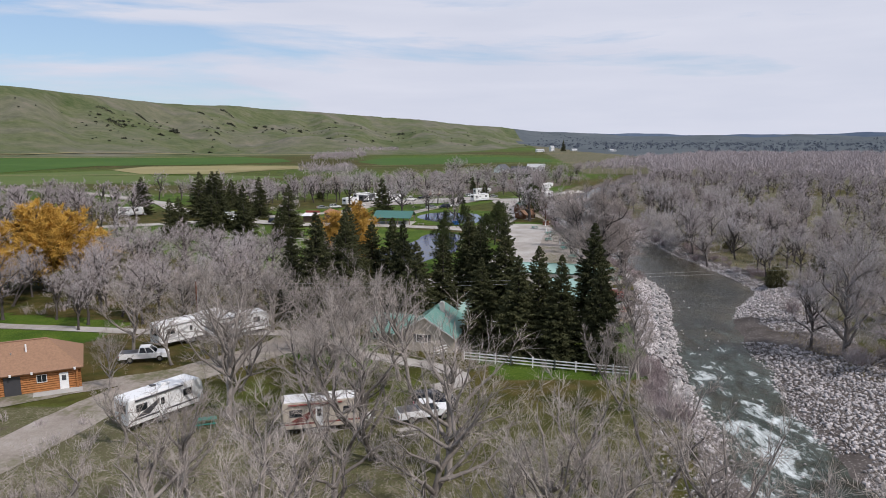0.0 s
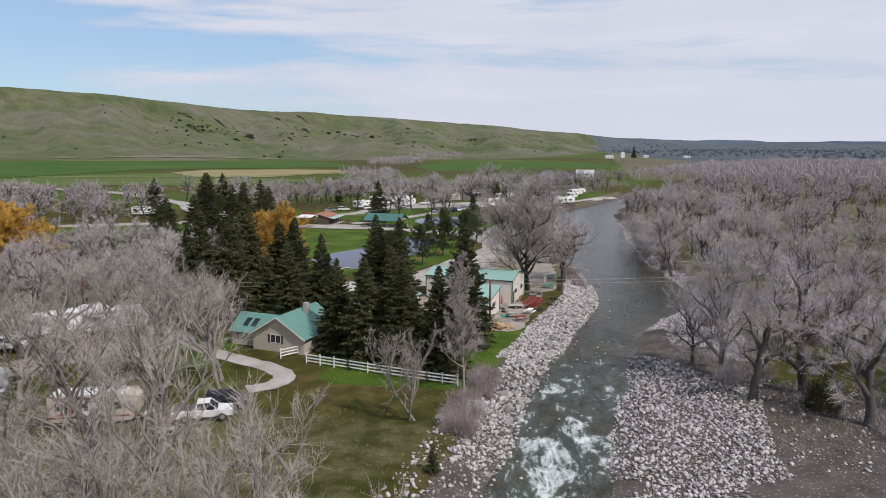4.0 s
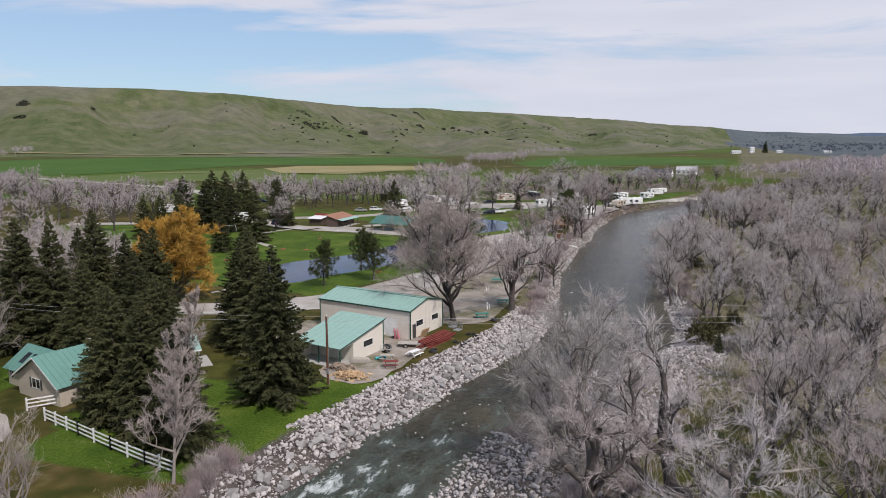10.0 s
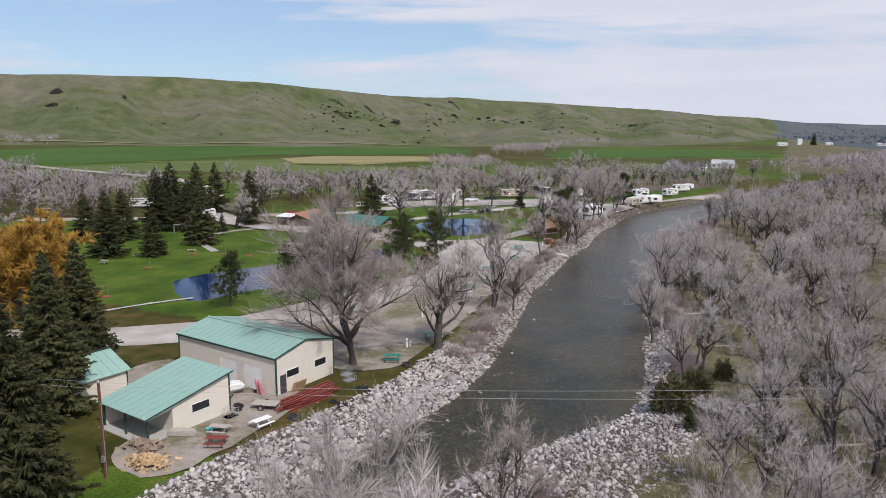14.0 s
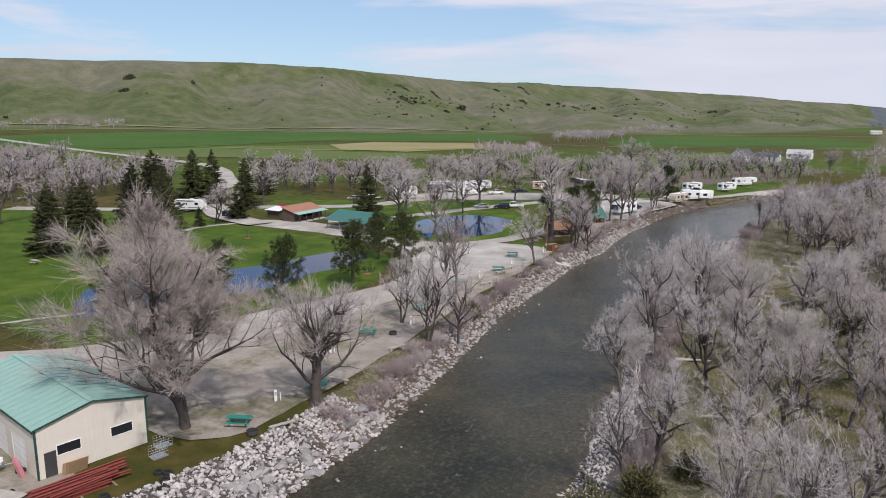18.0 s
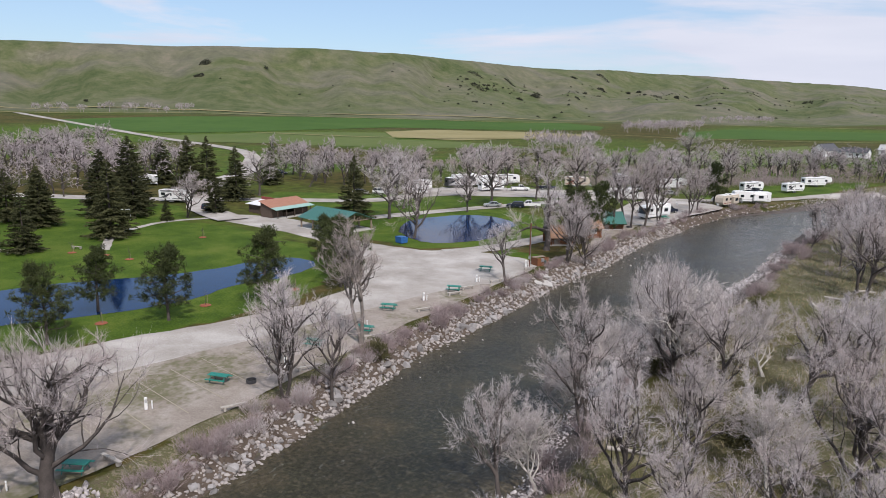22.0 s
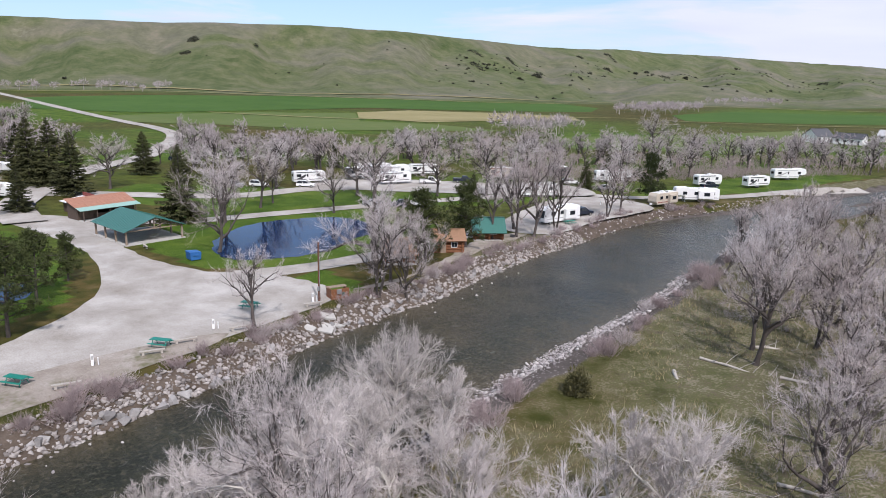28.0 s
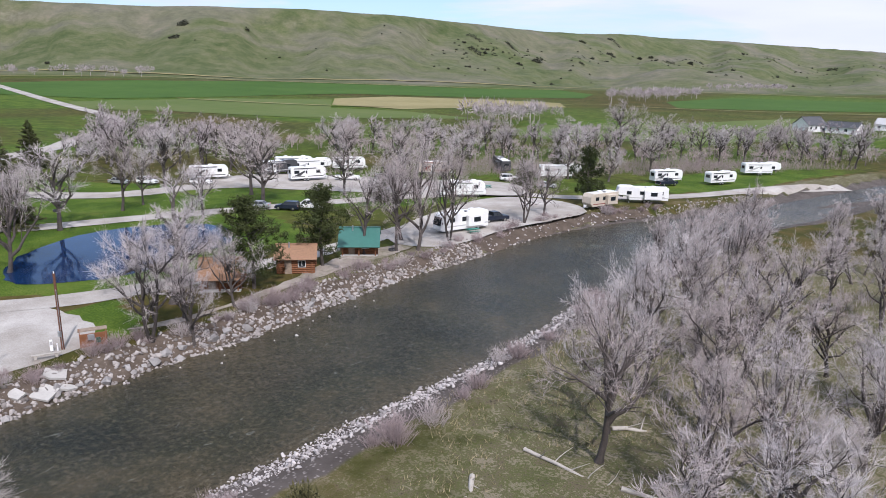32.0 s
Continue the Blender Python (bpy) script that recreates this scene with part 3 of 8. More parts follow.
def build_ground():
    xs = steps((-4300, -1700, 200), (-1700, -400, 14), (-400, -80, 8), (-80, 115, 1.1), (115, 300, 8), (300, 1000, 50), (1000, 4300, 220))
    ys = steps((-2500, -300, 200), (-300, -20, 14), (-20, 300, 1.25), (300, 420, 5), (420, 2600, 15), (2600, 4300, 60))
    gx, gy = np.meshgrid(xs, ys)
    z = height(gx, gy)
    nx, ny = len(xs), len(ys)
    co = np.stack([gx * K, gy * K, z], -1).reshape(-1, 3)
    i = np.arange(nx * ny).reshape(ny, nx)
    q = np.stack([i[:-1, :-1], i[:-1, 1:], i[1:, 1:], i[1:, :-1]], -1).reshape(-1, 4)
    me = mesh_np("ground", co, q)
    xl, xr = np.interp(gy, LEFT_Y, LEFT_X), np.interp(gy, RIGHT_Y, RIGHT_X)
    dl, dr = xl - gx, gx - xr
    wood = fbm(gx, gy, 0.05, 21, 3)
    lawn = np.zeros_like(gx)
    for p in LAWNS:
        lawn[inside(p, gx, gy)] = 1.0
    lawn = np.where((lawn < 1) & (dl > 6), 0.30 + 0.25 * wood + 0.2 * smooth(215, 260, gy), lawn)
    bar = smooth(0.2, -0.2, dr - np.interp(gy, [0, 50, 75, 110, 125, 400], [16, 20, 15, 9, 4, 3.5]) * (1 + 0.35 * fbm(gx, gy, 0.15, 8, 3)))
    bed2 = smooth(0.15, 0.35, fbm(gx, gy, 0.045, 31, 3)) * (gy < 125) * (dr > 0) * (gx < 90)
    cob = np.where(dr > 0, np.maximum(bar, bed2), smooth(1.25, 0.8, dl / np.interp(gy, [0, 60, 75, 90, 120, 135, 150, 400], [3.6, 3.6, 4.0, 5.2, 5.0, 3.6, 2.8, 2.8])) * np.interp(gy, [118, 130], [0.95, 0.32]))
    cob = np.where((dr < 0) & (dl < 0), 1.0, cob)
    lit = np.where(dr > 2, 0.62 + 0.5 * wood, 0.0)
    lit = np.where((dl > 0) & (dl < 5.5) & (gy > 124), 0.6 + 0.5 * wood, lit)
    lit = np.where((dl > 3) & (gy < 62), 0.3 + 0.5 * wood, lit)
    meadow = inside([(58, 186), (72, 186), (80, 205), (72, 222), (62, 222)], gx, gy)
    lit = np.where(meadow, 0.50 + 0.3 * wood, lit)
    lawn = np.where(meadow, 0.36 + 0.4 * wood, lawn)
    px, py = gx - BX, gy - BY
    d, az = np.hypot(px, py), np.degrees(np.arctan2(px, py))
    dt = np.interp(az, B_AZ, B_DT)
    hill = smooth(-60, 40, d - dt)
    far = d > 420
    lit = np.where(far & (az > 6), 0.9, np.where(far, 0, lit))
    lawn = np.where(far, 0.5 + 0.3 * fbm(gx, gy, 0.01, 4, 3), lawn)
    zone = np.stack([lawn, cob * (~far), lit, hill], -1).reshape(-1, 4)
    at_ = me.color_attributes.new("zone", "FLOAT_COLOR", "POINT")
    at_.data.foreach_set("color", np.clip(zone, 0, 1).astype(np.float32).ravel())
    me.materials.append(GROUND)
    me.materials.append(HAZEPLAIN)
    # cells of the far plain take the haze-tinted colour
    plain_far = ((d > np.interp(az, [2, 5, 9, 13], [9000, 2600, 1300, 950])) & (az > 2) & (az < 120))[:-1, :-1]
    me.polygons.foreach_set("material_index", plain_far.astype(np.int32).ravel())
    me.polygons.foreach_set("use_smooth", np.ones(len(me.polygons), bool))
    return tagged(new("ground", me), "valley floor of spring grass, cobbles and grassy bluff", "ground", kind="structure")


def mesh_np(name, co, faces):
    """A mesh from an array of points and an array of faces (all triangles or all quads)."""
    co, faces = np.asarray(co, np.float32), np.asarray(faces, np.int32)
    me = bpy.data.meshes.new(name)
    k = faces.shape[1]
    me.vertices.add(len(co))
    me.vertices.foreach_set("co", co.ravel())
    me.loops.add(faces.size)
    me.loops.foreach_set("vertex_index", faces.ravel())
    me.polygons.add(len(faces))
    me.polygons.foreach_set("loop_start", np.arange(0, faces.size, k, dtype=np.int32))
    me.update(calc_edges=True)
    return me


def part(name, data, material, parent=None, label="", loc=None):
    """One mesh object, under a thing or a part."""
    if isinstance(data, bmesh.types.BMesh):
        me = bpy.data.meshes.new(name)
        data.to_mesh(me)
        data.free()
    else:
        me = data
    if material and not me.materials:
        me.materials.append(material)
    ob = new(name, me)
    if parent:
        ob.parent = parent
    if loc is not None:
        ob.matrix_basis = loc if isinstance(loc, Matrix) else Matrix.Translation(loc)
    if label:
        tagged(ob, label)
    return ob


def thing(name, label, category, m=None, group="", kind=""):
    ob = new(name)
    ob.empty_display_size = 0.3
    if m is not None:
        ob.matrix_basis = m if isinstance(m, Matrix) else Matrix.Translation(m)
    return tagged(ob, label, category, group, kind)


def spline(pts, n=6, closed=False):
    """Catmull-Rom through plan points."""
    p = [np.array(q, float) for q in pts]
    out = []
    m = len(p)
    for i in range(m if closed else m - 1):
        a, b, c, d = (p[(i + k) % m] if closed else p[min(max(i + k, 0), m - 1)] for k in (-1, 0, 1, 2))
        for j in range(n):
            t = j / n
            out.append(0.5 * (2 * b + (c - a) * t + (2 * a - 5 * b + 4 * c - d) * t * t + (3 * b - a - 3 * c + d) * t ** 3))
    if not closed:
        out.append(p[-1])
    return out


def lot(name, pts, material, lift, label, category, n=5, rag=0.25, far=False):
    """A patch of ground cover with a smooth, slightly ragged outline."""
    r = random.Random(name + str(len(pts)))
    ring = [q + np.array([r.uniform(-rag, rag), r.uniform(-rag, rag)]) for q in spline(pts, n, True)] if not far else [np.array(q) for q in pts]
    bm = bmesh.new()
    vs = [bm.verts.new((q[0] * K, q[1] * K, 0)) for q in ring]
    for tri in tessellate_polygon([[v.co for v in vs]]):
        bm.faces.new([vs[i] for i in tri])
    if far:
        for _ in range(9):
            es = [e for e in bm.edges if e.calc_length() > 34]
            if not es:
                break
            bmesh.ops.subdivide_edges(bm, edges=es, cuts=1)
            bmesh.ops.triangulate(bm, faces=bm.faces[:])
    q = np.array([v.co[:2] for v in bm.verts]) / K
    hz = height(q[:, 0], q[:, 1]) if far else np.zeros(len(q))
    for v, z in zip(bm.verts, hz):
        v.co.z = z + lift
    bmesh.ops.recalc_face_normals(bm, faces=bm.faces[:])
    if sum(f.normal.z for f in bm.faces) < 0:
        bmesh.ops.reverse_faces(bm, faces=bm.faces[:])
    return tagged(part(name, bm, material), label, category, kind="structure")


def track(name, pts, width, material, lift, label, category="road", n=6, rag=0.12, far=False):
    """A road that follows a line of plan points."""
    r = random.Random(name + str(len(pts)))
    c = spline(pts, n)
    co, fs = [], []
    for i, p in enumerate(c):
        a, b = c[max(i - 1, 0)], c[min(i + 1, len(c) - 1)]
        t = (b - a) / (np.linalg.norm(b - a) + 1e-9)
        nrm = np.array([-t[1], t[0]])
        for k in (-1, -0.5, 0, 0.5, 1):
            q = p + nrm * (k * width / 2 + (r.uniform(-rag, rag) if abs(k) == 1 else 0))
            co.append((q[0] * K, q[1] * K, zat(*q) + lift))
        if i:
            o = 5 * i
            fs += [(o - 5 + k, o + k, o + k + 1, o - 4 + k) for k in range(4)]
    bm = bmesh.new()
    vs = [bm.verts.new(q) for q in co]
    for f in fs:
        bm.faces.new([vs[k] for k in f])
    if sum(f.normal.z if f.normal.length else 0 for f in bm.faces) <= 0:
        bm.normal_update()
        if sum(f.normal.z for f in bm.faces) < 0:
            bmesh.ops.reverse_faces(bm, faces=bm.faces[:])
    return tagged(part(name, bm, material), label, category, kind="structure")


ground = build_ground()


def build_river():
    ys = np.concatenate([np.arange(-60, 300, 1.5), np.arange(300, 700, 8)])
    xl, xr = np.interp(ys, LEFT_Y, LEFT_X) - 1.6, np.interp(ys, RIGHT_Y, RIGHT_X) + 1.6
    u = np.linspace(0, 1, 15)
    gx = xl[:, None] + (xr - xl)[:, None] * u
    gy = np.repeat(ys[:, None], 15, 1)
    z = np.full_like(gx, WATER_Z)
    rap = np.interp(gy, [-60, 40, 50, 66, 80, 92, 102, 116, 150, 230, 258, 275, 300, 320, 700], [0.75, 0.9, 1, 0.98, 0.9, 0.74, 0.55, 0.36, 0.28, 0.2, 0.3, 0.46, 0.42, 0.2, 0.1])
    z = z + rap * 0.16 * fbm(gx, gy, 0.9, 14, 3)
    z = z - 0.9 * smooth(260, 330, gy)
    i = np.arange(gx.size).reshape(gx.shape)
    q = np.stack([i[:-1, :-1], i[:-1, 1:], i[1:, 1:], i[1:, :-1]], -1).reshape(-1, 4)
    me = mesh_np("river", np.stack([gx * K, gy * K, z * K], -1).reshape(-1, 3), q)
    a = me.attributes.new("rapid", "FLOAT", "POINT")
    a.data.foreach_set("value", rap.astype(np.float32).ravel())
    edge = np.minimum(gx - xl[:, None], xr[:, None] - gx) - 1.6
    sh = np.clip(np.exp(-np.maximum(edge, 0) / 1.8) * 0.8 + 0.35 * smooth(0.2, 0.9, fbm(gx, gy, 0.14, 19, 3)), 0, 0.85) * (1 - 0.7 * np.clip(rap - 0.4, 0, 1))
    a = me.attributes.new("shallow", "FLOAT", "POINT")
    a.data.foreach_set("value", sh.astype(np.float32).ravel())
    me.materials.append(WATER)
    me.polygons.foreach_set("use_smooth", np.ones(len(me.polygons), bool))
    return tagged(new("river", me), "shallow green-brown mountain river with white rapids", "river", kind="structure")


river = build_river()

# ponds, gravel lots and roads
lot("pond_east", [(2, 206), (8, 204.5), (13, 210), (14, 216), (12, 224), (11, 230), (5, 235), (-2, 235), (-7, 228), (-8, 220), (-4, 211)], POND, 0.03, "still blue pond with grassy edges", "pond")
lot("pond_west", [(-17, 141), (-7, 133.5), (-3, 141), (2, 151), (4, 158), (3, 166), (5, 172), (3, 181), (-4, 181), (-6, 172), (-9, 163), (-15, 154), (-18, 147)], POND, 0.03, "long blue pond in a mown lawn", "pond")
lot("gravel_lot", [(-20, 108), (-4, 112), (8, 118.5), (14, 119.5), (27, 116.8), (30.8, 118), (31.6, 125), (31.8, 140), (31.2, 150), (30.3, 165), (30.5, 182), (30.5, 198), (27, 202.5), (20, 203), (15, 201.5), (10, 198.5), (0, 198), (-9, 199.5), (-13, 202), (-18, 205),
     (-30, 207.5), (-42, 204), (-42, 198), (-30, 197), (-16, 196), (-2, 191.5), (9, 184.5), (15, 175), (16.5, 166), (14.5, 157), (11, 147), (6, 132), (0, 124), (-10, 117), (-22, 112)], GRAVEL, 0.05, "pale gravel camping lot and drive", "gravel lot")
lot("worn_lot", [(14, 117.5), (26, 115.8), (31, 117.8), (31.9, 125), (32.1, 140), (31.5, 150), (30.6, 166), (30.8, 184), (27.5, 183), (24, 168), (21.5, 155), (18.5, 142), (15, 128), (12, 121)], DIRTLOT, 0.07, "worn brownish gravel tent and trailer pitches", "gravel lot")
track("gravel_road", [(-36, 199), (-48, 203), (-57, 208), (-79, 227), (-95, 246), (-108, 267), (-124, 282), (-151, 308), (-183, 330), (-222, 346), (-255, 355), (-340, 378), (-500, 421), (-640, 456)], 6.5, GRAVEL, 0.34, "pale gravel access road winding to the hills")
track("riverside_road", [(14, 199.5), (18, 206), (20.5, 214), (22.5, 224), (24, 240), (24, 252)], 4, GRAVEL, 0.08, "narrow gravel lane along the river bank")
track("camp_road", [(-26, 210), (-18, 217), (-12, 231), (-5, 247), (4, 266), (12, 280), (20, 290), (32, 297), (46, 312), (58, 335), (72, 360)], 4.2, GRAVEL, 0.1, "gravel camp road past the trailers")
track("footpath", [(-30, 168), (-40, 176), (-44, 184), (-45, 191), (-42, 198)], 1.6, GRAVEL, 0.06, "narrow pale path across the lawn", "path")
track("park_road", [(-110, 190), (-78, 205), (-56, 222), (-34, 238), (-29, 254), (-20, 266), (-2, 276), (10, 282)], 6, GRAVEL, 0.1, "gravel parking strip behind the pavilion")
lot("trailer_yard", [(-32, 258), (-18, 262), (0, 272), (12, 280), (24, 290), (14, 300), (-4, 290), (-22, 282), (-34, 272)], GRAVEL, 0.12, "pale gravel yard with parked trailers", "gravel lot")
lot("trailer_pads", [(24, 248), (34, 246), (36.5, 262), (40, 282), (30, 288), (20, 280)], GRAVEL, 0.115, "gravel trailer pads by the river", "gravel lot")
track("cabin_drive", [(-44, 30), (-36, 48), (-32, 62), (-27, 71), (-20, 80), (-18, 86)], 5.5, DIRTLOT, 0.06, "tan gravel drive between bare trees")
track("cabin_front_drive", [(-70, 56), (-46, 61), (-36, 67), (-27, 72)], 3, DIRTLOT, 0.07, "gravel drive in front of the log cabin")
track("house_drive", [(-60, 90), (-32, 86.5), (-20, 86.5), (-15.8, 83.2), (-10.6, 78.6), (-4.5, 75.1), (-0.9, 73.2), (1.6, 70.5), (1.2, 68), (-0.8, 66.4)], 2.3, GRAVEL, 0.085, "curved gravel drive to the cottage")
track("bank_earth", [(np.interp(y, LEFT_Y, LEFT_X) - 1.3, y) for y in range(120, 300, 5)], 2.7, EARTH, 0.1, "bare brown earth of the river bank", "bank", n=4, rag=0.6)
lot("cabin_yard", [(29.5, 204), (31, 212), (30.2, 221), (28.6, 228), (27.6, 236), (30, 246), (31.6, 243), (31.4, 232), (31.6, 220), (31.6, 208)], DIRTLOT, 0.07, "trodden grey earth round the river cabins", "yard")
lot("shop_yard", [(8, 103), (17, 100), (19.5, 93), (25, 91.5), (27, 99), (27, 107), (24.3, 109), (8, 112)], DIRTLOT, 0.06, "dusty yard between the workshops", "yard")

lot("crop_field", [(-518, 429), (-508, 544), (-445, 655), (-330, 800), (-262, 900), (-190, 830), (-158, 734), (-216, 657), (-289, 582), (-303, 474), (-323, 406), (-391, 373)], CROP, 0.22, "bright green young crop field", "field", far=True)
lot("stubble_field", [(-252, 530), (-249, 588), (-195, 635), (-135, 640), (-108, 592), (-143, 538), (-160, 487), (-209, 482)], STUBBLE, 0.28, "strip of pale yellow stubble", "field", far=True)
lot("far_crop_field", [(-93, 750), (-75, 908), (40, 960), (130, 900), (120, 760), (61, 740), (8, 698), (-55, 655)], CROP, 0.22, "green crop field beside the stubble", "field", far=True)
lot("pasture", [(-310, 378), (-290, 462), (-245, 520), (-190, 461), (-150, 475), (-90, 460), (-150, 400), (-218, 380), (-262, 355)], CROP2, 0.2, "yellow-green pasture", "field", far=True)
lot("green_meadow", [(-57, 405), (-50, 453), (-13, 508), (26, 610), (46, 480), (22, 425), (-22, 392)], CROP2, 0.18, "fresh green meadow behind the camp", "field", far=True)
track("foot_road", [(-980, 380), (-712, 512), (-600, 600), (-482, 688), (-395, 860), (-272, 985), (-115, 1060), (60, 1085), (240, 1180)], 7, STUBBLE, 0.9, "pale country road along the foot of the bluff", n=14, far=True)
track("field_track", [(-750, 420), (-611, 475), (-545, 592), (-440, 655), (-320, 810), (-255, 905)], 4, STUBBLE, 0.9, "pale farm track beside the crop", n=12, far=True)
track("meadow_track", [(-300, 440), (-200, 474), (-146, 545), (-112, 640), (-58, 640), (14, 662), (66, 690), (160, 740)], 3, STUBBLE, 0.8, "pale farm track between fields", n=12, far=True)


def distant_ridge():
    """Low hills on the horizon beyond the valley, with distance haze in their colour."""
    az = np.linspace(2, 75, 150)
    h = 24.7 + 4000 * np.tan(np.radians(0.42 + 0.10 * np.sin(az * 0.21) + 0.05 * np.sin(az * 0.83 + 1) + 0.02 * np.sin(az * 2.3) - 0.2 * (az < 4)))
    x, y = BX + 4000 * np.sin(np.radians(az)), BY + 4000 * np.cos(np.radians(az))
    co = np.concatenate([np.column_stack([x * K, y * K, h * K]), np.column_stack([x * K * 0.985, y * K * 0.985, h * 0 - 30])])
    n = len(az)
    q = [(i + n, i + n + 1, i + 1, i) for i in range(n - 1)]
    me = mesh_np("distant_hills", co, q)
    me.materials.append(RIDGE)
    return tagged(new("distant_hills", me), "low hills on the horizon with blue haze in their colour", "hills", kind="structure")


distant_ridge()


# ---- river stones ----
def boulder(seed, flat=0.65):
    """An angular block: the hull of a few random points."""
    r = random.Random(seed)
    bm = bmesh.new()
    for _ in range(13):
        v = Vector((r.gauss(0, 1), r.gauss(0, 1), r.gauss(0, 1))).normalized()
        bm.verts.new((v.x * r.uniform(0.8, 1.1), v.y * r.uniform(0.62, 0.85), v.z * flat * r.uniform(0.8, 1.1)))
    res = bmesh.ops.convex_hull(bm, input=bm.verts[:])
    bmesh.ops.delete(bm, geom=[g for g in res["geom_interior"] if isinstance(g, bmesh.types.BMVert)], context="VERTS")
    me = bpy.data.meshes.new("stone")
    bmesh.ops.triangulate(bm, faces=bm.faces[:])
    bm.to_mesh(me)
    bm.free()
    return me


BLOCKS = [boulder(i) for i in range(9)]


def block_arrays():
    out = []
    for me in BLOCKS:
        co = np.zeros(len(me.vertices) * 3, np.float32)
        me.vertices.foreach_get("co", co)
        ix = np.zeros(len(me.polygons) * 3, np.int32)
        me.loops.foreach_get("vertex_index", ix)
        out.append((co.reshape(-1, 3), ix.reshape(-1, 3)))
    return out


BLOCK_NP = block_arrays()


def stones_mesh(name, pts, smin, smax, material, seed, power=2.5, sink=0.25):
    """Many stones joined: plan points, sizes in metres (mostly small)."""
    rng = np.random.RandomState(seed)
    p = np.asarray(pts)
    z = height(p[:, 0], p[:, 1])
    s = smin + (smax - smin) * rng.uniform(0, 1, len(p)) ** power
    cs, fs, n = [], [], 0
    ang, pick, tilt = rng.uniform(0, 6.28, len(p)), rng.randint(0, len(BLOCK_NP), len(p)), rng.normal(0, 0.25, (len(p), 2))
    for i in range(len(p)):
        co, ix = BLOCK_NP[pick[i]]
        c, d = math.cos(ang[i]), math.sin(ang[i])
        q = co @ np.array([[c, d, tilt[i, 0]], [-d, c, tilt[i, 1]], [0, 0, 1]]) * s[i]
        cs.append(q + np.array([p[i, 0] * K, p[i, 1] * K, z[i] + s[i] * sink]))
        fs.append(ix + n)
        n += len(co)
    me = mesh_np(name, np.concatenate(cs), np.concatenate(fs))
    me.materials.append(material)
    return me


def bank_points(n, y0, y1, a, b, seed, side="left"):
    """Points on a bank strip; a, b: distance range from the waterline towards the land."""
    rng = np.random.RandomState(seed)
    y = rng.uniform(y0, y1, n)
    u = a + (b - a) * rng.uniform(0, 1, n)
    x = np.interp(y, LEFT_Y, LEFT_X) - u if side == "left" else np.interp(y, RIGHT_Y, RIGHT_X) + u
    return np.column_stack([x, y])


riprap = thing("riprap_bank", "bank of large grey angular riprap boulders at the water", "rock bank", kind="structure")
_rr = random.Random(31)
_spots = np.concatenate([bank_points(210, 64, 128, -0.5, 2.4, 71), bank_points(85, 128, 246, -0.4, 0.9, 72)])
_sz = height(_spots[:, 0], _spots[:, 1])
for (x, y), z in zip(_spots, _sz):
    s = _rr.uniform(0.38, 0.85) * (1.0 if y > 95 else 0.85)
    ob = new("stone", _rr.choice(BLOCKS))
    if not ob.data.materials:
        ob.data.materials.append(STONE)
    ob.parent = riprap
    ob.matrix_basis = Matrix.LocRotScale(at(x, y, z + s * 0.28), Euler((_rr.gauss(0, 0.3), _rr.gauss(0, 0.3), _rr.uniform(0, 6.28))), (s, s, s))
tagged(part("rubble", stones_mesh("rubble", np.concatenate([bank_points(1500, 54, 80, -0.6, 3.7, 73), bank_points(7000, 80, 128, -0.6, 5.2, 79), bank_points(500, 250, 330, -0.5, 2.6, 75)]), 0.09, 0.36, STONES, 76, 1.9), None, riprap, "smaller grey stones packed between the boulders"), kind="stuff")

tagged(part("bank_stones", stones_mesh("bank_stones", np.concatenate([bank_points(8500, 122, 252, -0.6, 1.3, 74), bank_points(3200, 122, 252, 1.3, 3.0, 78)]), 0.06, 0.40, BANKSTONE, 77, 2.8), None, riprap, "brown and grey stones tumbled down the bank"), kind="stuff")

_bar = np.concatenate([bank_points(19000, 44, 122, -0.6, 13, 81, "right"), bank_points(3000, 100, 240, -0.7, 2.6, 82, "right"), bank_points(900, 40, 66, -0.5, 6.5, 83)])
_isl = fbm(_bar[:, 0], _bar[:, 1], 0.22, 84, 3)
tagged(new("gravel_bar", stones_mesh("gravel_bar", _bar[_isl > -0.55], 0.07, 0.34, STONES, 85, 3.0)), "wide bar of pale rounded river cobbles", "gravel bar", kind="stuff")
tagged(new("shore_gravel", stones_mesh("shore_gravel", bank_points(7000, 118, 240, -0.5, 1.9, 89, "right"), 0.06, 0.17, STONES, 90, 1.6)), "fine grey gravel along the water's edge", "gravel", kind="stuff")
_dry = np.column_stack([np.random.RandomState(86).uniform(44, 92, 3600), np.random.RandomState(87).uniform(56, 124, 3600)])
_keep = (fbm(_dry[:, 0], _dry[:, 1], 0.045, 31, 3) > 0.1) & (_dry[:, 0] > np.interp(_dry[:, 1], RIGHT_Y, RIGHT_X) + 4)
tagged(new("dry_channel_cobbles", stones_mesh("dry_channel_cobbles", _dry[_keep], 0.10, 0.34, STONES, 88)), "scattered cobbles of a dry side channel among trees", "cobbles", kind="stuff")
_mid = np.concatenate([bank_points(60, 44, 110, -7, -0.3, 91), bank_points(46, 110, 235, -3.5, -0.3, 92)])
_mz = np.column_stack([_mid, np.zeros(len(_mid))])


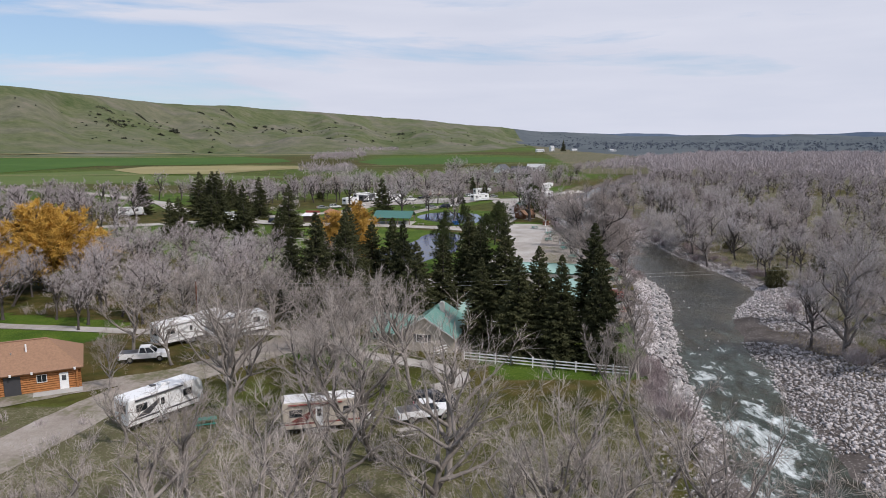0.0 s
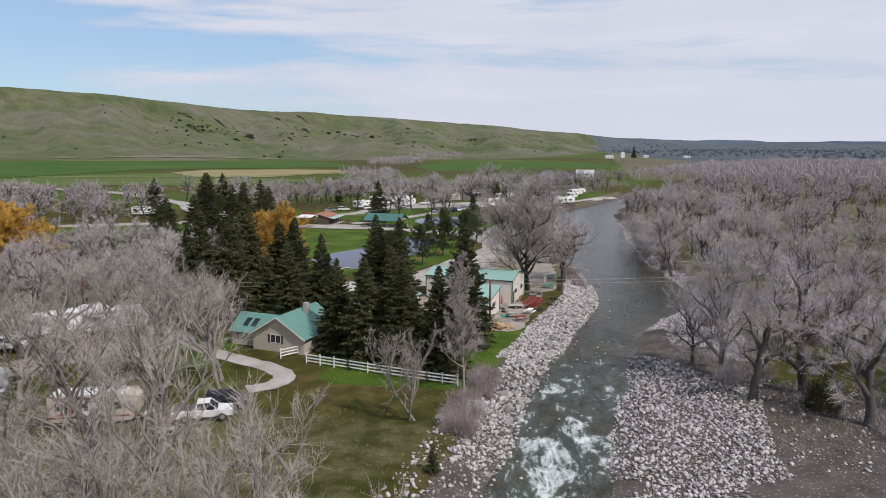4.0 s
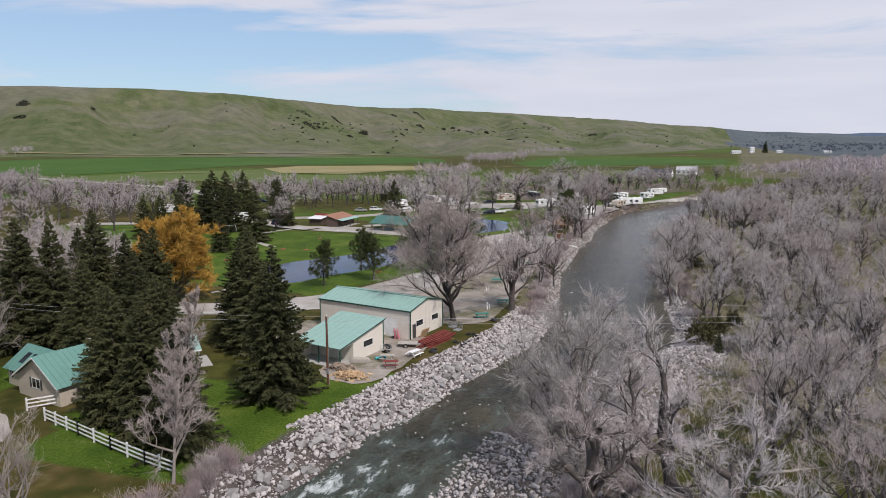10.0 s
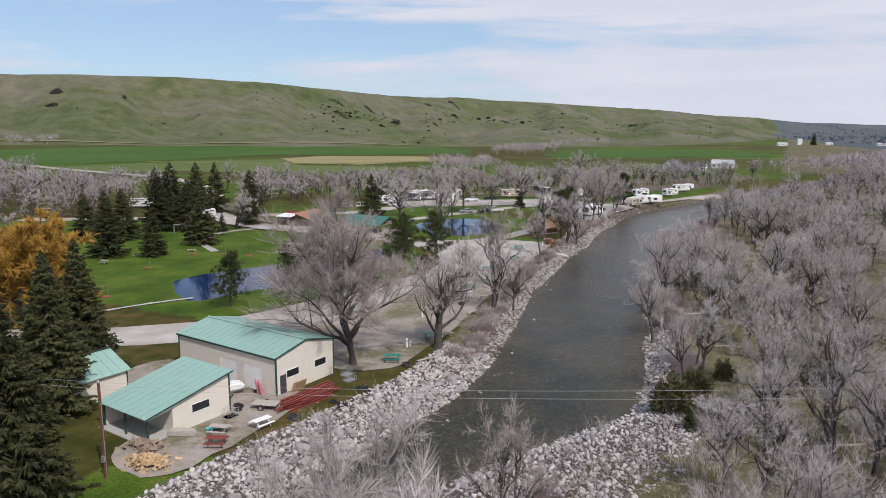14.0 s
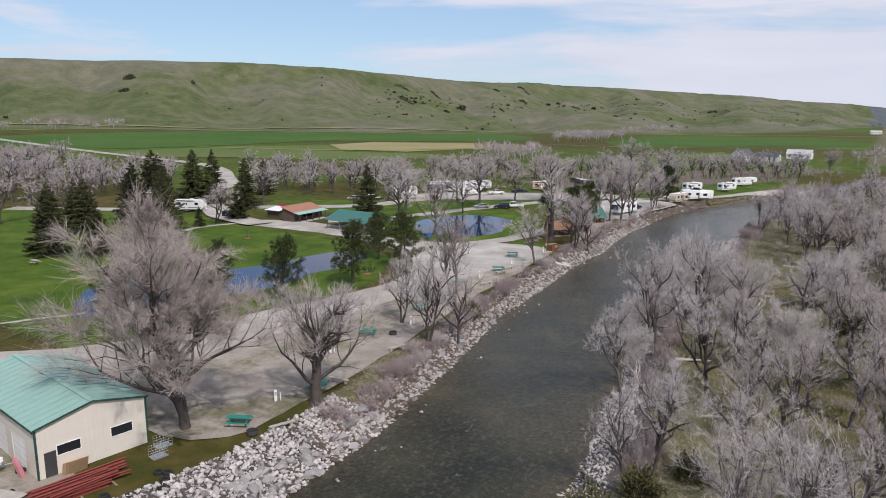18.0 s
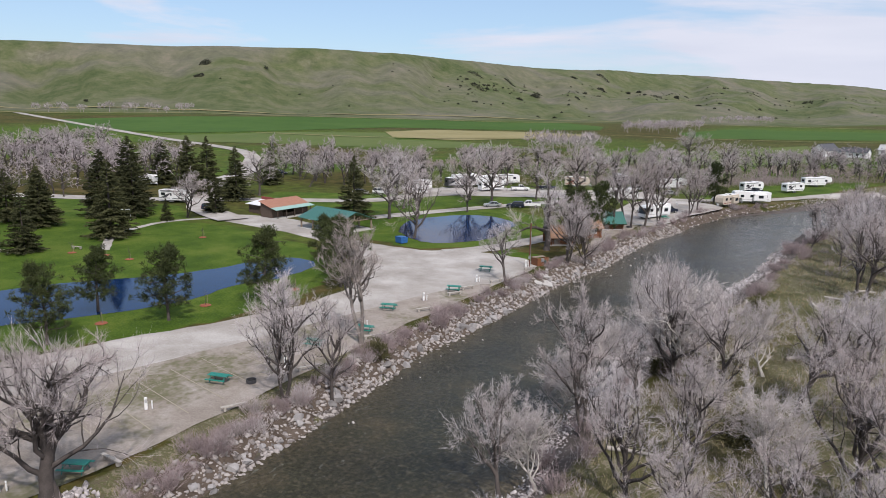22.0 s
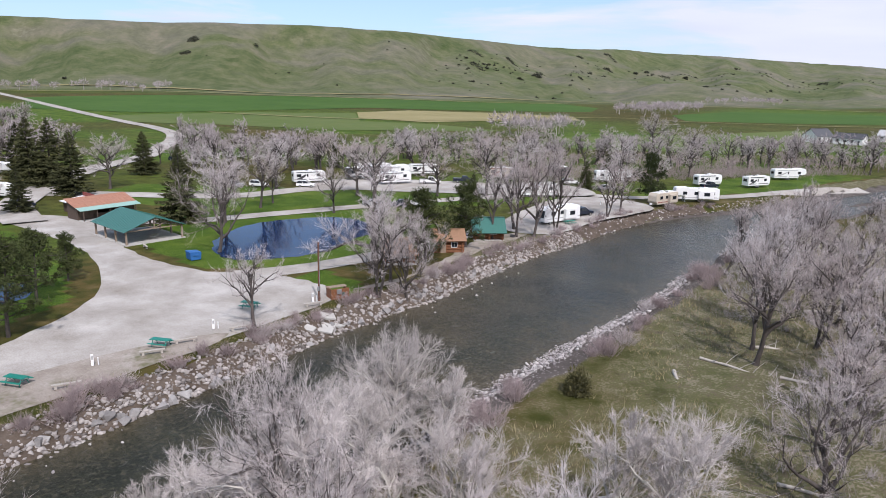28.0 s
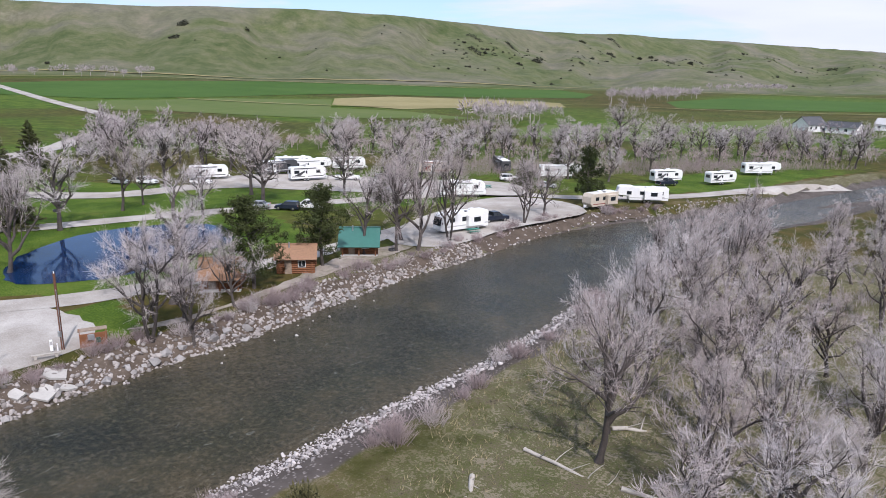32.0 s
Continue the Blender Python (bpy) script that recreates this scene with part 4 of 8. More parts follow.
def river_rocks():
    rng = np.random.RandomState(93)
    cs, fs, n = [], [], 0
    for x, y, _ in _mz:
        co, ix = BLOCK_NP[rng.randint(0, len(BLOCK_NP))]
        s = rng.uniform(0.1, 0.28)
        cs.append(co * s + np.array([x * K, y * K, (WATER_Z + 0.02) * K]))
        fs.append(ix + n)
        n += len(co)
    me = mesh_np("river_rocks", np.concatenate(cs), np.concatenate(fs))
    me.materials.append(STONES)
    return tagged(new("river_rocks", me), "wet stones breaking the surface of the river", "rocks", kind="stuff")


river_rocks()


# ---- trees ----
class Tubes:
    """Collects tapered tubes and blades into one triangle mesh."""
    def __init__(self):
        self.co, self.fa, self.n = [], [], 0

    def tube(self, pts, radii, k):
        pts = np.asarray(pts, float)
        m = len(pts)
        d = np.gradient(pts, axis=0)
        d /= np.linalg.norm(d, axis=1)[:, None] + 1e-9
        ref = np.array([1.0, 0, 0]) if abs(d[0][0]) < 0.8 else np.array([0, 1.0, 0])
        u = np.cross(d, ref)
        u /= np.linalg.norm(u, axis=1)[:, None] + 1e-9
        v = np.cross(d, u)
        a = np.arange(k) * 2 * np.pi / k
        r = np.asarray(radii)[:, None, None]
        ring = pts[:, None, :] + r * (np.cos(a)[None, :, None] * u[:, None, :] + np.sin(a)[None, :, None] * v[:, None, :])
        self.co.append(ring.reshape(-1, 3))
        i = np.arange(m * k).reshape(m, k) + self.n
        j = np.roll(i, -1, 1)
        A, B, C, D = i[:-1], j[:-1], j[1:], i[1:]
        self.fa.append(np.stack([A, C, B], -1).reshape(-1, 3))
        self.fa.append(np.stack([A, D, C], -1).reshape(-1, 3))
        self.n += m * k

    def blades(self, p, d, length, width, rng):
        """Many thin twigs at once, each one narrow triangle."""
        n = len(p)
        if not n:
            return
        side = np.cross(d, rng.normal(size=(n, 3)))
        side /= np.linalg.norm(side, axis=1)[:, None] + 1e-9
        w = np.broadcast_to(np.asarray(width), (n,))[:, None]
        tri = np.stack([p - side * w / 2, p + side * w / 2, p + d * np.broadcast_to(np.asarray(length), (n,))[:, None]], 1)
        self.co.append(tri.reshape(-1, 3))
        self.fa.append(np.arange(3 * n).reshape(n, 3) + self.n)
        self.n += 3 * n

    def mesh(self, name, material):
        me = mesh_np(name, np.concatenate(self.co), np.concatenate(self.fa))
        me.materials.append(material)
        return me


def unit(v):
    return v / (np.linalg.norm(v, axis=-1, keepdims=True) + 1e-9)


def limb_path(rng, p, d, length, n, bend, lift):
    pts = [p]
    for _ in range(n):
        d = unit(d + rng.normal(0, bend, 3) + np.array([0, 0, lift]))
        pts.append(pts[-1] + d * length / n)
    return np.array(pts)


def bare_tree(name, seed, h, spread, bark, twig, limbs=7, detail=1.0, fork=0.3, stems=1, lean=0.08, twig_w=0.03, up=0.10, droop=0.0, girth=0.022, bend=0.22, leader=0.62, taper=0.45):
    """A leafless tree: trunk and limbs in one mesh, a crown of twigs in another. Returns a pair of meshes."""
    rng = np.random.RandomState(seed)
    wood, crown = Tubes(), Tubes()
    tips = []
    for s in range(stems):
        d0 = unit(np.array([rng.normal(0, lean + 0.16 * (stems > 1)), rng.normal(0, lean + 0.16 * (stems > 1)), 1.0]))
        r0 = h * girth * (1 if stems == 1 else 0.72)
        base = np.array([rng.normal(0, 0.25), rng.normal(0, 0.25), -0.4]) if stems > 1 else np.array([0, 0, -0.4])
        trunk = limb_path(rng, base, d0, h * (leader if stems == 1 else leader + 0.08), 8, 0.09, 0.03)
        rad = np.linspace(r0, r0 * 0.4, 9)
        rad[0] *= 1.5
        wood.tube(trunk, rad, 7)
        nl = int(limbs / stems ** 0.5)
        for i in range(nl):
            f = fork + (0.97 - fork) * (i + rng.uniform(0, 0.9)) / nl
            k = f * 8
            a = int(min(k, 7))
            p = trunk[a] + (trunk[a + 1] - trunk[a]) * (k - a)
            th = i * 2.4 + rng.uniform(0, 0.8)
            out = np.array([math.cos(th), math.sin(th), rng.uniform(0.45, 1.15) + 0.5 * f])
            L = h * spread * rng.uniform(0.7, 1.15) * (1.05 - taper * f)
            pl = limb_path(rng, p, unit(out), L, 6, bend, up)
            rl = r0 * 0.66 * (1.15 - 0.5 * f) * np.linspace(1, 0, 7) ** 1.1 + 0.022
            wood.tube(pl, rl, 5)
            nb = max(4, int(8 * detail ** 0.5))
            for j in range(nb):
                g = 0.22 + 0.78 * (j + rng.uniform(0, 0.8)) / nb
                k2 = min(g, 0.999) * 6
                b = int(k2)
                q = pl[b] + (pl[b + 1] - pl[b]) * (k2 - b)
                dirn = unit(unit(pl[b + 1] - pl[b]) + rng.normal(0, 0.62, 3) + np.array([0, 0, 0.28]))
                L2 = L * rng.uniform(0.35, 0.6) * (1.15 - 0.5 * g)
                pb = limb_path(rng, q, dirn, L2, 4, 0.3, up * 0.7)
                rb = min(0.065, 0.55 * float(np.interp(k2, np.arange(7), rl)))
                (wood if detail > 0.5 else crown).tube(pb if detail > 0.5 else pb[::2], np.linspace(rb, 0.012, 5 if detail > 0.5 else 3), 3)
                nt_ = max(4, int(12 * detail))
                for t in range(nt_):
                    u = 0.3 + 0.7 * ((t + rng.uniform(0, 1)) / nt_) ** 0.7
                    k3 = min(u, 0.999) * 4
                    c = int(k3)
                    o = pb[c] + (pb[c + 1] - pb[c]) * (k3 - c)
                    dd = unit(unit(pb[c + 1] - pb[c]) + rng.normal(0, 0.6, 3) + np.array([0, 0, 0.22 - droop]))
                    tips.append((o, dd, L2 * rng.uniform(0.32, 0.62)))
    o, dd, ll = (np.array([t[k] for t in tips]) for k in range(3))
    rise = np.array([0, 0, 0.16 - droop])
    bent = unit(dd + rng.normal(0, 0.2, dd.shape) + rise)
    crown.blades(o, dd, ll * 0.75, twig_w * 1.3, rng)
    mid = o + dd * (ll * 0.6)[:, None]
    crown.blades(mid, bent, ll * 0.75, twig_w, rng)
    nf = max(4, int(9.5 * detail))
    for s in range(nf):
        u = rng.uniform(0.05, 1.1, len(o))
        p = o + dd * (ll * 0.6 * u)[:, None]
        fd = unit(dd + rng.normal(0, 0.5, dd.shape) + rise)
        crown.blades(p, fd, ll * rng.uniform(0.4, 0.85, len(o)), twig_w * 0.72, rng)
    return wood.mesh(name + "_wood", bark), crown.mesh(name + "_crown", twig)


def spruce(name, seed, h, base, needle, tiers=26, density=1.0):
    """A conifer: a straight trunk and whorls of drooping boughs set with needle sprays."""
    rng = np.random.RandomState(seed)
    wood, crown = Tubes(), Tubes()
    wood.tube([(0, 0, -0.3), (0, 0, h * 0.5), (0, 0, h * 0.985)], [h * 0.016, h * 0.010, 0.02], 7)
    for i in range(tiers):
        f = i / (tiers - 1)
        z = h * (0.07 + 0.91 * f ** 0.92)
        R = base * (1 - f) ** 0.82 * rng.uniform(0.85, 1.1) + 0.12
        nb = max(5, int((11 - 5 * f) * density))
        for j in range(nb):
            th = rng.uniform(0, 6.283)
            z = h * (0.07 + 0.91 * max(0.0, f + rng.uniform(-0.6, 0.6) / tiers) ** 0.92)
            L = R * rng.uniform(0.66, 1.12)
            e = np.array([math.cos(th), math.sin(th), 0])
            n = 5
            u = np.linspace(0, 1, n)
            pts = np.array([0, 0, z]) + e * (L * u)[:, None] + np.array([0, 0, 1.0]) * ((0.5 * f - 0.30) * L * u ** 1.3 + 0.14 * L * u ** 3)[:, None]
            crown.tube(pts, np.linspace(0.035, 0.008, n), 3)
            m = max(7, int(25 * (L / base) ** 0.8 * density))
            g = rng.uniform(0.12, 1.0, m) ** 0.75
            k = g * (n - 1.001)
            a = k.astype(int)
            o = pts[a] + (pts[a + 1] - pts[a]) * (k - a)[:, None]
            sgn = rng.choice([-1, 1], m)[:, None]
            lat = np.array([-e[1], e[0], 0])[None] * sgn
            dd = unit(lat * rng.uniform(0.4, 1.0, (m, 1)) + e * 0.75 + np.array([0, 0, -0.28]) + rng.normal(0, 0.25, (m, 3)))
            ll = (0.22 + 0.34 * L * (1.05 - g)) * rng.uniform(0.7, 1.3, m)
            crown.blades(o, dd, ll, 0.15 + 0.04 * base / 3, rng)
            crown.blades(o, unit(dd + np.array([0, 0, -0.55])), ll * 0.8, 0.14, rng)
    return wood.mesh(name + "_wood", BARK), crown.mesh(name + "_crown", needle)


def pine(name, seed, h, r, needle):
    """A round-headed pine: bare lower trunk, crooked limbs, needle tufts in clumps."""
    rng = np.random.RandomState(seed)
    wood, crown = Tubes(), Tubes()
    trunk = limb_path(rng, np.array([0, 0, -0.3]), np.array([0, 0, 1.0]), h * 0.95, 7, 0.05, 0.05)
    wood.tube(trunk, np.linspace(h * 0.022, 0.04, 8), 7)
    for i in range(34):
        f = 0.22 + 0.76 * (i / 33)
        k = f * 6.99
        a = int(k)
        p = trunk[a] + (trunk[a + 1] - trunk[a]) * (k - a)
        th = i * 2.4 + rng.uniform(-0.4, 0.4)
        R = r * (1.0 - max(0.0, (f - 0.45) / 0.6) ** 1.6) * rng.uniform(0.7, 1.15)
        pl = limb_path(rng, p, unit(np.array([math.cos(th), math.sin(th), 0.25])), R, 4, 0.14, 0.06)
        wood.tube(pl, np.linspace(0.06, 0.02, 5), 4)
        for t in range(9):
            c = pl[rng.randint(1, 5)] + rng.normal(0, 0.28, 3)
            n = 26
            dd = unit(rng.normal(size=(n, 3)) + np.array([0, 0, 0.35]))
            crown.blades(c + dd * 0.05 + rng.normal(0, 0.12, (n, 3)), dd, rng.uniform(0.25, 0.5, n), 0.085, rng)
    return wood.mesh(name + "_wood", BARK), crown.mesh(name + "_crown", needle)


def shrub(name, seed, r, h, twig, stems=60, w=0.03):
    rng = np.random.RandomState(seed)
    t = Tubes()
    p = np.concatenate([rng.normal(0, r * 0.3, (stems, 2)), np.full((stems, 1), -0.1)], 1)
    d = unit(np.concatenate([p[:, :2] / r * 0.9 + rng.normal(0, 0.3, (stems, 2)), np.ones((stems, 1))], 1))
    L = h * rng.uniform(0.6, 1.1, stems)
    t.blades(p, d, L, w * 1.6, rng)
    for _ in range(5):
        u = rng.uniform(0.25, 0.9, stems)
        t.blades(p + d * (L * u)[:, None], unit(d + rng.normal(0, 0.55, d.shape)), L * rng.uniform(0.25, 0.5, stems), w, rng)
    return t.mesh(name, twig)


def leafy_bush(name, seed, r, h, leaf):
    rng = np.random.RandomState(seed)
    t = Tubes()
    n = 1500
    d = unit(rng.normal(size=(n, 3)))
    d[:, 2] = np.abs(d[:, 2])
    s = rng.uniform(0.55, 1.0, n)[:, None] * (1 + 0.18 * np.sin(d[:, :1] * 7 + d[:, 1:2] * 5))
    p = d * s * np.array([r, r, h])
    t.blades(p, unit(d + rng.normal(0, 0.5, d.shape) + np.array([0, 0, 0.5])), rng.uniform(0.2, 0.4, n), 0.14, rng)
    for _ in range(5):
        t.tube(limb_path(rng, np.array([0, 0, -0.1]), unit(rng.normal(0, 0.5, 3) + np.array([0, 0, 1.0])), h * 0.7, 3, 0.1, 0.1), np.linspace(0.05, 0.015, 4), 4)
    return t.mesh(name, leaf)


GREY = [bare_tree("cottonwood_%d" % i, 100 + i, 13.0, (0.54, 0.60, 0.50, 0.52)[i], BARK, TWIG, (11, 12, 10, 13)[i], 0.78, (0.32, 0.22, 0.38, 0.26)[i], (1, 1, 1, 2)[i], twig_w=0.023) for i in range(4)]
CAMP = [bare_tree("camp_cottonwood_%d" % i, 120 + i, 13.0, (0.54, 0.58, 0.50, 0.52)[i], GREYBARK, CAMPTWIG, (10, 11, 10, 12)[i], 0.64, (0.30, 0.24, 0.36, 0.26)[i], (1, 1, 1, 2)[i], twig_w=0.022, girth=0.019, up=0.15, bend=0.19) for i in range(4)]
GREY_MID = [bare_tree("cottonwood_mid_%d" % i, 140 + i, 12.0, (0.50, 0.55, 0.48)[i], BARK, TWIG, (12, 12, 11)[i], 0.68, (0.40, 0.34, 0.36)[i], (1, 1, 2)[i], twig_w=0.036, girth=0.019, up=0.14) for i in range(3)]
GREY_FAR = [bare_tree("cottonwood_far_%d" % i, 160 + i, 12.0, (0.42, 0.47)[i], BARK, TWIG, 8, 0.36, 0.3, 1, twig_w=0.11, girth=0.017, up=0.14) for i in range(2)]
PALE = [bare_tree("aspen_%d" % i, 180 + i, 9.0, (0.50, 0.56)[i], PALEBARK, PALETWIG, (10, 11)[i], 1.05, 0.2, (1, 2)[i], twig_w=0.022, up=0.12, girth=0.017) for i in range(2)]
DOME = [bare_tree("old_cottonwood", 171, 17.0, 0.52, BARK, DOMETWIG, 19, 1.45, 0.16, 2, twig_w=0.025, up=0.10, bend=0.2)]
SNAG = [bare_tree("old_snag_%d" % i, 174 + i, 12.0, (0.46, 0.52)[i], BARK, TWIG, (6, 7)[i], 1.05, (0.3, 0.25)[i], 1, twig_w=0.024, droop=0.08, girth=0.036, bend=0.36) for i in range(2)]
TALL = [bare_tree("tall_cottonwood", 179, 14.0, 0.30, GREYBARK, DOMETWIG, 12, 0.8, 0.42, 1, lean=0.03, twig_w=0.022, girth=0.015, leader=0.72)]
ROUND = [bare_tree("round_tree", 186, 9.0, 0.56, PALEBARK, PALETWIG, 26, 1.2, 0.1, 1, twig_w=0.009, up=0.03, girth=0.016, bend=0.15)]
BROAD = [bare_tree("broad_cottonwood", 188, 13.0, 0.5, GREYBARK, PALETWIG, 16, 1.2, 0.12, 1, twig_w=0.016, up=0.05, girth=0.02, bend=0.2)]
BIRCH = [bare_tree("birch", 190, 13.0, 0.24, GREYBARK, DOMETWIG, 30, 0.95, 0.14, 1, 0.03, twig_w=0.02, girth=0.0075, bend=0.12, leader=0.93, taper=0.8)]
WILLOW = [bare_tree("golden_willow", 195, 12.0, 0.50, BARK, GOLD, 24, 1.3, 0.10, 2, twig_w=0.085, droop=0.12, bend=0.16)]
OLIVES = [bare_tree("budding_tree", 197, 9.0, 0.42, BARK, OLIVE, 9, 0.8, 0.2, 2, twig_w=0.05)]
SPRUCE = [spruce("spruce_%d" % i, 200 + i, 14.0, (4.0, 3.5, 4.3)[i], NEEDLE, 36, 1.5) for i in range(3)]
SPRUCE_FAR = [spruce("spruce_far_%d" % i, 210 + i, 12.0, (3.3, 2.9)[i], NEEDLE, 26, 1.25) for i in range(2)]
PINES = [pine("pine_%d" % i, 220 + i, 9.0, (2.9, 3.3)[i], PINE) for i in range(2)]

_tr = random.Random(7)


def tree(kind, x, y, h, ref, label, name="cottonwood_tree", group="bare trees along the river", sx=1.0, category="tree", rot=None):
    wood, crown = kind
    s = h * K / ref
    z = zat(x, y)
    m = at(x, y, z) 
    t = thing(name, label, category, Matrix.LocRotScale(m, Euler((0, 0, _tr.uniform(0, 6.28) if rot is None else rot)), (s * sx, s * sx, s)), group)
    part("trunk", wood, None, t)
    part("crown", crown, None, t)
    return t


L_GREY = "leafless grey cottonwood with a dark furrowed trunk"
L_MID = "leafless grey cottonwood in the riverside wood"
# cottonwoods on the camp side, with their heights
for x, y, h, k, sx in ((34, 144, 11, 3, 0.9), (36, 147.5, 9.5, 0, 0.8), (28, 149, 9, 3, 0.95), (28, 155, 6, 0, 0.8),
                    (31, 188, 10, 2, 0.9), (33, 204, 11.5, 3, 0.95), (31, 209, 11, 0, 0.9), (32, 214, 8.5, 1, 0.8), (3, 206, 14, 1, 0.85), (-5, 238, 10, 0, 1), (-19, 233, 14.5, 2, 0.8), (-21, 238, 12, 0, 0.7),
                    (29, 237, 13.5, 2, 0.75), (31, 241, 14.5, 0, 0.7), (33, 243, 16, 1, 0.7), (34, 249, 15, 3, 0.7), (36, 267, 12, 3, 0.85), (36, 274, 11, 0, 0.9), (28, 246, 15.5, 2, 0.8), (35, 207, 9, 1, 0.85),
                    (-19, 59, 13.5, 1, 1.2), (-26, 54, 7, 2, 1), (-9, 75, 11, 3, 1.2), (-15, 77, 11, 1, 1.2), (-23, 72, 11.5, 0, 1.2),
                    (-8, 62, 13.5, 2, 0.85), (-3, 65.5, 14.5, 0, 0.85), (-4.5, 69, 14.5, 2, 0.8), (16.5, 61, 10, 3, 0.85), (-18, 94, 13, 3, 1.1), (-17, 104, 11, 1, 1.1), (-30, 74, 8, 0, 1.1),
                    (-25, 80, 10, 2, 1.2), (-28, 90, 10, 3, 1.2), (-33, 66, 7, 1, 0.9), (-14, 68, 10, 2, 1.1), (-22, 87, 11, 1, 1.1),
                    (-13, 62, 12, 3, 1.2), (-20, 66, 10, 3, 1.1), (-12, 83, 10, 0, 1.0), (-17, 43, 10, 1, 1.2), (8, 29.3, 14, 0, 1.1), (10.5, 33.5, 14, 3, 1.05), (13.4, 31, 13.5, 1, 1.0), (15.5, 27, 14.5, 2, 1.0), (18, 24, 14, 3, 1.0), (-8.7, 30.6, 12.5, 1, 1.2), (-6.7, 37.5, 13, 3, 1.2), (-1.5, 40, 13, 0, 1.15), (1, 33, 12.5, 2, 1.2),
                    (0.5, 48, 13.5, 1, 1.2), (-5, 51, 14, 3, 1.2), (-11, 69, 13, 1, 1.2), (-36, 78, 10, 1, 1.2), (-30, 100, 11, 2, 1.2), (-36, 92, 10, 3, 1.2),
                    (5.6, 33, 13, 1, 1.0), (-3, 27, 12, 0, 1.2), (-14, 35, 11.5, 2, 1.3), (12, 24, 13.5, 0, 1.0), (21, 21, 13, 1, 1.0), (-23, 36, 10, 3, 1.2), (-30, 30, 9, 1, 1.2)):
    tree(CAMP[k] if y < 110 else GREY[k], x, y, h, 13.0, L_GREY, sx=sx)
tree(GREY[1], 33.4, 126.2, 12, 13.0, L_GREY)
tree(DOME[0], 27.2, 117.6, 18.2, 17.0, "huge dome-shaped leafless cottonwood behind the workshop", sx=1.1)
tree(SNAG[1], 26.5, 211, 15, 12.0, "tall old cottonwood with dark crooked limbs by the pond", rot=1.0)
tree(SNAG[0], 33, 125.6, 14, 12.0, "gnarled old cottonwood with a thick stubby trunk", rot=2.2)
for x, y, h, k, sx in ((45, 82, 10.5, 0, 0.9), (66, 93, 11, 2, 1.0), (60.5, 84, 10.5, 1, 0.95), (70, 115, 12, 1, 1.0), (73, 106, 13, 0, 1.0), (63, 69, 12, 0, 1.0), (50, 92, 9, 3, 0.85), (66, 80, 12, 2, 1.0), (72, 88, 12, 1, 1.0), (70, 70, 12, 3, 1.0), (64, 101, 9, 2, 1.0)):
    tree(GREY[k], x, y, h, 13.0, L_GREY, sx=sx)
tree(SNAG[0], 48.3, 71.5, 13.0, 12.0, "gnarled dark cottonwood on the cobbles", rot=0.8)
tree(SNAG[1], 54, 73.5, 15, 12.0, "gnarled dark cottonwood on the cobbles", rot=2.1)
tree(SNAG[0], 56.8, 66.4, 14, 12.0, "gnarled dark cottonwood on the cobbles", rot=3.6)
tree(BROAD[0], 47.2, 78.8, 17.0, 13.0, "broad pale-crowned leafless cottonwood on the cobbles", rot=4.0, sx=0.85)


def twin_tree(x, y, h):
    """Two tall stems that lean apart from one foot."""
    t = thing("cottonwood_tree", "tall twin-stemmed leafless cottonwood at the bank", "tree", on(x, y), "bare trees along the river")
    for lean, turn, k in ((-13, 0.4, 1.0), (6, 2.6, 1.04)):
        m = Matrix.Rotation(radians(lean), 4, Vector((-0.54, 0.84, 0))) @ Matrix.Rotation(turn, 4, "Z") @ Matrix.Scale(k * h * K / 14.0, 4)
        part("trunk", TALL[0][0], None, t, loc=m)
        part("crown", TALL[0][1], None, t, loc=m)


twin_tree(30.7, 157.8, 14.2)
tree(BIRCH[0], 20.3, 69, 15.5, 13.0, "slender pale leafless birch at the end of the fence", "birch_tree", "birches", rot=1.0)
for x, y, h, k in ((58.4, 168.2, 10.5, 1), (58.2, 179, 8.3, 0), (54.5, 161, 7.5, 0), (51.8, 158, 7, 1), (55, 166, 6.5, 1), (62, 170, 7.5, 0), (66, 172, 8, 1), (70.5, 177, 9.3, 0), (56.4, 144.8, 6.5, 1), (74.5, 180, 9, 1), (63.5, 157, 8, 0), (69, 151, 8, 1)):
    tree(PALE[k], x, y, h, 9.0, "low multi-stemmed leafless tree with pale twigs", "riverside_tree", "pale riverside trees")
tree(ROUND[0], 53.4, 179.0, 11.4, 9.0, "round-crowned leafless tree with pale grey twigs", "riverside_tree", "pale riverside trees", sx=0.78)
tree(ROUND[0], 56.6, 174.6, 8.6, 9.0, "small round leafless tree with pale grey twigs", "riverside_tree", "pale riverside trees", sx=0.85)
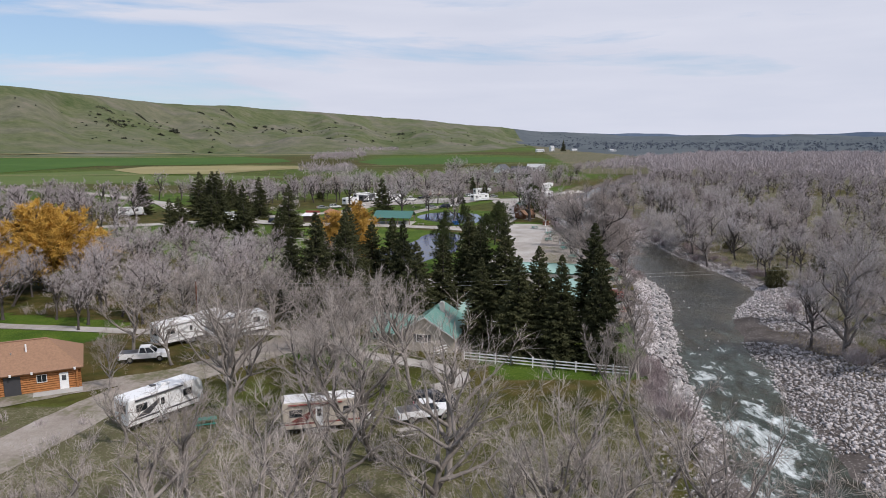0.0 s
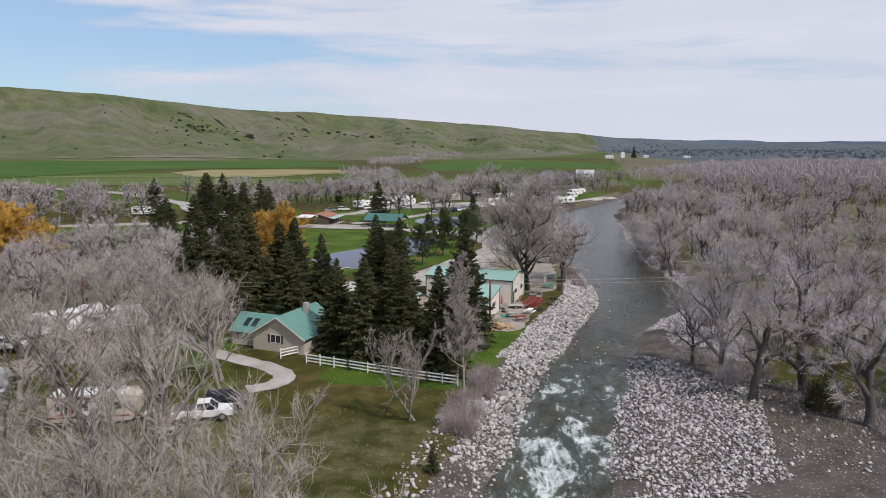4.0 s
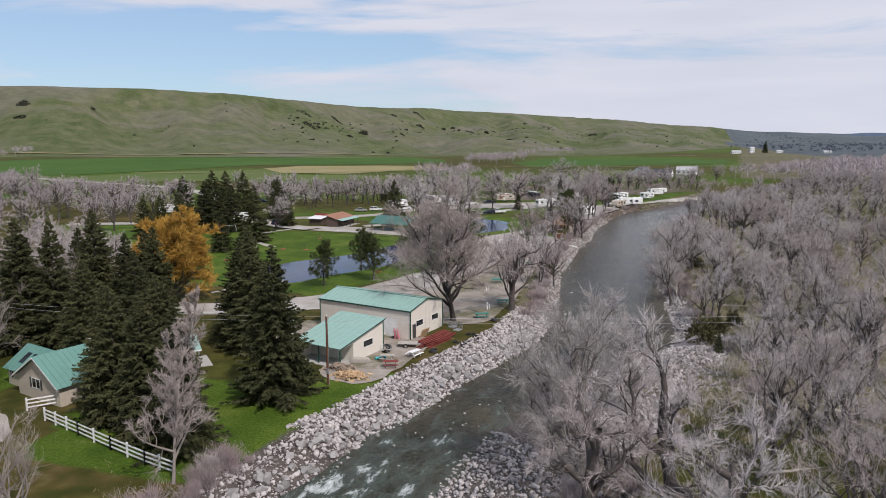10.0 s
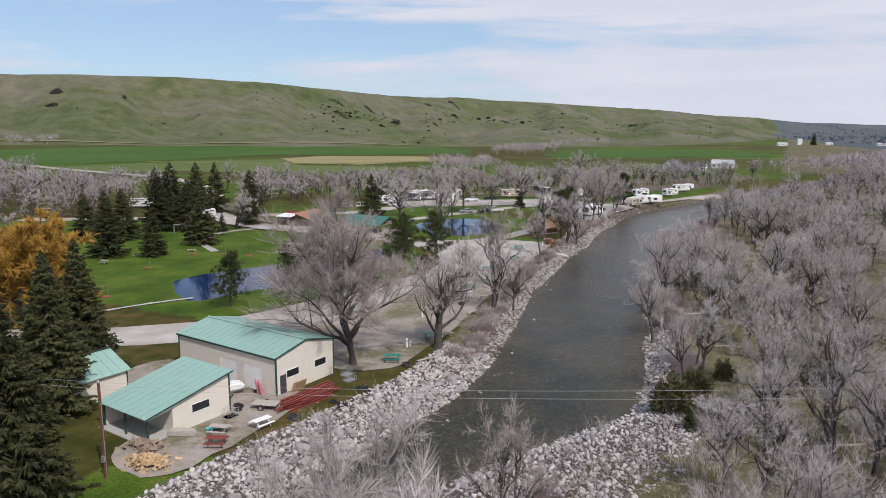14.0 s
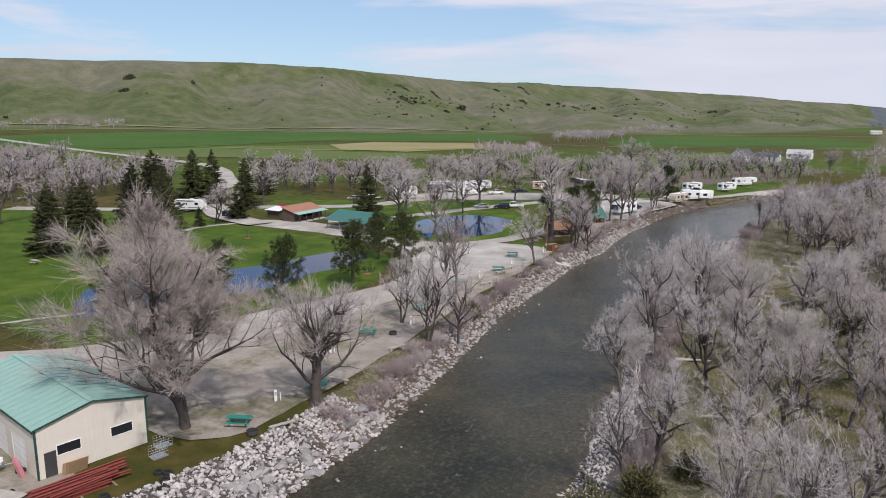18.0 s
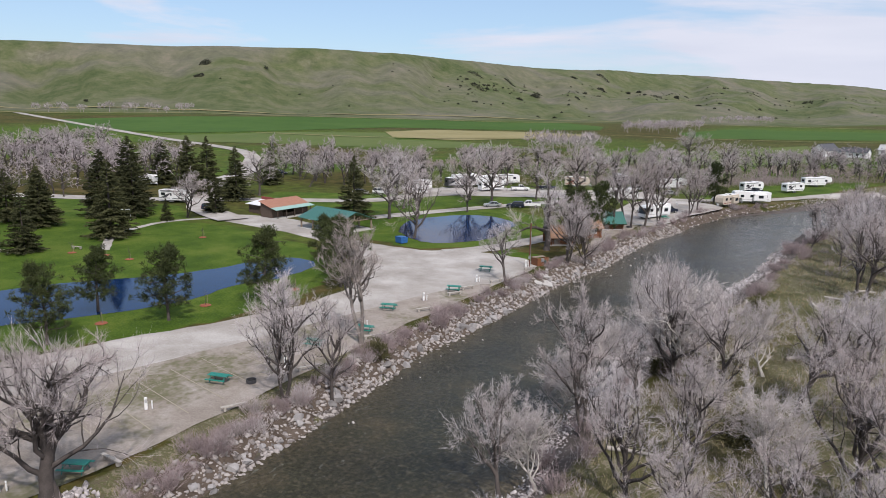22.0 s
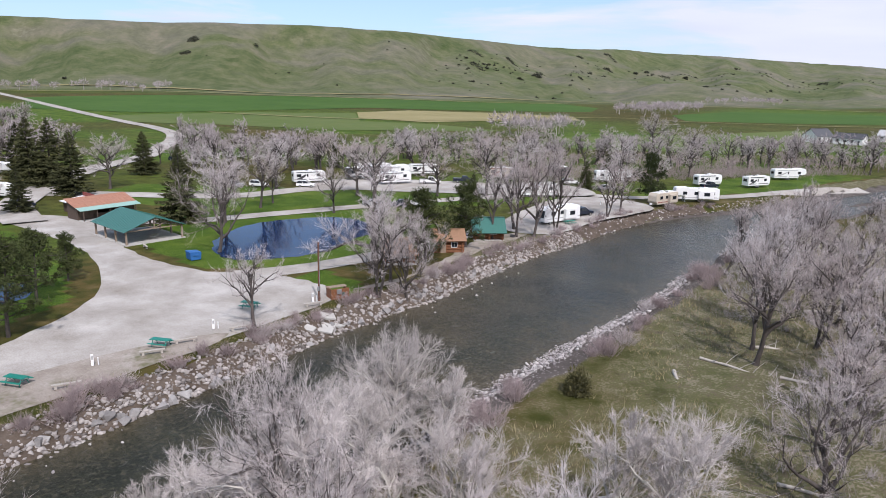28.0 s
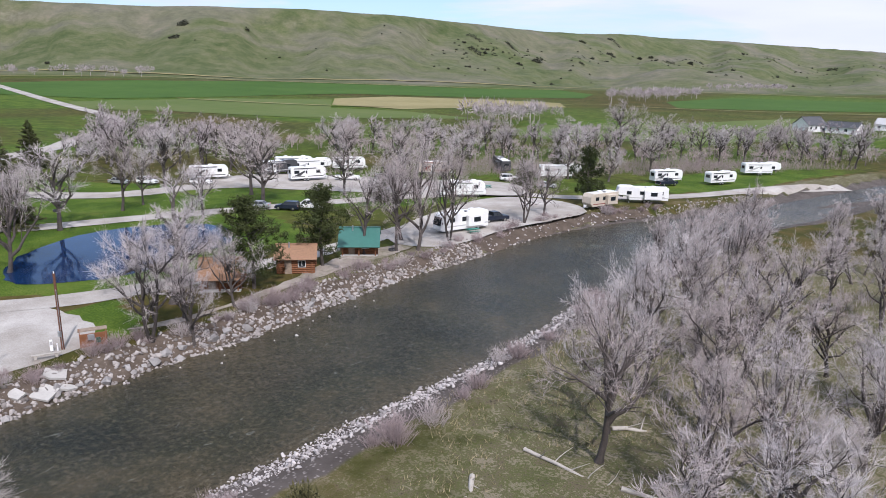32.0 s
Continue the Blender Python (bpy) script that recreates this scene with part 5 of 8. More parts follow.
# cottonwoods on the far bank
for x, y, h, k, sx in ((55, 142, 10.5, 2, 0.8), (72, 110, 10, 0, 0.9), (56, 153, 12, 3, 0.8),
                    (64, 90, 10.5, 1, 1), (60, 130, 9.5, 2, 0.8), (74, 154, 11.5, 1, 0.9), (71, 214, 13, 0, 0.75),
                    (72, 240, 13, 1, 0.8), (72, 210, 13.5, 2, 0.85), (71, 221, 13, 3, 0.8), (70, 235, 12.5, 0, 0.9), (79, 208, 10.5, 3, 0.9), (82, 211, 11.5, 1, 0.9), (66, 126, 10, 0, 0.9), (59, 124.2, 9, 2, 0.7), (60.4, 126.3, 9.5, 2, 0.7), (65, 111.5, 8.5, 0, 0.8), (69.7, 110.8, 9.5, 2, 0.8),
                    (62, 145, 10, 1, 0.9), (58, 160, 8, 2, 0.9), (77, 226, 13, 2, 0.9), (80, 195, 10, 0, 1), (76, 218, 11, 3, 1), (84, 204, 11, 0, 1), (86, 219, 11, 1, 1), (78, 236, 12, 0, 0.95), (73, 230, 11, 3, 0.9), (88, 228, 11, 2, 1), (68, 246, 11, 3, 0.9), (66, 256, 10, 1, 0.9), (59.3, 166, 12.2, 1, 0.9), (63.7, 163, 10.5, 0, 0.9), (68.9, 165.3, 12, 2, 1.0), (72.8, 165, 10.5, 3, 1.0), (79.3, 187, 9.5, 1, 1.0), (68, 135, 10, 0, 0.9), (73, 142, 10, 2, 1.0), (64, 152, 9, 3, 0.9), (77, 150, 11, 1, 1.0), (75, 134, 11, 3, 0.9), (72, 126, 10, 2, 0.9), (66, 118, 9, 1, 0.9), (70, 145.5, 8, 0, 1.0), (65.2, 140.8, 8, 3, 1.0), (78, 168, 11, 2, 1.0), (77, 160, 10.5, 0, 1.0)):
    tree(GREY[k], x, y, h, 13.0, L_GREY, sx=sx)


def scatter(n, region, dmin, seed, taken=(), tries=40):
    r = random.Random(seed)
    pts = list(taken)
    out = []
    grid = {}
    for p in pts:
        grid.setdefault((int(p[0] // dmin), int(p[1] // dmin)), []).append(p)
    xs, ys = [p[0] for p in region], [p[1] for p in region]
    for _ in range(n * tries):
        if len(out) >= n:
            break
        x, y = r.uniform(min(xs), max(xs)), r.uniform(min(ys), max(ys))
        if not bool(inside(region, np.array([x]), np.array([y]))[0]):
            continue
        gx, gy = int(x // dmin), int(y // dmin)
        if any((x - a) ** 2 + (y - b) ** 2 < dmin * dmin for i in (-1, 0, 1) for j in (-1, 0, 1) for a, b in grid.get((gx + i, gy + j), ())):
            continue
        grid.setdefault((gx, gy), []).append((x, y))
        out.append((x, y))
    return out


WOOD_NEAR = [(57, 96), (62, 86), (72, 64), (100, 60), (112, 120), (116, 250), (100, 300), (80, 300), (70, 282), (63, 262), (61, 244), (62, 228), (74, 226), (80, 204), (76, 190), (66, 184), (58, 162), (58, 124)]
WOOD_DEEP = [(100, 60), (170, 40), (230, 140), (230, 280), (190, 420), (140, 440), (108, 372), (84, 312), (100, 300), (116, 250), (112, 120)]
for x, y in scatter(125, WOOD_NEAR, 5.6, 3):
    if (y < 134 and x < np.interp(y, RIGHT_Y, RIGHT_X) + 14) or (x < 79 and 122 < y < 226):
        continue
    tree(_tr.choice(GREY_MID + GREY_MID + GREY_MID + PALE), x, y, _tr.uniform(7.0, 11.5), 12.0, L_MID, "woodland_tree", sx=_tr.uniform(0.85, 1.1))


ACCESS = [(-36, 199), (-57, 208), (-79, 227), (-95, 246), (-108, 267), (-124, 282), (-151, 308), (-183, 330), (-222, 346), (-255, 355), (-340, 378)]


def off_road(pts, gap=9.0):
    """Those of the plan points that lie clear of the access road and of the strip in front of it."""
    line = np.array(spline(ACCESS, 5))
    return [p for p in pts if np.min(np.hypot(line[:, 0] - p[0], line[:, 1] - p[1] - 3)) > gap]


def joined_trees(name, kinds, pts, hmin, hmax, ref, label, seed):
    """Trees too far to tell apart, joined into one trunk mesh and one crown mesh."""
    rng = np.random.RandomState(seed)
    arrays = []
    for pair in kinds:
        row = []
        for me in pair:
            co = np.zeros(len(me.vertices) * 3, np.float32)
            me.vertices.foreach_get("co", co)
            ix = np.zeros(len(me.polygons) * 3, np.int32)
            me.loops.foreach_get("vertex_index", ix)
            row.append((co.reshape(-1, 3), ix.reshape(-1, 3)))
        arrays.append(row)
    p = np.array(off_road(pts))
    z = height(p[:, 0], p[:, 1])
    t = thing(name, label, "woods", None, kind="stuff")
    pick, rot, hh = rng.randint(0, len(kinds), len(p)), rng.uniform(0, 6.28, len(p)), rng.uniform(hmin, hmax, len(p)) * K / ref
    for j, (pn, material) in enumerate((("trunks", BARK), ("crowns", FARTWIG))):
        cs, fs, n = [], [], 0
        for i in range(len(p)):
            co, ix = arrays[pick[i]][j]
            c, s = math.cos(rot[i]), math.sin(rot[i])
            q = co @ np.array([[c, s, 0], [-s, c, 0], [0, 0, 1]]) * np.array([1.25, 1.25, 1]) * hh[i] + np.array([p[i, 0] * K, p[i, 1] * K, z[i]])
            cs.append(q)
            fs.append(ix + n)
            n += len(co)
        me = mesh_np(pn, np.concatenate(cs), np.concatenate(fs))
        me.materials.append(material)
        part(pn, me, None, t)
    return t


joined_trees("riverside_wood", GREY_FAR, scatter(330, WOOD_DEEP, 6.0, 4), 9, 14, 12.0, "grey leafless wood on the far side of the river", 61)
joined_trees("tree_belt", GREY_FAR, scatter(110, [(-140, 130), (-100, 110), (-62, 112), (-50, 128), (-62, 150), (-85, 195), (-92, 225), (-150, 240), (-230, 260), (-250, 200)], 6.0, 5) + scatter(60, [(-105, 200), (-95, 235), (-120, 262), (-190, 270), (-260, 310), (-280, 290), (-190, 240), (-130, 205)], 6.0, 25), 9, 15, 12.0, "belt of leafless grey trees west of the camp", 62)
joined_trees("camp_back_trees", GREY_FAR, scatter(85, [(-60, 322), (-14, 316), (8, 340), (40, 380), (75, 392), (70, 430), (20, 405), (-20, 358), (-70, 340)], 4.5, 26) + scatter(50, [(-110, 262), (-60, 258), (-40, 285), (-60, 300), (-130, 285)], 5.5, 27), 7, 14, 12.0, "row of leafless grey trees behind the camp", 63)
for x, y in scatter(62, [(-64, 92), (-40, 89), (-24, 92), (-20, 108), (-26, 126), (-48, 140), (-70, 138), (-76, 112)], 4.8, 55) + scatter(20, [(-120, 40), (-60, 40), (-48, 82), (-30, 92), (-40, 104), (-90, 110), (-120, 110)], 6.5, 6):
    tree(_tr.choice(GREY_MID), x, y, _tr.uniform(7, 11), 12.0, "leafless grey tree near the log cabin", sx=1.1, group="belt of bare trees")
for x, y, h in ((-46, 196, 11), (-60, 228, 13), (-13, 220, 14), (-34, 251, 14), (-42, 273, 13), (-15, 256, 14), (-23, 291, 13), (-2, 267, 11), (6, 274, 15), (-32, 301, 13), (0, 304, 12), (-6, 251, 15), (7, 384, 17), (23, 374, 14), (12, 340, 12), (0, 350, 13), (-14, 330, 12),
              (30, 345, 11), (40, 372, 12), (50, 395, 12), (60, 400, 12), (20, 318, 10), (28, 322, 9), (-50, 320, 11), (-70, 290, 9), (-60, 330, 10), (-78, 262, 8), (-64, 250, 9), (70, 420, 13), (84, 440, 13), (45, 420, 12), (-20, 350, 12), (-36, 340, 11)):
    tree(_tr.choice(GREY_MID), x, y, h, 12.0, "tall leafless cottonwood behind the trailers", sx=1.3, group="belt of bare trees")

# conifers
for x, y, h, k in ((18.9, 85.5, 14.5, 0), (8.9, 97.5, 14, 1), (5.5, 100.5, 12.6, 2), (13.1, 75.2, 12.2, 1), (8.6, 77, 11.8, 2), (17.2, 74, 11.5, 0), (-3.4, 86.5, 12, 2), (-16.8, 90.9, 15.3, 0), (-13.1, 92, 15, 1), (-13.7, 99, 15.5, 2), (-7.5, 102, 13.3, 0),
                (-21.2, 96, 12.4, 1), (-10.8, 104.5, 12.4, 2), (4, 105, 13.6, 0), (11.2, 79.5, 12.5, 2), (0, 90, 12.5, 1), (-18, 101, 13, 0), (-5.5, 95, 13.5, 1), (4.6, 80.5, 11, 0)):
    tree(SPRUCE[k], x, y, h, 14.0, "tall dark green spruce beside the cottage", "spruce_tree", "spruces round the cottage", category="conifer")
for x, y, h in ((-61, 187, 12), (-55, 190, 11), (-46, 191, 4), (-77, 220, 13), (-58, 219, 11.5), (-19, 216, 11.5), (-68, 172, 9), (-99, 228, 11), (-65, 196, 14), (-38, 160, 8), (-39, 175, 12), (-72, 222, 13), (-46, 203, 7), (-45, 156, 10), (-68, 178, 9), (-51, 288, 6), (7, 267, 5), (-58, 173, 10), (-75, 246, 9.5), (18, 300, 6), (14, 325, 7)):
    tree(_tr.choice(SPRUCE_FAR), x, y, h * 1.12, 12.0, "dark green spruce on the camp lawn", "spruce_tree", "spruces on the camp lawn", sx=1.35, category="conifer")
for x, y, h, k in ((12.2, 162.5, 9.7, 0), (8.8, 151.6, 8.8, 1), (-0.3, 149, 7.9, 0), (6, 180, 8, 1), (0, 133, 8, 0), (6, 140, 8.5, 1), (1, 186, 6, 0), (14.6, 173.2, 9.6, 1), (29, 219, 10.5, 1), (28.5, 230, 10.5, 0), (36, 291, 11, 0)):
    tree(PINES[k], x, y, h, 9.0, "round-headed dark green pine", "pine_tree", "pines", category="conifer")
for x, y, h, s in ((-17.5, 117.7, 14.5, 1.05), (-64, 112, 15, 1.35), (-73, 106, 13.5, 1.35), (-80, 96, 12, 1.3)):
    tree(WILLOW[0], x, y, h, 12.0, "golden-orange budding willow with drooping twigs", "willow_tree", "golden willows", sx=s)
for x, y, h in ((-35, 118, 7), (-44, 112, 7), (-55, 102, 7), (-24, 118, 6), (-58, 118, 7), (-40, 124, 7)):
    tree(OLIVES[0], x, y, h, 9.0, "low tree with yellow-green buds", "budding_tree", "budding trees", sx=1.1)
tree(SPRUCE_FAR[0], 19.5, 51.5, 2.4, 12.0, "small young spruce in the grass", "spruce_tree", "spruces on the camp lawn", category="conifer")


def brush_clumps(name, pts, label, hmin, hmax, twig, seed, stems=34):
    """Low leafless brush: clumps of upright twigs joined into one mesh."""
    rng = np.random.RandomState(seed)
    t = Tubes()
    p = np.array(pts)
    z = height(p[:, 0], p[:, 1])
    for i in range(len(p)):
        h = rng.uniform(hmin, hmax)
        o = np.column_stack([p[i, 0] * K + rng.normal(0, 0.35 * h, stems), p[i, 1] * K + rng.normal(0, 0.35 * h, stems), np.full(stems, z[i] - 0.05)])
        d = unit(np.column_stack([rng.normal(0, 0.4, (stems, 2)), np.ones(stems)]))
        L = h * rng.uniform(0.5, 1.0, stems)
        t.blades(o, d, L, 0.045, rng)
        for _ in range(5):
            u = rng.uniform(0.25, 0.95, stems)
            t.blades(o + d * (L * u)[:, None], unit(d + rng.normal(0, 0.7, d.shape)), L * rng.uniform(0.2, 0.5, stems), 0.028, rng)
    return tagged(new(name, t.mesh(name, twig)), label, "brush", kind="stuff")


def off_meadow(pts):
    m = [(57, 186), (70, 184), (78, 205), (71, 220), (60, 220)]
    return [q for q in pts if not bool(inside(m, np.array([q[0]]), np.array([q[1]]))[0])]


brush_clumps("grey_brush", off_meadow(scatter(330, [(58, 128), (62, 120), (100, 110), (108, 250), (84, 290), (66, 262), (60, 244), (60, 222), (57, 190), (56, 150)], 1.7, 71)), "low leafless grey brush under the riverside trees", 0.7, 2.0, TWIG, 72)
brush_clumps("willow_hedge", scatter(230, [(-14, 313), (8, 338), (40, 377), (70, 388), (45, 356), (29, 334), (17, 318), (-4, 299)], 2.0, 78), "dense leafless willow scrub behind the trailers", 2.0, 4.0, BRUSH, 79)
brush_clumps("cobble_brush", scatter(170, [(46, 76), (56, 66), (84, 62), (96, 120), (60, 122), (52, 112)], 2.2, 73), "low leafless brush between the cobbles", 0.8, 2.2, TWIG, 74)
brush_clumps("camp_brush", scatter(70, [(-40, 30), (4, 26), (14, 34), (6, 52), (-10, 62), (-40, 60)], 2.2, 75) + scatter(120, [(-60, 96), (-24, 98), (-24, 128), (-55, 135)], 2.4, 77), "low leafless grey brush between the camp trees", 0.8, 2.2, TWIG, 76)


# far woods to the horizon
def far_woods(name, pts, label, hmin, hmax, per, w, twig, seed):
    rng = np.random.RandomState(seed)
    t = Tubes()
    p = np.array(pts)
    z = height(p[:, 0], p[:, 1])
    base = np.column_stack([p * K, z])
    h = rng.uniform(hmin, hmax, len(p))
    t.blades(base, np.tile([0, 0, 1.0], (len(p), 1)), h * 0.8, 0.5, rng)
    for _ in range(per):
        d = unit(rng.normal(size=(len(p), 3)) * np.array([1, 1, 0.7]))
        c = base + np.array([0, 0, 1.0]) * (h * 0.62)[:, None] + d * np.array([1.35, 1.35, 1]) * (h * 0.30)[:, None] * rng.uniform(0.5, 1.0, (len(p), 1))
        t.blades(c, unit(d + np.array([0, 0, 0.8]) + rng.normal(0, 0.4, d.shape)), h * 0.22, h * w, rng)
    ob = new(name, t.mesh(name, twig))
    return tagged(ob, label, "woods", kind="stuff")


far_woods("riverside_woods", scatter(2600, [(170, 40), (420, 60), (700, 520), (640, 900), (330, 900), (200, 700), (128, 420), (140, 440), (190, 420), (230, 280), (230, 140)], 7.0, 11, tries=20), "grey leafless riverside woods reaching far down the valley", 8, 14, 130, 0.034, FARTWIG, 41)
# these trees carry the blue of the haze in their material
far_woods("distant_woods", scatter(1300, [(300, 900), (640, 900), (700, 520), (1500, 900), (2600, 3200), (500, 3600), (250, 2200)], 22, 12), "distant woods towards the horizon with blue haze in their colour", 7, 12, 40, 0.12, FARWOOD, 42)
far_woods("field_trees", scatter(26, [(-88, 436), (-60, 440), (-60, 482), (-84, 470)], 6, 13) + scatter(34, [(-140, 715), (-100, 725), (-95, 880), (-125, 860)], 8, 14) + scatter(22, [(-150, 1080), (-80, 1190), (-80, 1240), (-150, 1120)], 9, 15)
          + scatter(18, [(-650, 470), (-600, 480), (-540, 600), (-580, 600)], 9, 16) + scatter(60, [(90, 480), (180, 700), (230, 690), (130, 460)], 6, 15), "grey bare trees along field edges", 8, 13, 110, 0.04, FARTWIG, 43)
far_woods("willow_scrub", scatter(150, [(0, 325), (34, 362), (60, 380), (100, 440), (60, 420), (30, 392), (-10, 352), (-60, 330), (-110, 300), (-140, 300), (-60, 312), (-20, 322)], 3.5, 16), "low reddish-grey scrub behind the camp", 3, 5, 70, 0.05, BRUSH, 44)


THICKETS = [(-777, 790, 10, 9), (-738, 747, 8, 7), (-607, 1267, 17, 7), (-551, 1186, 15, 9), (-570, 1339, 12, 9), (-498, 1241, 6, 8), (-497, 1302, 9, 10), (-558, 1630, 8, 8), (-433, 1350, 5, 6),
            (-484, 1611, 11, 9), (-540, 1767, 18, 9), (-386, 1703, 11, 6), (-351, 1725, 6, 9), (-132, 2172, 14, 9), (-231, 1420, 6, 5), (-454, 1703, 5, 8), (-434, 1716, 5, 8)]


def hill_scrub():
    """Dark junipers dotted over the bluff."""
    rng = np.random.RandomState(50)
    t = Tubes()
    r = random.Random(51)
    n = 0
    while n < 420:
        az = r.uniform(-70, 4)
        lo = np.interp(az, [-70, -34, -30, -5, 4], [0.015, 0.015, 0.4, 0.5, 0.3])
        if r.random() > lo * 2 + 0.02:
            continue
        dt, dc = np.interp(az, B_AZ, B_DT), np.interp(az, B_AZ, B_DC)
        d = dt + (dc - dt) * (r.uniform(0.2, 0.8) if r.random() < 0.5 else r.gauss(0.62, 0.05))
        x, y = BX + d * math.sin(radians(az)), BY + d * math.cos(radians(az))
        s = r.uniform(0.8, 2.4) * (1 + 0.9 * (r.random() < 0.15))
        z = zat(x, y)
        k = 60
        dd = unit(rng.normal(size=(k, 3)) * np.array([1.4, 1.4, 0.8]))
        dd[:, 2] = np.abs(dd[:, 2])
        t.blades(np.array([x * K, y * K, z]) + dd * s * rng.uniform(0.2, 1, (k, 1)), unit(dd + rng.normal(0, 0.5, dd.shape)), s * 0.7, s * 0.45, rng)
        n += 1
    # thickets in the draws under the rim: place, half width and height
    for x, y, w, h in THICKETS:
        z, k = zat(x, y), 160
        o = np.column_stack([x * K + rng.uniform(-w, w, k), y * K + rng.uniform(-w, w, k) * 0.6, np.zeros(k)])
        o[:, 2] = height(o[:, 0] / K, o[:, 1] / K) + h * rng.uniform(-0.1, 0.55, k) * (1 - 0.6 * np.abs(o[:, 0] - x * K) / w)
        t.blades(o, unit(rng.normal(0, 1, (k, 3)) + np.array([0, 0, 0.8])), h * 0.34, h * 0.24, rng)
    return tagged(new("hillside_scrub", t.mesh("hillside_scrub", FARBUSH)), "dark juniper scrub dotted over the bluff", "scrub", kind="stuff")


hill_scrub()


# ---- things: building helpers ----
def bx(bm, x0, x1, y0, y1, z0, z1):
    v = [bm.verts.new(p) for p in ((x0, y0, z0), (x1, y0, z0), (x1, y1, z0), (x0, y1, z0), (x0, y0, z1), (x1, y0, z1), (x1, y1, z1), (x0, y1, z1))]
    for f in ((3, 2, 1, 0), (4, 5, 6, 7), (0, 1, 5, 4), (1, 2, 6, 5), (2, 3, 7, 6), (3, 0, 4, 7)):
        bm.faces.new([v[i] for i in f])


def boxes(*bs, bevel=0.0):
    bm = bmesh.new()
    for b in bs:
        bx(bm, *b)
    if bevel:
        bmesh.ops.bevel(bm, geom=bm.edges[:], offset=bevel, segments=2, affect="EDGES")
    return bm


def prism(profile, a, b, axis="y", bevel=0.0):
    """A side profile drawn out between a and b. axis y: profile in (x, z); axis x: profile in (y, z)."""
    bm = bmesh.new()
    put = (lambda p, t: (p[0], t, p[1])) if axis == "y" else (lambda p, t: (t, p[0], p[1]))
    A, B = [bm.verts.new(put(p, a)) for p in profile], [bm.verts.new(put(p, b)) for p in profile]
    bm.faces.new(A)
    bm.faces.new(B[::-1])
    n = len(profile)
    for i in range(n):
        bm.faces.new((A[i], B[i], B[(i + 1) % n], A[(i + 1) % n]))
    bmesh.ops.recalc_face_normals(bm, faces=bm.faces[:])
    if bevel:
        bmesh.ops.bevel(bm, geom=bm.edges[:], offset=bevel, segments=2, affect="EDGES")
    return bm


def rods(*rs, k=8):
    """Round bars: (start, end, radius) or (start, end, radius, end radius)."""
    bm = bmesh.new()
    for p, q, r, *r2 in rs:
        p, q = Vector(p), Vector(q)
        d = q - p
        m = Matrix.Translation((p + q) / 2) @ d.to_track_quat("Z", "Y").to_matrix().to_4x4()
        bmesh.ops.create_cone(bm, cap_ends=True, segments=k, radius1=r, radius2=r2[0] if r2 else r, depth=d.length, matrix=m)
    return bm


def quad_slab(a, b, c, d, t):
    """A slab of thickness t under four corners (anticlockwise seen from above)."""
    bm = bmesh.new()
    top = [bm.verts.new(p) for p in (a, b, c, d)]
    n = (Vector(b) - Vector(a)).cross(Vector(d) - Vector(a)).normalized()
    low = [bm.verts.new(Vector(p) - n * t) for p in (a, b, c, d)]
    bm.faces.new(top)
    bm.faces.new(low[::-1])
    for i in range(4):
        bm.faces.new((top[i], low[i], low[(i + 1) % 4], top[(i + 1) % 4]))
    bmesh.ops.recalc_face_normals(bm, faces=bm.faces[:])
    return bm


def spot(x, y, rot=0.0, dz=0.0, s=1.0):
    """Pose on the ground at plan coordinates; rot in degrees."""
    return Matrix.LocRotScale(at(x, y, zat(x, y) + dz), Euler((0, 0, radians(rot))), (s, s, s))


def window(parent, w, h, m, sill=True, mat_frame=None, bars=True, name="window"):
    """A framed window in the local xz plane, facing -y, its middle at m."""
    f = mat_frame or WHITE
    t = 0.06
    wn = part(name, boxes((-w / 2 - t, w / 2 + t, -0.03, 0.02, h / 2, h / 2 + t), (-w / 2 - t, w / 2 + t, -0.03, 0.02, -h / 2 - t, -h / 2), (-w / 2 - t, -w / 2, -0.03, 0.02, -h / 2, h / 2), (w / 2, w / 2 + t, -0.03, 0.02, -h / 2, h / 2),
                          *(((-0.02, 0.02, -0.025, 0.02, -h / 2, h / 2),) if bars else ())), f, parent, loc=m)
    part("pane", boxes((-w / 2, w / 2, -0.008, 0.012, -h / 2, h / 2)), GLASS, wn, "dark window pane")
    return wn


def ribbed_roof(parent, a, b, c, d, material, t=0.08, ribs=True, pitch=0.9, label=""):
    """A metal roof slope a-b (eave) to d-c (ridge) with standing ribs."""
    roof = part("roof", quad_slab(a, b, c, d, t), material, parent, label)
    if ribs:
        a, b, c, d = map(Vector, (a, b, c, d))
        n = (b - a).cross(d - a).normalized() * 0.03
        k = max(2, int((b - a).length / pitch))
        for i in range(1, k):
            f = i / k
            p, q = a.lerp(b, f) + n * 0.3, d.lerp(c, f) + n * 0.3
            e = (b - a).normalized() * 0.03
            part("rib", quad_slab(p - e + n, p + e + n, q + e + n, q - e + n, 0.03), material, roof)
    return roof


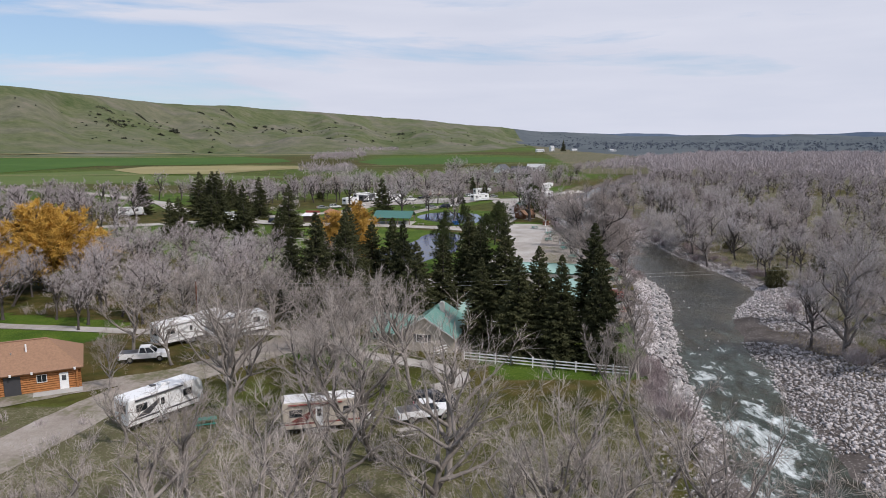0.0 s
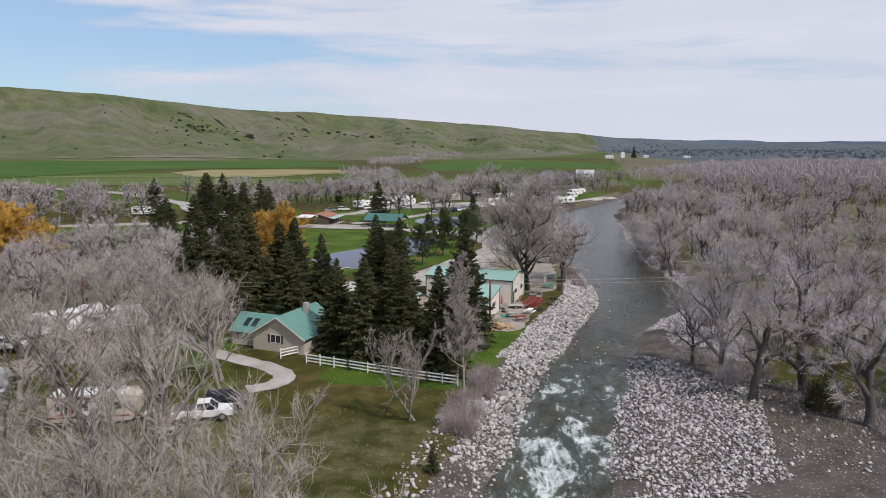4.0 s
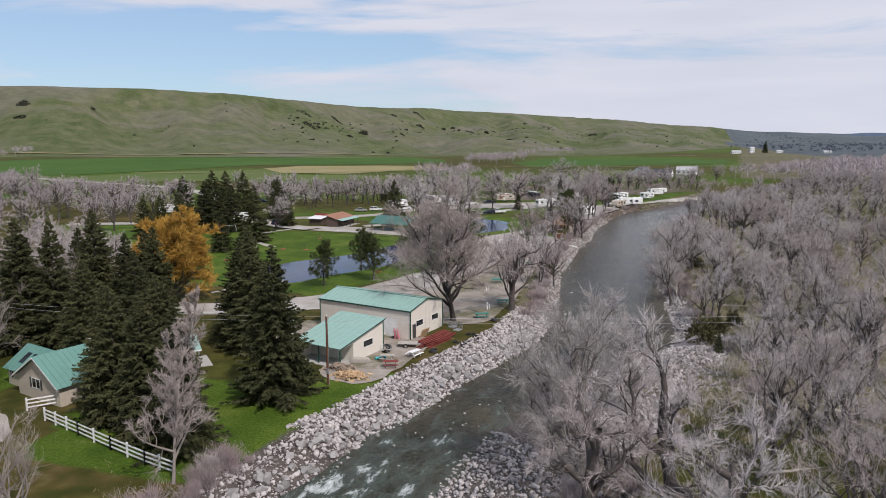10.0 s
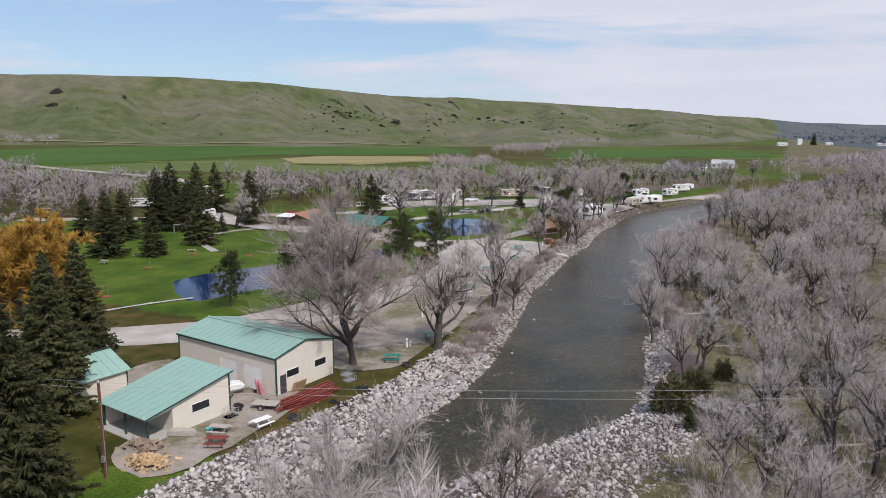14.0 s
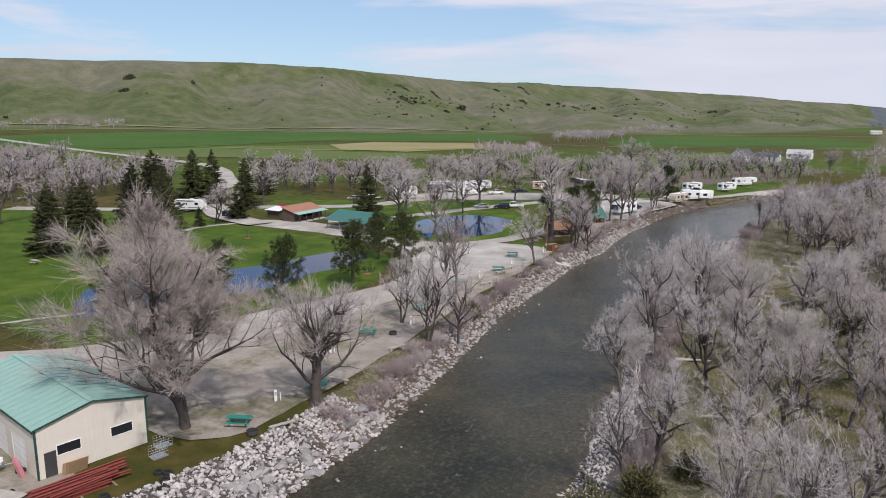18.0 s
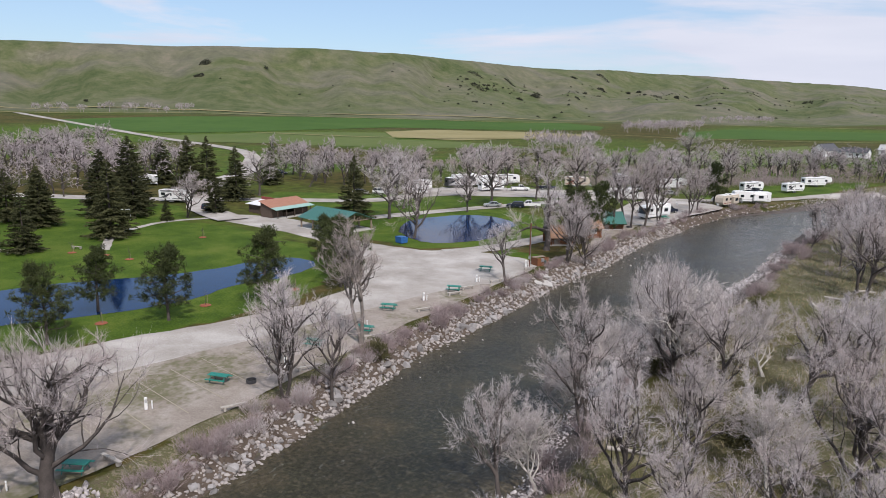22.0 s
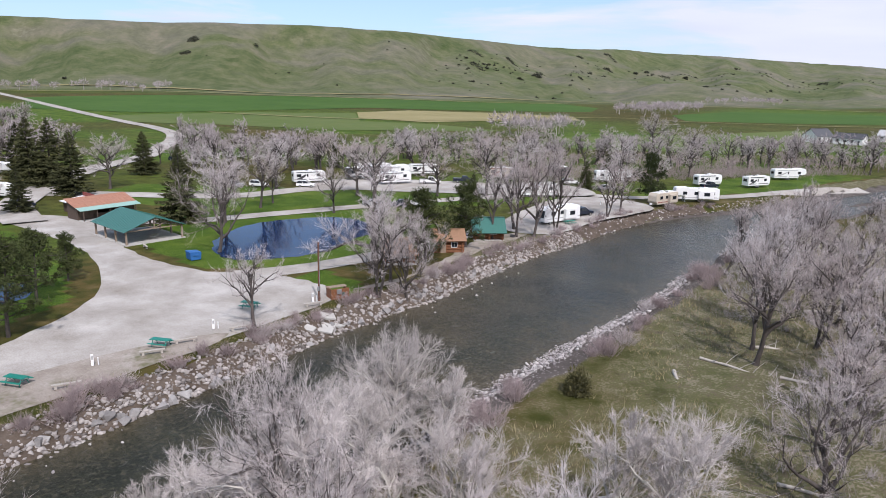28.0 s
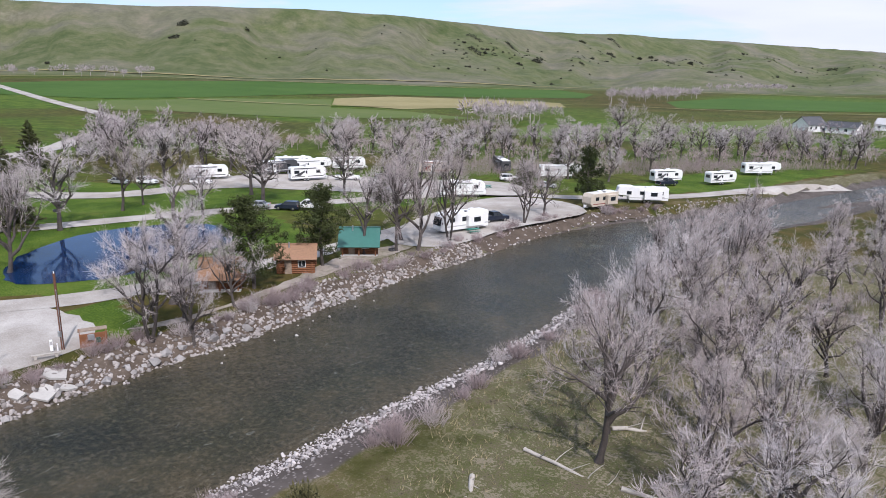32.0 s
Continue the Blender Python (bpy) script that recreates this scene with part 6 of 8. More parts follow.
def gable(parent, L, W, ez, rz, wall, roof, over=0.35, pitch=0.9, ribs=True, trim=None, name="wall"):
    """A gabled house body: ridge along local x, from x=0 to L, y=0 to W. Four walls and two roof slopes."""
    t = 0.15
    part(name, boxes((0, L, 0, t, -0.15, ez)), wall, parent)
    part(name, boxes((0, L, W - t, W, -0.15, ez)), wall, parent)
    for x in (0, L - t):
        part(name, prism([(t, -0.15), (W - t, -0.15), (W - t, ez), (W / 2, rz - 0.06), (t, ez)], x, x + t, "x"), wall, parent)
    dz = over * (rz - ez) / (W / 2)
    ribbed_roof(parent, (-over, -over, ez - dz + 0.1), (L + over, -over, ez - dz + 0.1), (L + over, W / 2, rz + 0.1), (-over, W / 2, rz + 0.1), roof, ribs=ribs, pitch=pitch)
    ribbed_roof(parent, (L + over, W + over, ez - dz + 0.1), (-over, W + over, ez - dz + 0.1), (-over, W / 2, rz + 0.1), (L + over, W / 2, rz + 0.1), roof, ribs=ribs, pitch=pitch)
    part("ridge_cap", boxes((-over, L + over, W / 2 - 0.15, W / 2 + 0.15, rz + 0.09, rz + 0.14)), trim or roof, parent)
    if trim:
        for x, y in ((0, 0), (L, 0), (0, W), (L, W)):
            part("corner_trim", boxes((x - 0.06, x + 0.06, y - 0.06, y + 0.06, -0.1, ez)), trim, parent)


TYRE_ME, RIM_ME = None, None


def wheel(parent, x, y, r=0.36, w=0.24):
    """A wheel with tyre and rim under a vehicle, on its y side."""
    wh = part("wheel", rods(((0, -w / 2, 0), (0, w / 2, 0), r), k=16), TYRE, parent, "black rubber tyre", loc=(x, y, r))
    part("rim", rods(((0, -w / 2 - 0.012, 0), (0, w / 2 + 0.012, 0), r * 0.58), k=12), RIM, wh)
    return wh


def side_m(x, z, y, flip=False):
    return Matrix.LocRotScale((x, y, z), Euler((0, 0, math.pi if flip else 0)), None)


def trailer(kind, L, body, label, stripe=CHARCOAL, slide=True):
    """A caravan, fifth wheel or motorhome along local x, nose at +x, its base at the ground."""
    W, z0, z1 = 2.45, 0.62, 3.25
    nm = {"trailer": "travel_trailer", "fifth": "fifth_wheel_trailer", "motor": "motorhome"}[kind]
    t = thing(nm, label, "camper")
    a, b = -L / 2, L / 2
    if kind == "trailer":
        prof = [(a, z0), (b - 0.55, z0), (b, z0 + 0.75), (b - 0.05, z1 - 0.6), (b - 0.45, z1), (a + 0.12, z1), (a, z1 - 0.15)]
    elif kind == "fifth":
        prof = [(a, z0), (b - 2.6, z0), (b - 2.5, 1.55), (b - 0.5, 1.6), (b, 2.1), (b - 0.35, z1 + 0.15), (b - 1.0, z1 + 0.35), (b - 3.2, z1 + 0.35), (b - 3.9, z1 + 0.1), (a + 0.1, z1 + 0.1), (a, z1 - 0.1)]
    else:
        prof = [(a, 0.45), (b - 0.3, 0.45), (b, 0.7), (b - 0.02, 1.35), (b - 0.32, z1 - 0.35), (b - 0.7, z1), (a + 0.1, z1), (a, z1 - 0.15)]
    part("body", prism(prof, -W / 2, W / 2, "y", 0.07), body, t)
    part("roof_skin", boxes((a + 0.25, b - (3.9 if kind == "fifth" else 1.0), -W / 2 + 0.12, W / 2 - 0.12, z1 - 0.02, z1 + (0.13 if kind == "fifth" else 0.035))), GELCOAT, t, "pale rubber roof")
    for x in ((-0.22, 0.24) if L > 9 else (0.05,)):
        part("air_conditioner", boxes((x * L - 0.5, x * L + 0.5, -0.4, 0.4, z1 + 0.02, z1 + 0.36), bevel=0.08), WHITE, t, "white roof air conditioner")
    part("roof_vent", boxes((-0.05 * L - 0.25, -0.05 * L + 0.25, 0.3, 0.8, z1 + 0.02, z1 + 0.18), bevel=0.03), CHARCOAL, t)
    y = W / 2
    for s in (-1, 1):
        part("stripe", boxes((a + 0.15, b - (2.7 if kind == "fifth" else 0.7), s * y - 0.012, s * y + 0.012, 1.05, 1.22)), stripe, t, "dark side stripe")
        part("swoosh", prism([(a + 0.6, 1.3), (a + 2.2, 1.3), (a + L * 0.42, 2.35), (a + L * 0.42 + 0.6, 2.9), (a + L * 0.42 - 0.4, 2.5)], s * y - 0.012, s * y + 0.012), stripe, t, "curved grey side graphic")
        for f, w in ((-0.34, 1.1), (0.02, 0.8), (0.27, 0.9)):
            if s < 0 and f == 0.02:
                continue
            window(t, w, 0.62, side_m(f * L, 2.2, s * (y + 0.004), s > 0), mat_frame=CHARCOAL, bars=False)
    part("door", boxes((-0.07 * L - 0.35, -0.07 * L + 0.35, -y - 0.03, -y + 0.02, 0.8, 2.75), bevel=0.01), GELCOAT, t)
    part("door_window", boxes((-0.07 * L - 0.2, -0.07 * L + 0.2, -y - 0.04, -y - 0.02, 1.8, 2.5)), GLASS, t)
    part("entry_step", boxes((-0.07 * L - 0.35, -0.07 * L + 0.35, -y - 0.45, -y - 0.1, 0.28, 0.33), (-0.07 * L - 0.35, -0.07 * L + 0.35, -y - 0.25, -y, 0.52, 0.57)), STEEL, t)
    part("awning", rods(((-0.42 * L, -y - 0.09, z1 - 0.2), (0.2 * L, -y - 0.09, z1 - 0.2), 0.09)), stripe, t, "rolled-up awning")
    if slide:
        part("slide_out", boxes((-0.36 * L, -0.02 * L, y - 0.1, y + 0.75, 0.95, 2.85), bevel=0.03), body, t)
        window(t, 1.3, 0.7, side_m(-0.2 * L, 2.05, y + 0.755, True), mat_frame=CHARCOAL, bars=False)
    window(t, 1.3, 0.7, Matrix.LocRotScale((a - 0.004, 0, 2.25), Euler((0, 0, -math.pi / 2)), None), mat_frame=CHARCOAL, bars=False)
    ax = (-0.12 * L, -0.12 * L + 0.85) if kind != "motor" else (-0.28 * L, 0.33 * L)
    for x in ax:
        for s in (-1, 1):
            wheel(t, x, s * (y - 0.16), 0.38)
    if kind == "trailer":
        part("tow_hitch", rods(((b - 0.6, 0.55, 0.6), (b + 0.95, 0, 0.55), 0.05), ((b - 0.6, -0.55, 0.6), (b + 0.95, 0, 0.55), 0.05), ((b + 0.75, 0, 0.0), (b + 0.75, 0, 0.6), 0.04)), STEEL, t)
        part("gas_bottle", rods(((b + 0.3, 0.2, 0.58), (b + 0.3, 0.2, 1.0), 0.15), ((b + 0.3, -0.2, 0.58), (b + 0.3, -0.2, 1.0), 0.15), k=12), WHITE, t)
    elif kind == "fifth":
        part("pin_box", boxes((b - 1.5, b - 0.8, -0.25, 0.25, 1.15, 1.62), bevel=0.04), CHARCOAL, t)
        for s in (-0.9, 0.9):
            part("landing_leg", boxes((b - 2.75, b - 2.62, s - 0.06, s + 0.06, 0, 1.0)), STEEL, t)
    else:
        part("windscreen", quad_slab((b + 0.01, -1.05, 1.4), (b + 0.01, 1.05, 1.4), (b - 0.27, 1.05, z1 - 0.45), (b - 0.27, -1.05, z1 - 0.45), 0.03), GLASS, t, "wide dark windscreen")
        for s in (-0.85, 0.85):
            part("headlight", boxes((b - 0.06, b + 0.02, s - 0.16, s + 0.16, 0.85, 1.0), bevel=0.02), LAMP_GLASS, t)
            part("mirror", boxes((b - 0.25, b - 0.15, s * 1.62 - 0.1, s * 1.62 + 0.1, 1.7, 2.05), bevel=0.02), CHARCOAL, t)
    return t


def vehicle(kind, paint, label):
    """A pickup, estate car or saloon along local x, nose at +x."""
    t = thing({"pickup": "pickup_truck", "suv": "car", "sedan": "car"}[kind], label, "car" if kind != "pickup" else "pickup truck")
    L, W = {"pickup": (5.8, 1.95), "suv": (4.75, 1.9), "sedan": (4.7, 1.8)}[kind]
    a, b, y = -L / 2, L / 2, W / 2
    deck = {"pickup": 1.12, "suv": 1.02, "sedan": 0.92}[kind]
    roof = {"pickup": 1.9, "suv": 1.68, "sedan": 1.45}[kind]
    if kind == "pickup":
        c0, c1, r0, r1 = -0.55, 1.55, -0.42, 0.75
        lower = [(a, 0.5), (a, 1.25), (c0 - 0.05, 1.25), (c0, deck + 0.12), (c1, deck + 0.05), (b - 0.1, deck - 0.06), (b, 0.85), (b - 0.03, 0.48)]
    elif kind == "suv":
        c0, c1, r0, r1 = a + 0.12, 1.05, a + 0.45, 0.3
        lower = [(a + 0.05, 0.35), (a, 0.75), (a + 0.08, deck), (c1, deck), (b - 0.25, deck - 0.14), (b, 0.7), (b - 0.05, 0.32)]
    else:
        c0, c1, r0, r1 = a + 0.7, 1.1, a + 1.35, 0.3
        lower = [(a + 0.05, 0.32), (a, 0.7), (a + 0.1, deck), (c1, deck), (b - 0.3, deck - 0.16), (b, 0.62), (b - 0.05, 0.3)]
    part("body", prism(lower, -y, y, "y", 0.05), paint, t)
    bm = bmesh.new()
    lo = [bm.verts.new(p) for p in ((c0, -y + 0.06, deck), (c1, -y + 0.06, deck), (c1, y - 0.06, deck), (c0, y - 0.06, deck))]
    hi = [bm.verts.new(p) for p in ((r0, -y + 0.26, roof - 0.06), (r1, -y + 0.26, roof - 0.06), (r1, y - 0.26, roof - 0.06), (r0, y - 0.26, roof - 0.06))]
    bm.faces.new(hi)
    for i in range(4):
        bm.faces.new((lo[i], lo[(i + 1) % 4], hi[(i + 1) % 4], hi[i]))
    bmesh.ops.recalc_face_normals(bm, faces=bm.faces[:])
    part("window_glass", bm, GLASS, t, "dark window glass all round")
    part("roof_panel", boxes((r0 - 0.04, r1 + 0.04, -y + 0.23, y - 0.23, roof - 0.07, roof), bevel=0.03), paint, t)
    for s in (-1, 1):
        for f in ((c0, r0), (c1, r1), ((c0 + c1) / 2 - 0.05, (r0 + r1) / 2)):
            part("pillar", rods(((f[0], s * (y - 0.05), deck - 0.02), (f[1], s * (y - 0.25), roof - 0.04), 0.045), k=6), paint, t)
        part("mirror", boxes((c1 - 0.35, c1 - 0.2, s * (y + 0.1) - 0.1, s * (y + 0.1) + 0.1, deck + 0.02, deck + 0.2), bevel=0.03), paint, t)
        part("headlight", boxes((b - 0.18, b - 0.015, s * (y - 0.25) - 0.17, s * (y - 0.25) + 0.17, 0.68, 0.82), bevel=0.02), LAMP_GLASS, t)
        part("tail_light", boxes((a - 0.015, a + 0.1, s * (y - 0.12) - 0.09, s * (y - 0.12) + 0.09, 0.75, 1.0), bevel=0.02), PINK, t, "red tail light")
        for x in (a + 0.22 * L, b - 0.17 * L):
            wheel(t, x, s * (y - 0.1), 0.39 if kind == "pickup" else 0.34)
    part("grille", boxes((b - 0.05, b + 0.01, -0.5, 0.5, 0.55, 0.8)), CHARCOAL, t)
    part("bumper", boxes((b - 0.08, b + 0.06, -y + 0.08, y - 0.08, 0.36, 0.52), (a - 0.06, a + 0.08, -y + 0.08, y - 0.08, 0.4, 0.55), bevel=0.03), STEEL if kind == "pickup" else paint, t)
    if kind == "pickup":
        part("bed_cover", boxes((a + 0.12, c0 - 0.15, -y + 0.12, y - 0.12, 1.2, 1.27)), CHARCOAL, t, "black cover over the load bed")
    return t


def picnic_table(material, label, L=2.1):
    t = thing("picnic_table", label, "picnic table")
    top = part("tabletop", boxes((-L / 2, L / 2, -0.38, 0.38, 0.71, 0.735)), material, t)
    for k in range(5):
        part("plank", boxes((-L / 2, L / 2, -0.38 + k * 0.155, -0.38 + k * 0.155 + 0.135, 0.735, 0.765)), material, top)
    for s in (-1, 1):
        part("bench_seat", boxes((-L / 2, L / 2, s * 0.72 - 0.13, s * 0.72 + 0.13, 0.42, 0.46), bevel=0.01), material, t)
        x = s * (L / 2 - 0.3)
        for q in (-1, 1):
            part("leg", rods(((x, q * 0.2, 0.72), (x, q * 0.55, 0.0), 0.035), k=6), material, t)
        part("crossbar", rods(((x, -0.78, 0.41), (x, 0.78, 0.41), 0.03), k=6), material, t)
    return t


def bench(label, L=2.4):
    t = thing("plank_bench", label, "bench")
    part("seat", boxes((-L / 2, L / 2, -0.16, 0.16, 0.36, 0.46), bevel=0.015), OLDWOOD, t)
    for s in (-1, 1):
        part("leg", boxes((s * L * 0.36 - 0.12, s * L * 0.36 + 0.12, -0.14, 0.14, 0, 0.36), bevel=0.015), OLDWOOD, t)
    return t


def hookup():
    t = thing("hookup_post", "white utility hookup posts for campers", "utility post")
    part("power_pedestal", boxes((-0.13, 0.13, -0.09, 0.09, 0, 1.15), bevel=0.03), WHITE, t)
    part("meter_cover", boxes((-0.1, 0.1, -0.11, -0.085, 0.65, 1.0)), GREYPAINT, t)
    part("water_riser", rods(((0.5, 0, 0), (0.5, 0, 0.75), 0.06), ((0.5, 0, 0.72), (0.5, -0.15, 0.68), 0.03)), WHITE, t)
    return t


# ---- workshops ----
U_ROT = math.degrees(math.atan2(-0.971, -0.239)) + 90     # the workshops' long walls


def shop_pose(x, y):
    """Local x runs along the end wall away from the camp drive's start, local y into the building."""
    return Matrix.LocRotScale(at(x, y, 0), Euler((0, 0, math.atan2(0.971, 0.239))), None)


def big_workshop():
    t = thing("workshop", "large cream steel workshop with a weathered green roof", "workshop", shop_pose(24.4, 107.2))
    W, L, ez, rz = 8.5, 16.0, 4.05, 5.0
    wt = 0.15
    # long walls run along local y; the gable end stands at y=0
    doors = ((2.2, 4.9), (6.1, 8.8))
    part("wall", boxes((0, wt, 0, doors[0][0], -0.1, ez), (0, wt, doors[0][1], doors[1][0], -0.1, ez), (0, wt, doors[1][1], L, -0.1, ez), (0, wt, doors[0][0], doors[0][1], 2.65, ez), (0, wt, doors[1][0], doors[1][1], 2.65, ez)), CREAM, t)
    part("wall", boxes((W - wt, W, 0, L, -0.1, ez)), CREAM, t)
    for y in (0, L - wt):
        part("wall", prism([(wt, -0.1), (W - wt, -0.1), (W - wt, ez), (W / 2, rz - 0.05), (wt, ez)], y, y + wt, "y"), CREAM, t)
    o = 0.18
    ribbed_roof(t, (-o, L + o, ez + 0.06), (-o, -o, ez + 0.06), (W / 2, -o, rz + 0.1), (W / 2, L + o, rz + 0.1), PALEGREEN, pitch=0.95)
    ribbed_roof(t, (W + o, -o, ez + 0.06), (W + o, L + o, ez + 0.06), (W / 2, L + o, rz + 0.1), (W / 2, -o, rz + 0.1), PALEGREEN, pitch=0.95)
    part("ridge_cap", boxes((W / 2 - 0.2, W / 2 + 0.2, -o, L + o, rz + 0.11, rz + 0.16)), PALEGREEN, t)
    for x, y in ((0, 0), (W, 0), (0, L), (W, L)):
        part("corner_trim", boxes((x - 0.07, x + 0.07, y - 0.07, y + 0.07, -0.1, ez)), DARKGREEN, t)
    part("eave_trim", boxes((-o - 0.03, -o + 0.03, -o, L + o, ez - 0.14, ez + 0.04)), DARKGREEN, t)
    for x0, z0, x1, z1 in ((-o, ez - 0.03, W / 2, rz + 0.01), (W / 2, rz + 0.01, W + o, ez - 0.03)):
        part("rake_trim", quad_slab((x0, -o - 0.02, z0), (x1, -o - 0.02, z1), (x1, -o - 0.02, z1 + 0.15), (x0, -o - 0.02, z0 + 0.15), 0.03), DARKGREEN, t)
    for a, b in doors:
        d = part("roller_door", boxes((0.05, 0.09, a, b, 0, 2.65)), WHITE, t, "white panelled roller door")
        for k in range(5):
            part("panel", boxes((0.025, 0.05, a + 0.04, b - 0.04, 0.03 + k * 0.525, 0.53 + k * 0.525), bevel=0.008), WHITE, d)
    for x in (2.3, 6.4):
        window(t, 1.7, 0.75, side_m(x, 1.95, -0.005), bars=False)
    # the wall is not cut: a charcoal slab gives the doorway's dark inside
    part("side_door", boxes((0.5, 1.35, -0.03, 0.03, 0, 2.05)), CHARCOAL, t, "dark panel standing in for the shade of an open doorway")
    for k in (1, 2, 10, 11, 12, 13, 14, 21, 22, 23):
        part("siding_rib", boxes((k * W / 24 - 0.02, k * W / 24 + 0.02, -0.02, 0.0, 0, ez - 0.02 if k in (1, 23) else ez)), CREAM, t)


def small_workshop():
    t = thing("small_workshop", "cream steel workshop with open lean-to and green roof", "workshop", shop_pose(20.75, 95.3))
    W, D, lo, hi = 8.9, 7.0, 2.5, 4.15
    x0 = 2.6
    f = lambda x: lo + (hi - lo) * x / W
    part("wall", prism([(x0, -0.1), (W, -0.1), (W, hi - 0.05), (x0, f(x0) - 0.05)], 0, 0.15, "y"), CREAM, t)
    part("wall", prism([(0.2, -0.1), (W, -0.1), (W, hi - 0.05), (0.2, f(0.2) - 0.05)], D - 0.15, D, "y"), CREAM, t)
    part("wall", boxes((W - 0.15, W, 0.15, D - 0.15, -0.1, hi - 0.05)), CREAM, t)
    part("wall", boxes((x0, x0 + 0.15, 0.15, D - 0.15, -0.1, f(x0) - 0.05)), CREAM, t)
    part("gable_board", prism([(0.0, lo - 0.35), (x0, lo - 0.1), (x0, f(x0) - 0.05), (0.0, lo - 0.05)], 0.02, 0.1, "y"), CREAM, t)
    ribbed_roof(t, (-0.3, D + 0.3, lo - 0.04), (-0.3, -0.3, lo - 0.04), (W + 0.3, -0.3, hi + 0.08), (W + 0.3, D + 0.3, hi + 0.08), PALEGREEN, pitch=0.95)
    part("rake_trim", quad_slab((-0.3, -0.32, lo - 0.19), (W + 0.3, -0.32, hi - 0.07), (W + 0.3, -0.32, hi + 0.06), (-0.3, -0.32, lo - 0.06), 0.03), DARKGREEN, t)
    part("corner_trim", boxes((W - 0.07, W + 0.07, -0.07, 0.07, -0.1, hi - 0.05)), DARKGREEN, t)
    for y in (0.15, D / 2, D - 0.15):
        part("post", boxes((0.1, 0.25, y - 0.07, y + 0.07, 0, lo)), DARKGREEN, t)
    window(t, 1.9, 0.75, side_m(5.6, 1.75, -0.005), bars=False)
    part("floor_slab", boxes((-0.4, W, -0.1, D, -0.1, 0.08)), CONCRETE, t)


def back_garage():
    t = thing("garage", "small cream garage with pale green roof", "garage", shop_pose(9.5, 98.5))
    gable(t, 6.0, 7.0, 2.4, 3.9, CREAM, PALEGREEN, trim=DARKGREEN)


big_workshop()
small_workshop()
back_garage()


# ---- cottage, cabins, pavilion, houses ----
def cottage():
    d = math.degrees(math.atan2(78.0 - 79.9, 1.5 + 5.5))
    t = thing("cottage", "beige cottage with dark green roof and skylights", "house", Matrix.LocRotScale(at(-5.5, 79.9), Euler((0, 0, radians(d))), None))
    W, L, ez, rz = 8.0, 9.0, 2.3, 4.75
    wt = 0.15
    BEIGE = TAN
    for y in (0, L - wt):
        part("wall", prism([(wt, -0.1), (W - wt, -0.1), (W - wt, ez), (W / 2, rz - 0.06), (wt, ez)], y, y + wt, "y"), BEIGE, t)
    for x in (0, W - wt):
        part("wall", boxes((x, x + wt, 0, L, -0.1, ez)), BEIGE, t)
    o = 0.45
    dz = o * (rz - ez) / (W / 2)
    ribbed_roof(t, (-o, L + o, ez - dz + 0.1), (-o, -o, ez - dz + 0.1), (W / 2, -o, rz + 0.1), (W / 2, L + o, rz + 0.1), COTTAGEROOF, pitch=0.6)
    ribbed_roof(t, (W + o, -o, ez - dz + 0.1), (W + o, L + o, ez - dz + 0.1), (W / 2, L + o, rz + 0.1), (W / 2, -o, rz + 0.1), COTTAGEROOF, pitch=0.6)
    part("barge_board", quad_slab((-o, -o - 0.02, ez - dz - 0.1), (W / 2, -o - 0.02, rz - 0.1), (W / 2, -o - 0.02, rz + 0.08), (-o, -o - 0.02, ez - dz + 0.08), 0.03), WHITE, t)
    part("barge_board", quad_slab((W / 2, -o - 0.02, rz - 0.1), (W + o, -o - 0.02, ez - dz - 0.1), (W + o, -o - 0.02, ez - dz + 0.08), (W / 2, -o - 0.02, rz + 0.08), 0.03), WHITE, t)
    window(t, 1.5, 1.0, side_m(3.6, 1.75, -0.005))
    for s in (-1, 1):
        part("shutter", boxes((3.6 + s * 1.02 - 0.18, 3.6 + s * 1.02 + 0.18, -0.04, 0.0, 1.2, 2.3)), CHARCOAL, t, "dark window shutter")
    # side wing with two skylights
    part("wing_wall", boxes((-4.2, 0, 1.0, 1.15, -0.1, 2.05)), BEIGE, t)
    part("wing_wall", prism([(1.15, -0.1), (6.0, -0.1), (6.0, 2.05), (3.6, 3.85), (1.15, 2.05)], -4.2, -4.05, "x"), BEIGE, t)
    part("wing_wall", boxes((-4.2, 0, 5.85, 6.0, -0.1, 2.05)), BEIGE, t)
    ribbed_roof(t, (-4.6, 0.6, 1.9), (1.0, 0.6, 1.9), (1.6, 3.6, 4.0), (-4.6, 3.6, 4.0), COTTAGEROOF, pitch=0.6)
    ribbed_roof(t, (1.0, 6.5, 1.9), (-4.6, 6.5, 1.9), (-4.6, 3.6, 4.0), (1.6, 3.6, 4.0), COTTAGEROOF, pitch=0.6)
    for x in (-2.4, -1.1):
        part("skylight", quad_slab((x - 0.4, 1.5, 2.62), (x + 0.4, 1.5, 2.62), (x + 0.4, 2.7, 3.46), (x - 0.4, 2.7, 3.46), 0.08), GLASS, t, "dark glass skylight")
    window(t, 0.7, 0.8, side_m(-3.4, 1.3, 0.995))
    part("chimney", boxes((W / 2 + 0.6, W / 2 + 1.2, 5.2, 5.8, 3.8, 5.6)), CONCRETE, t)


cottage()


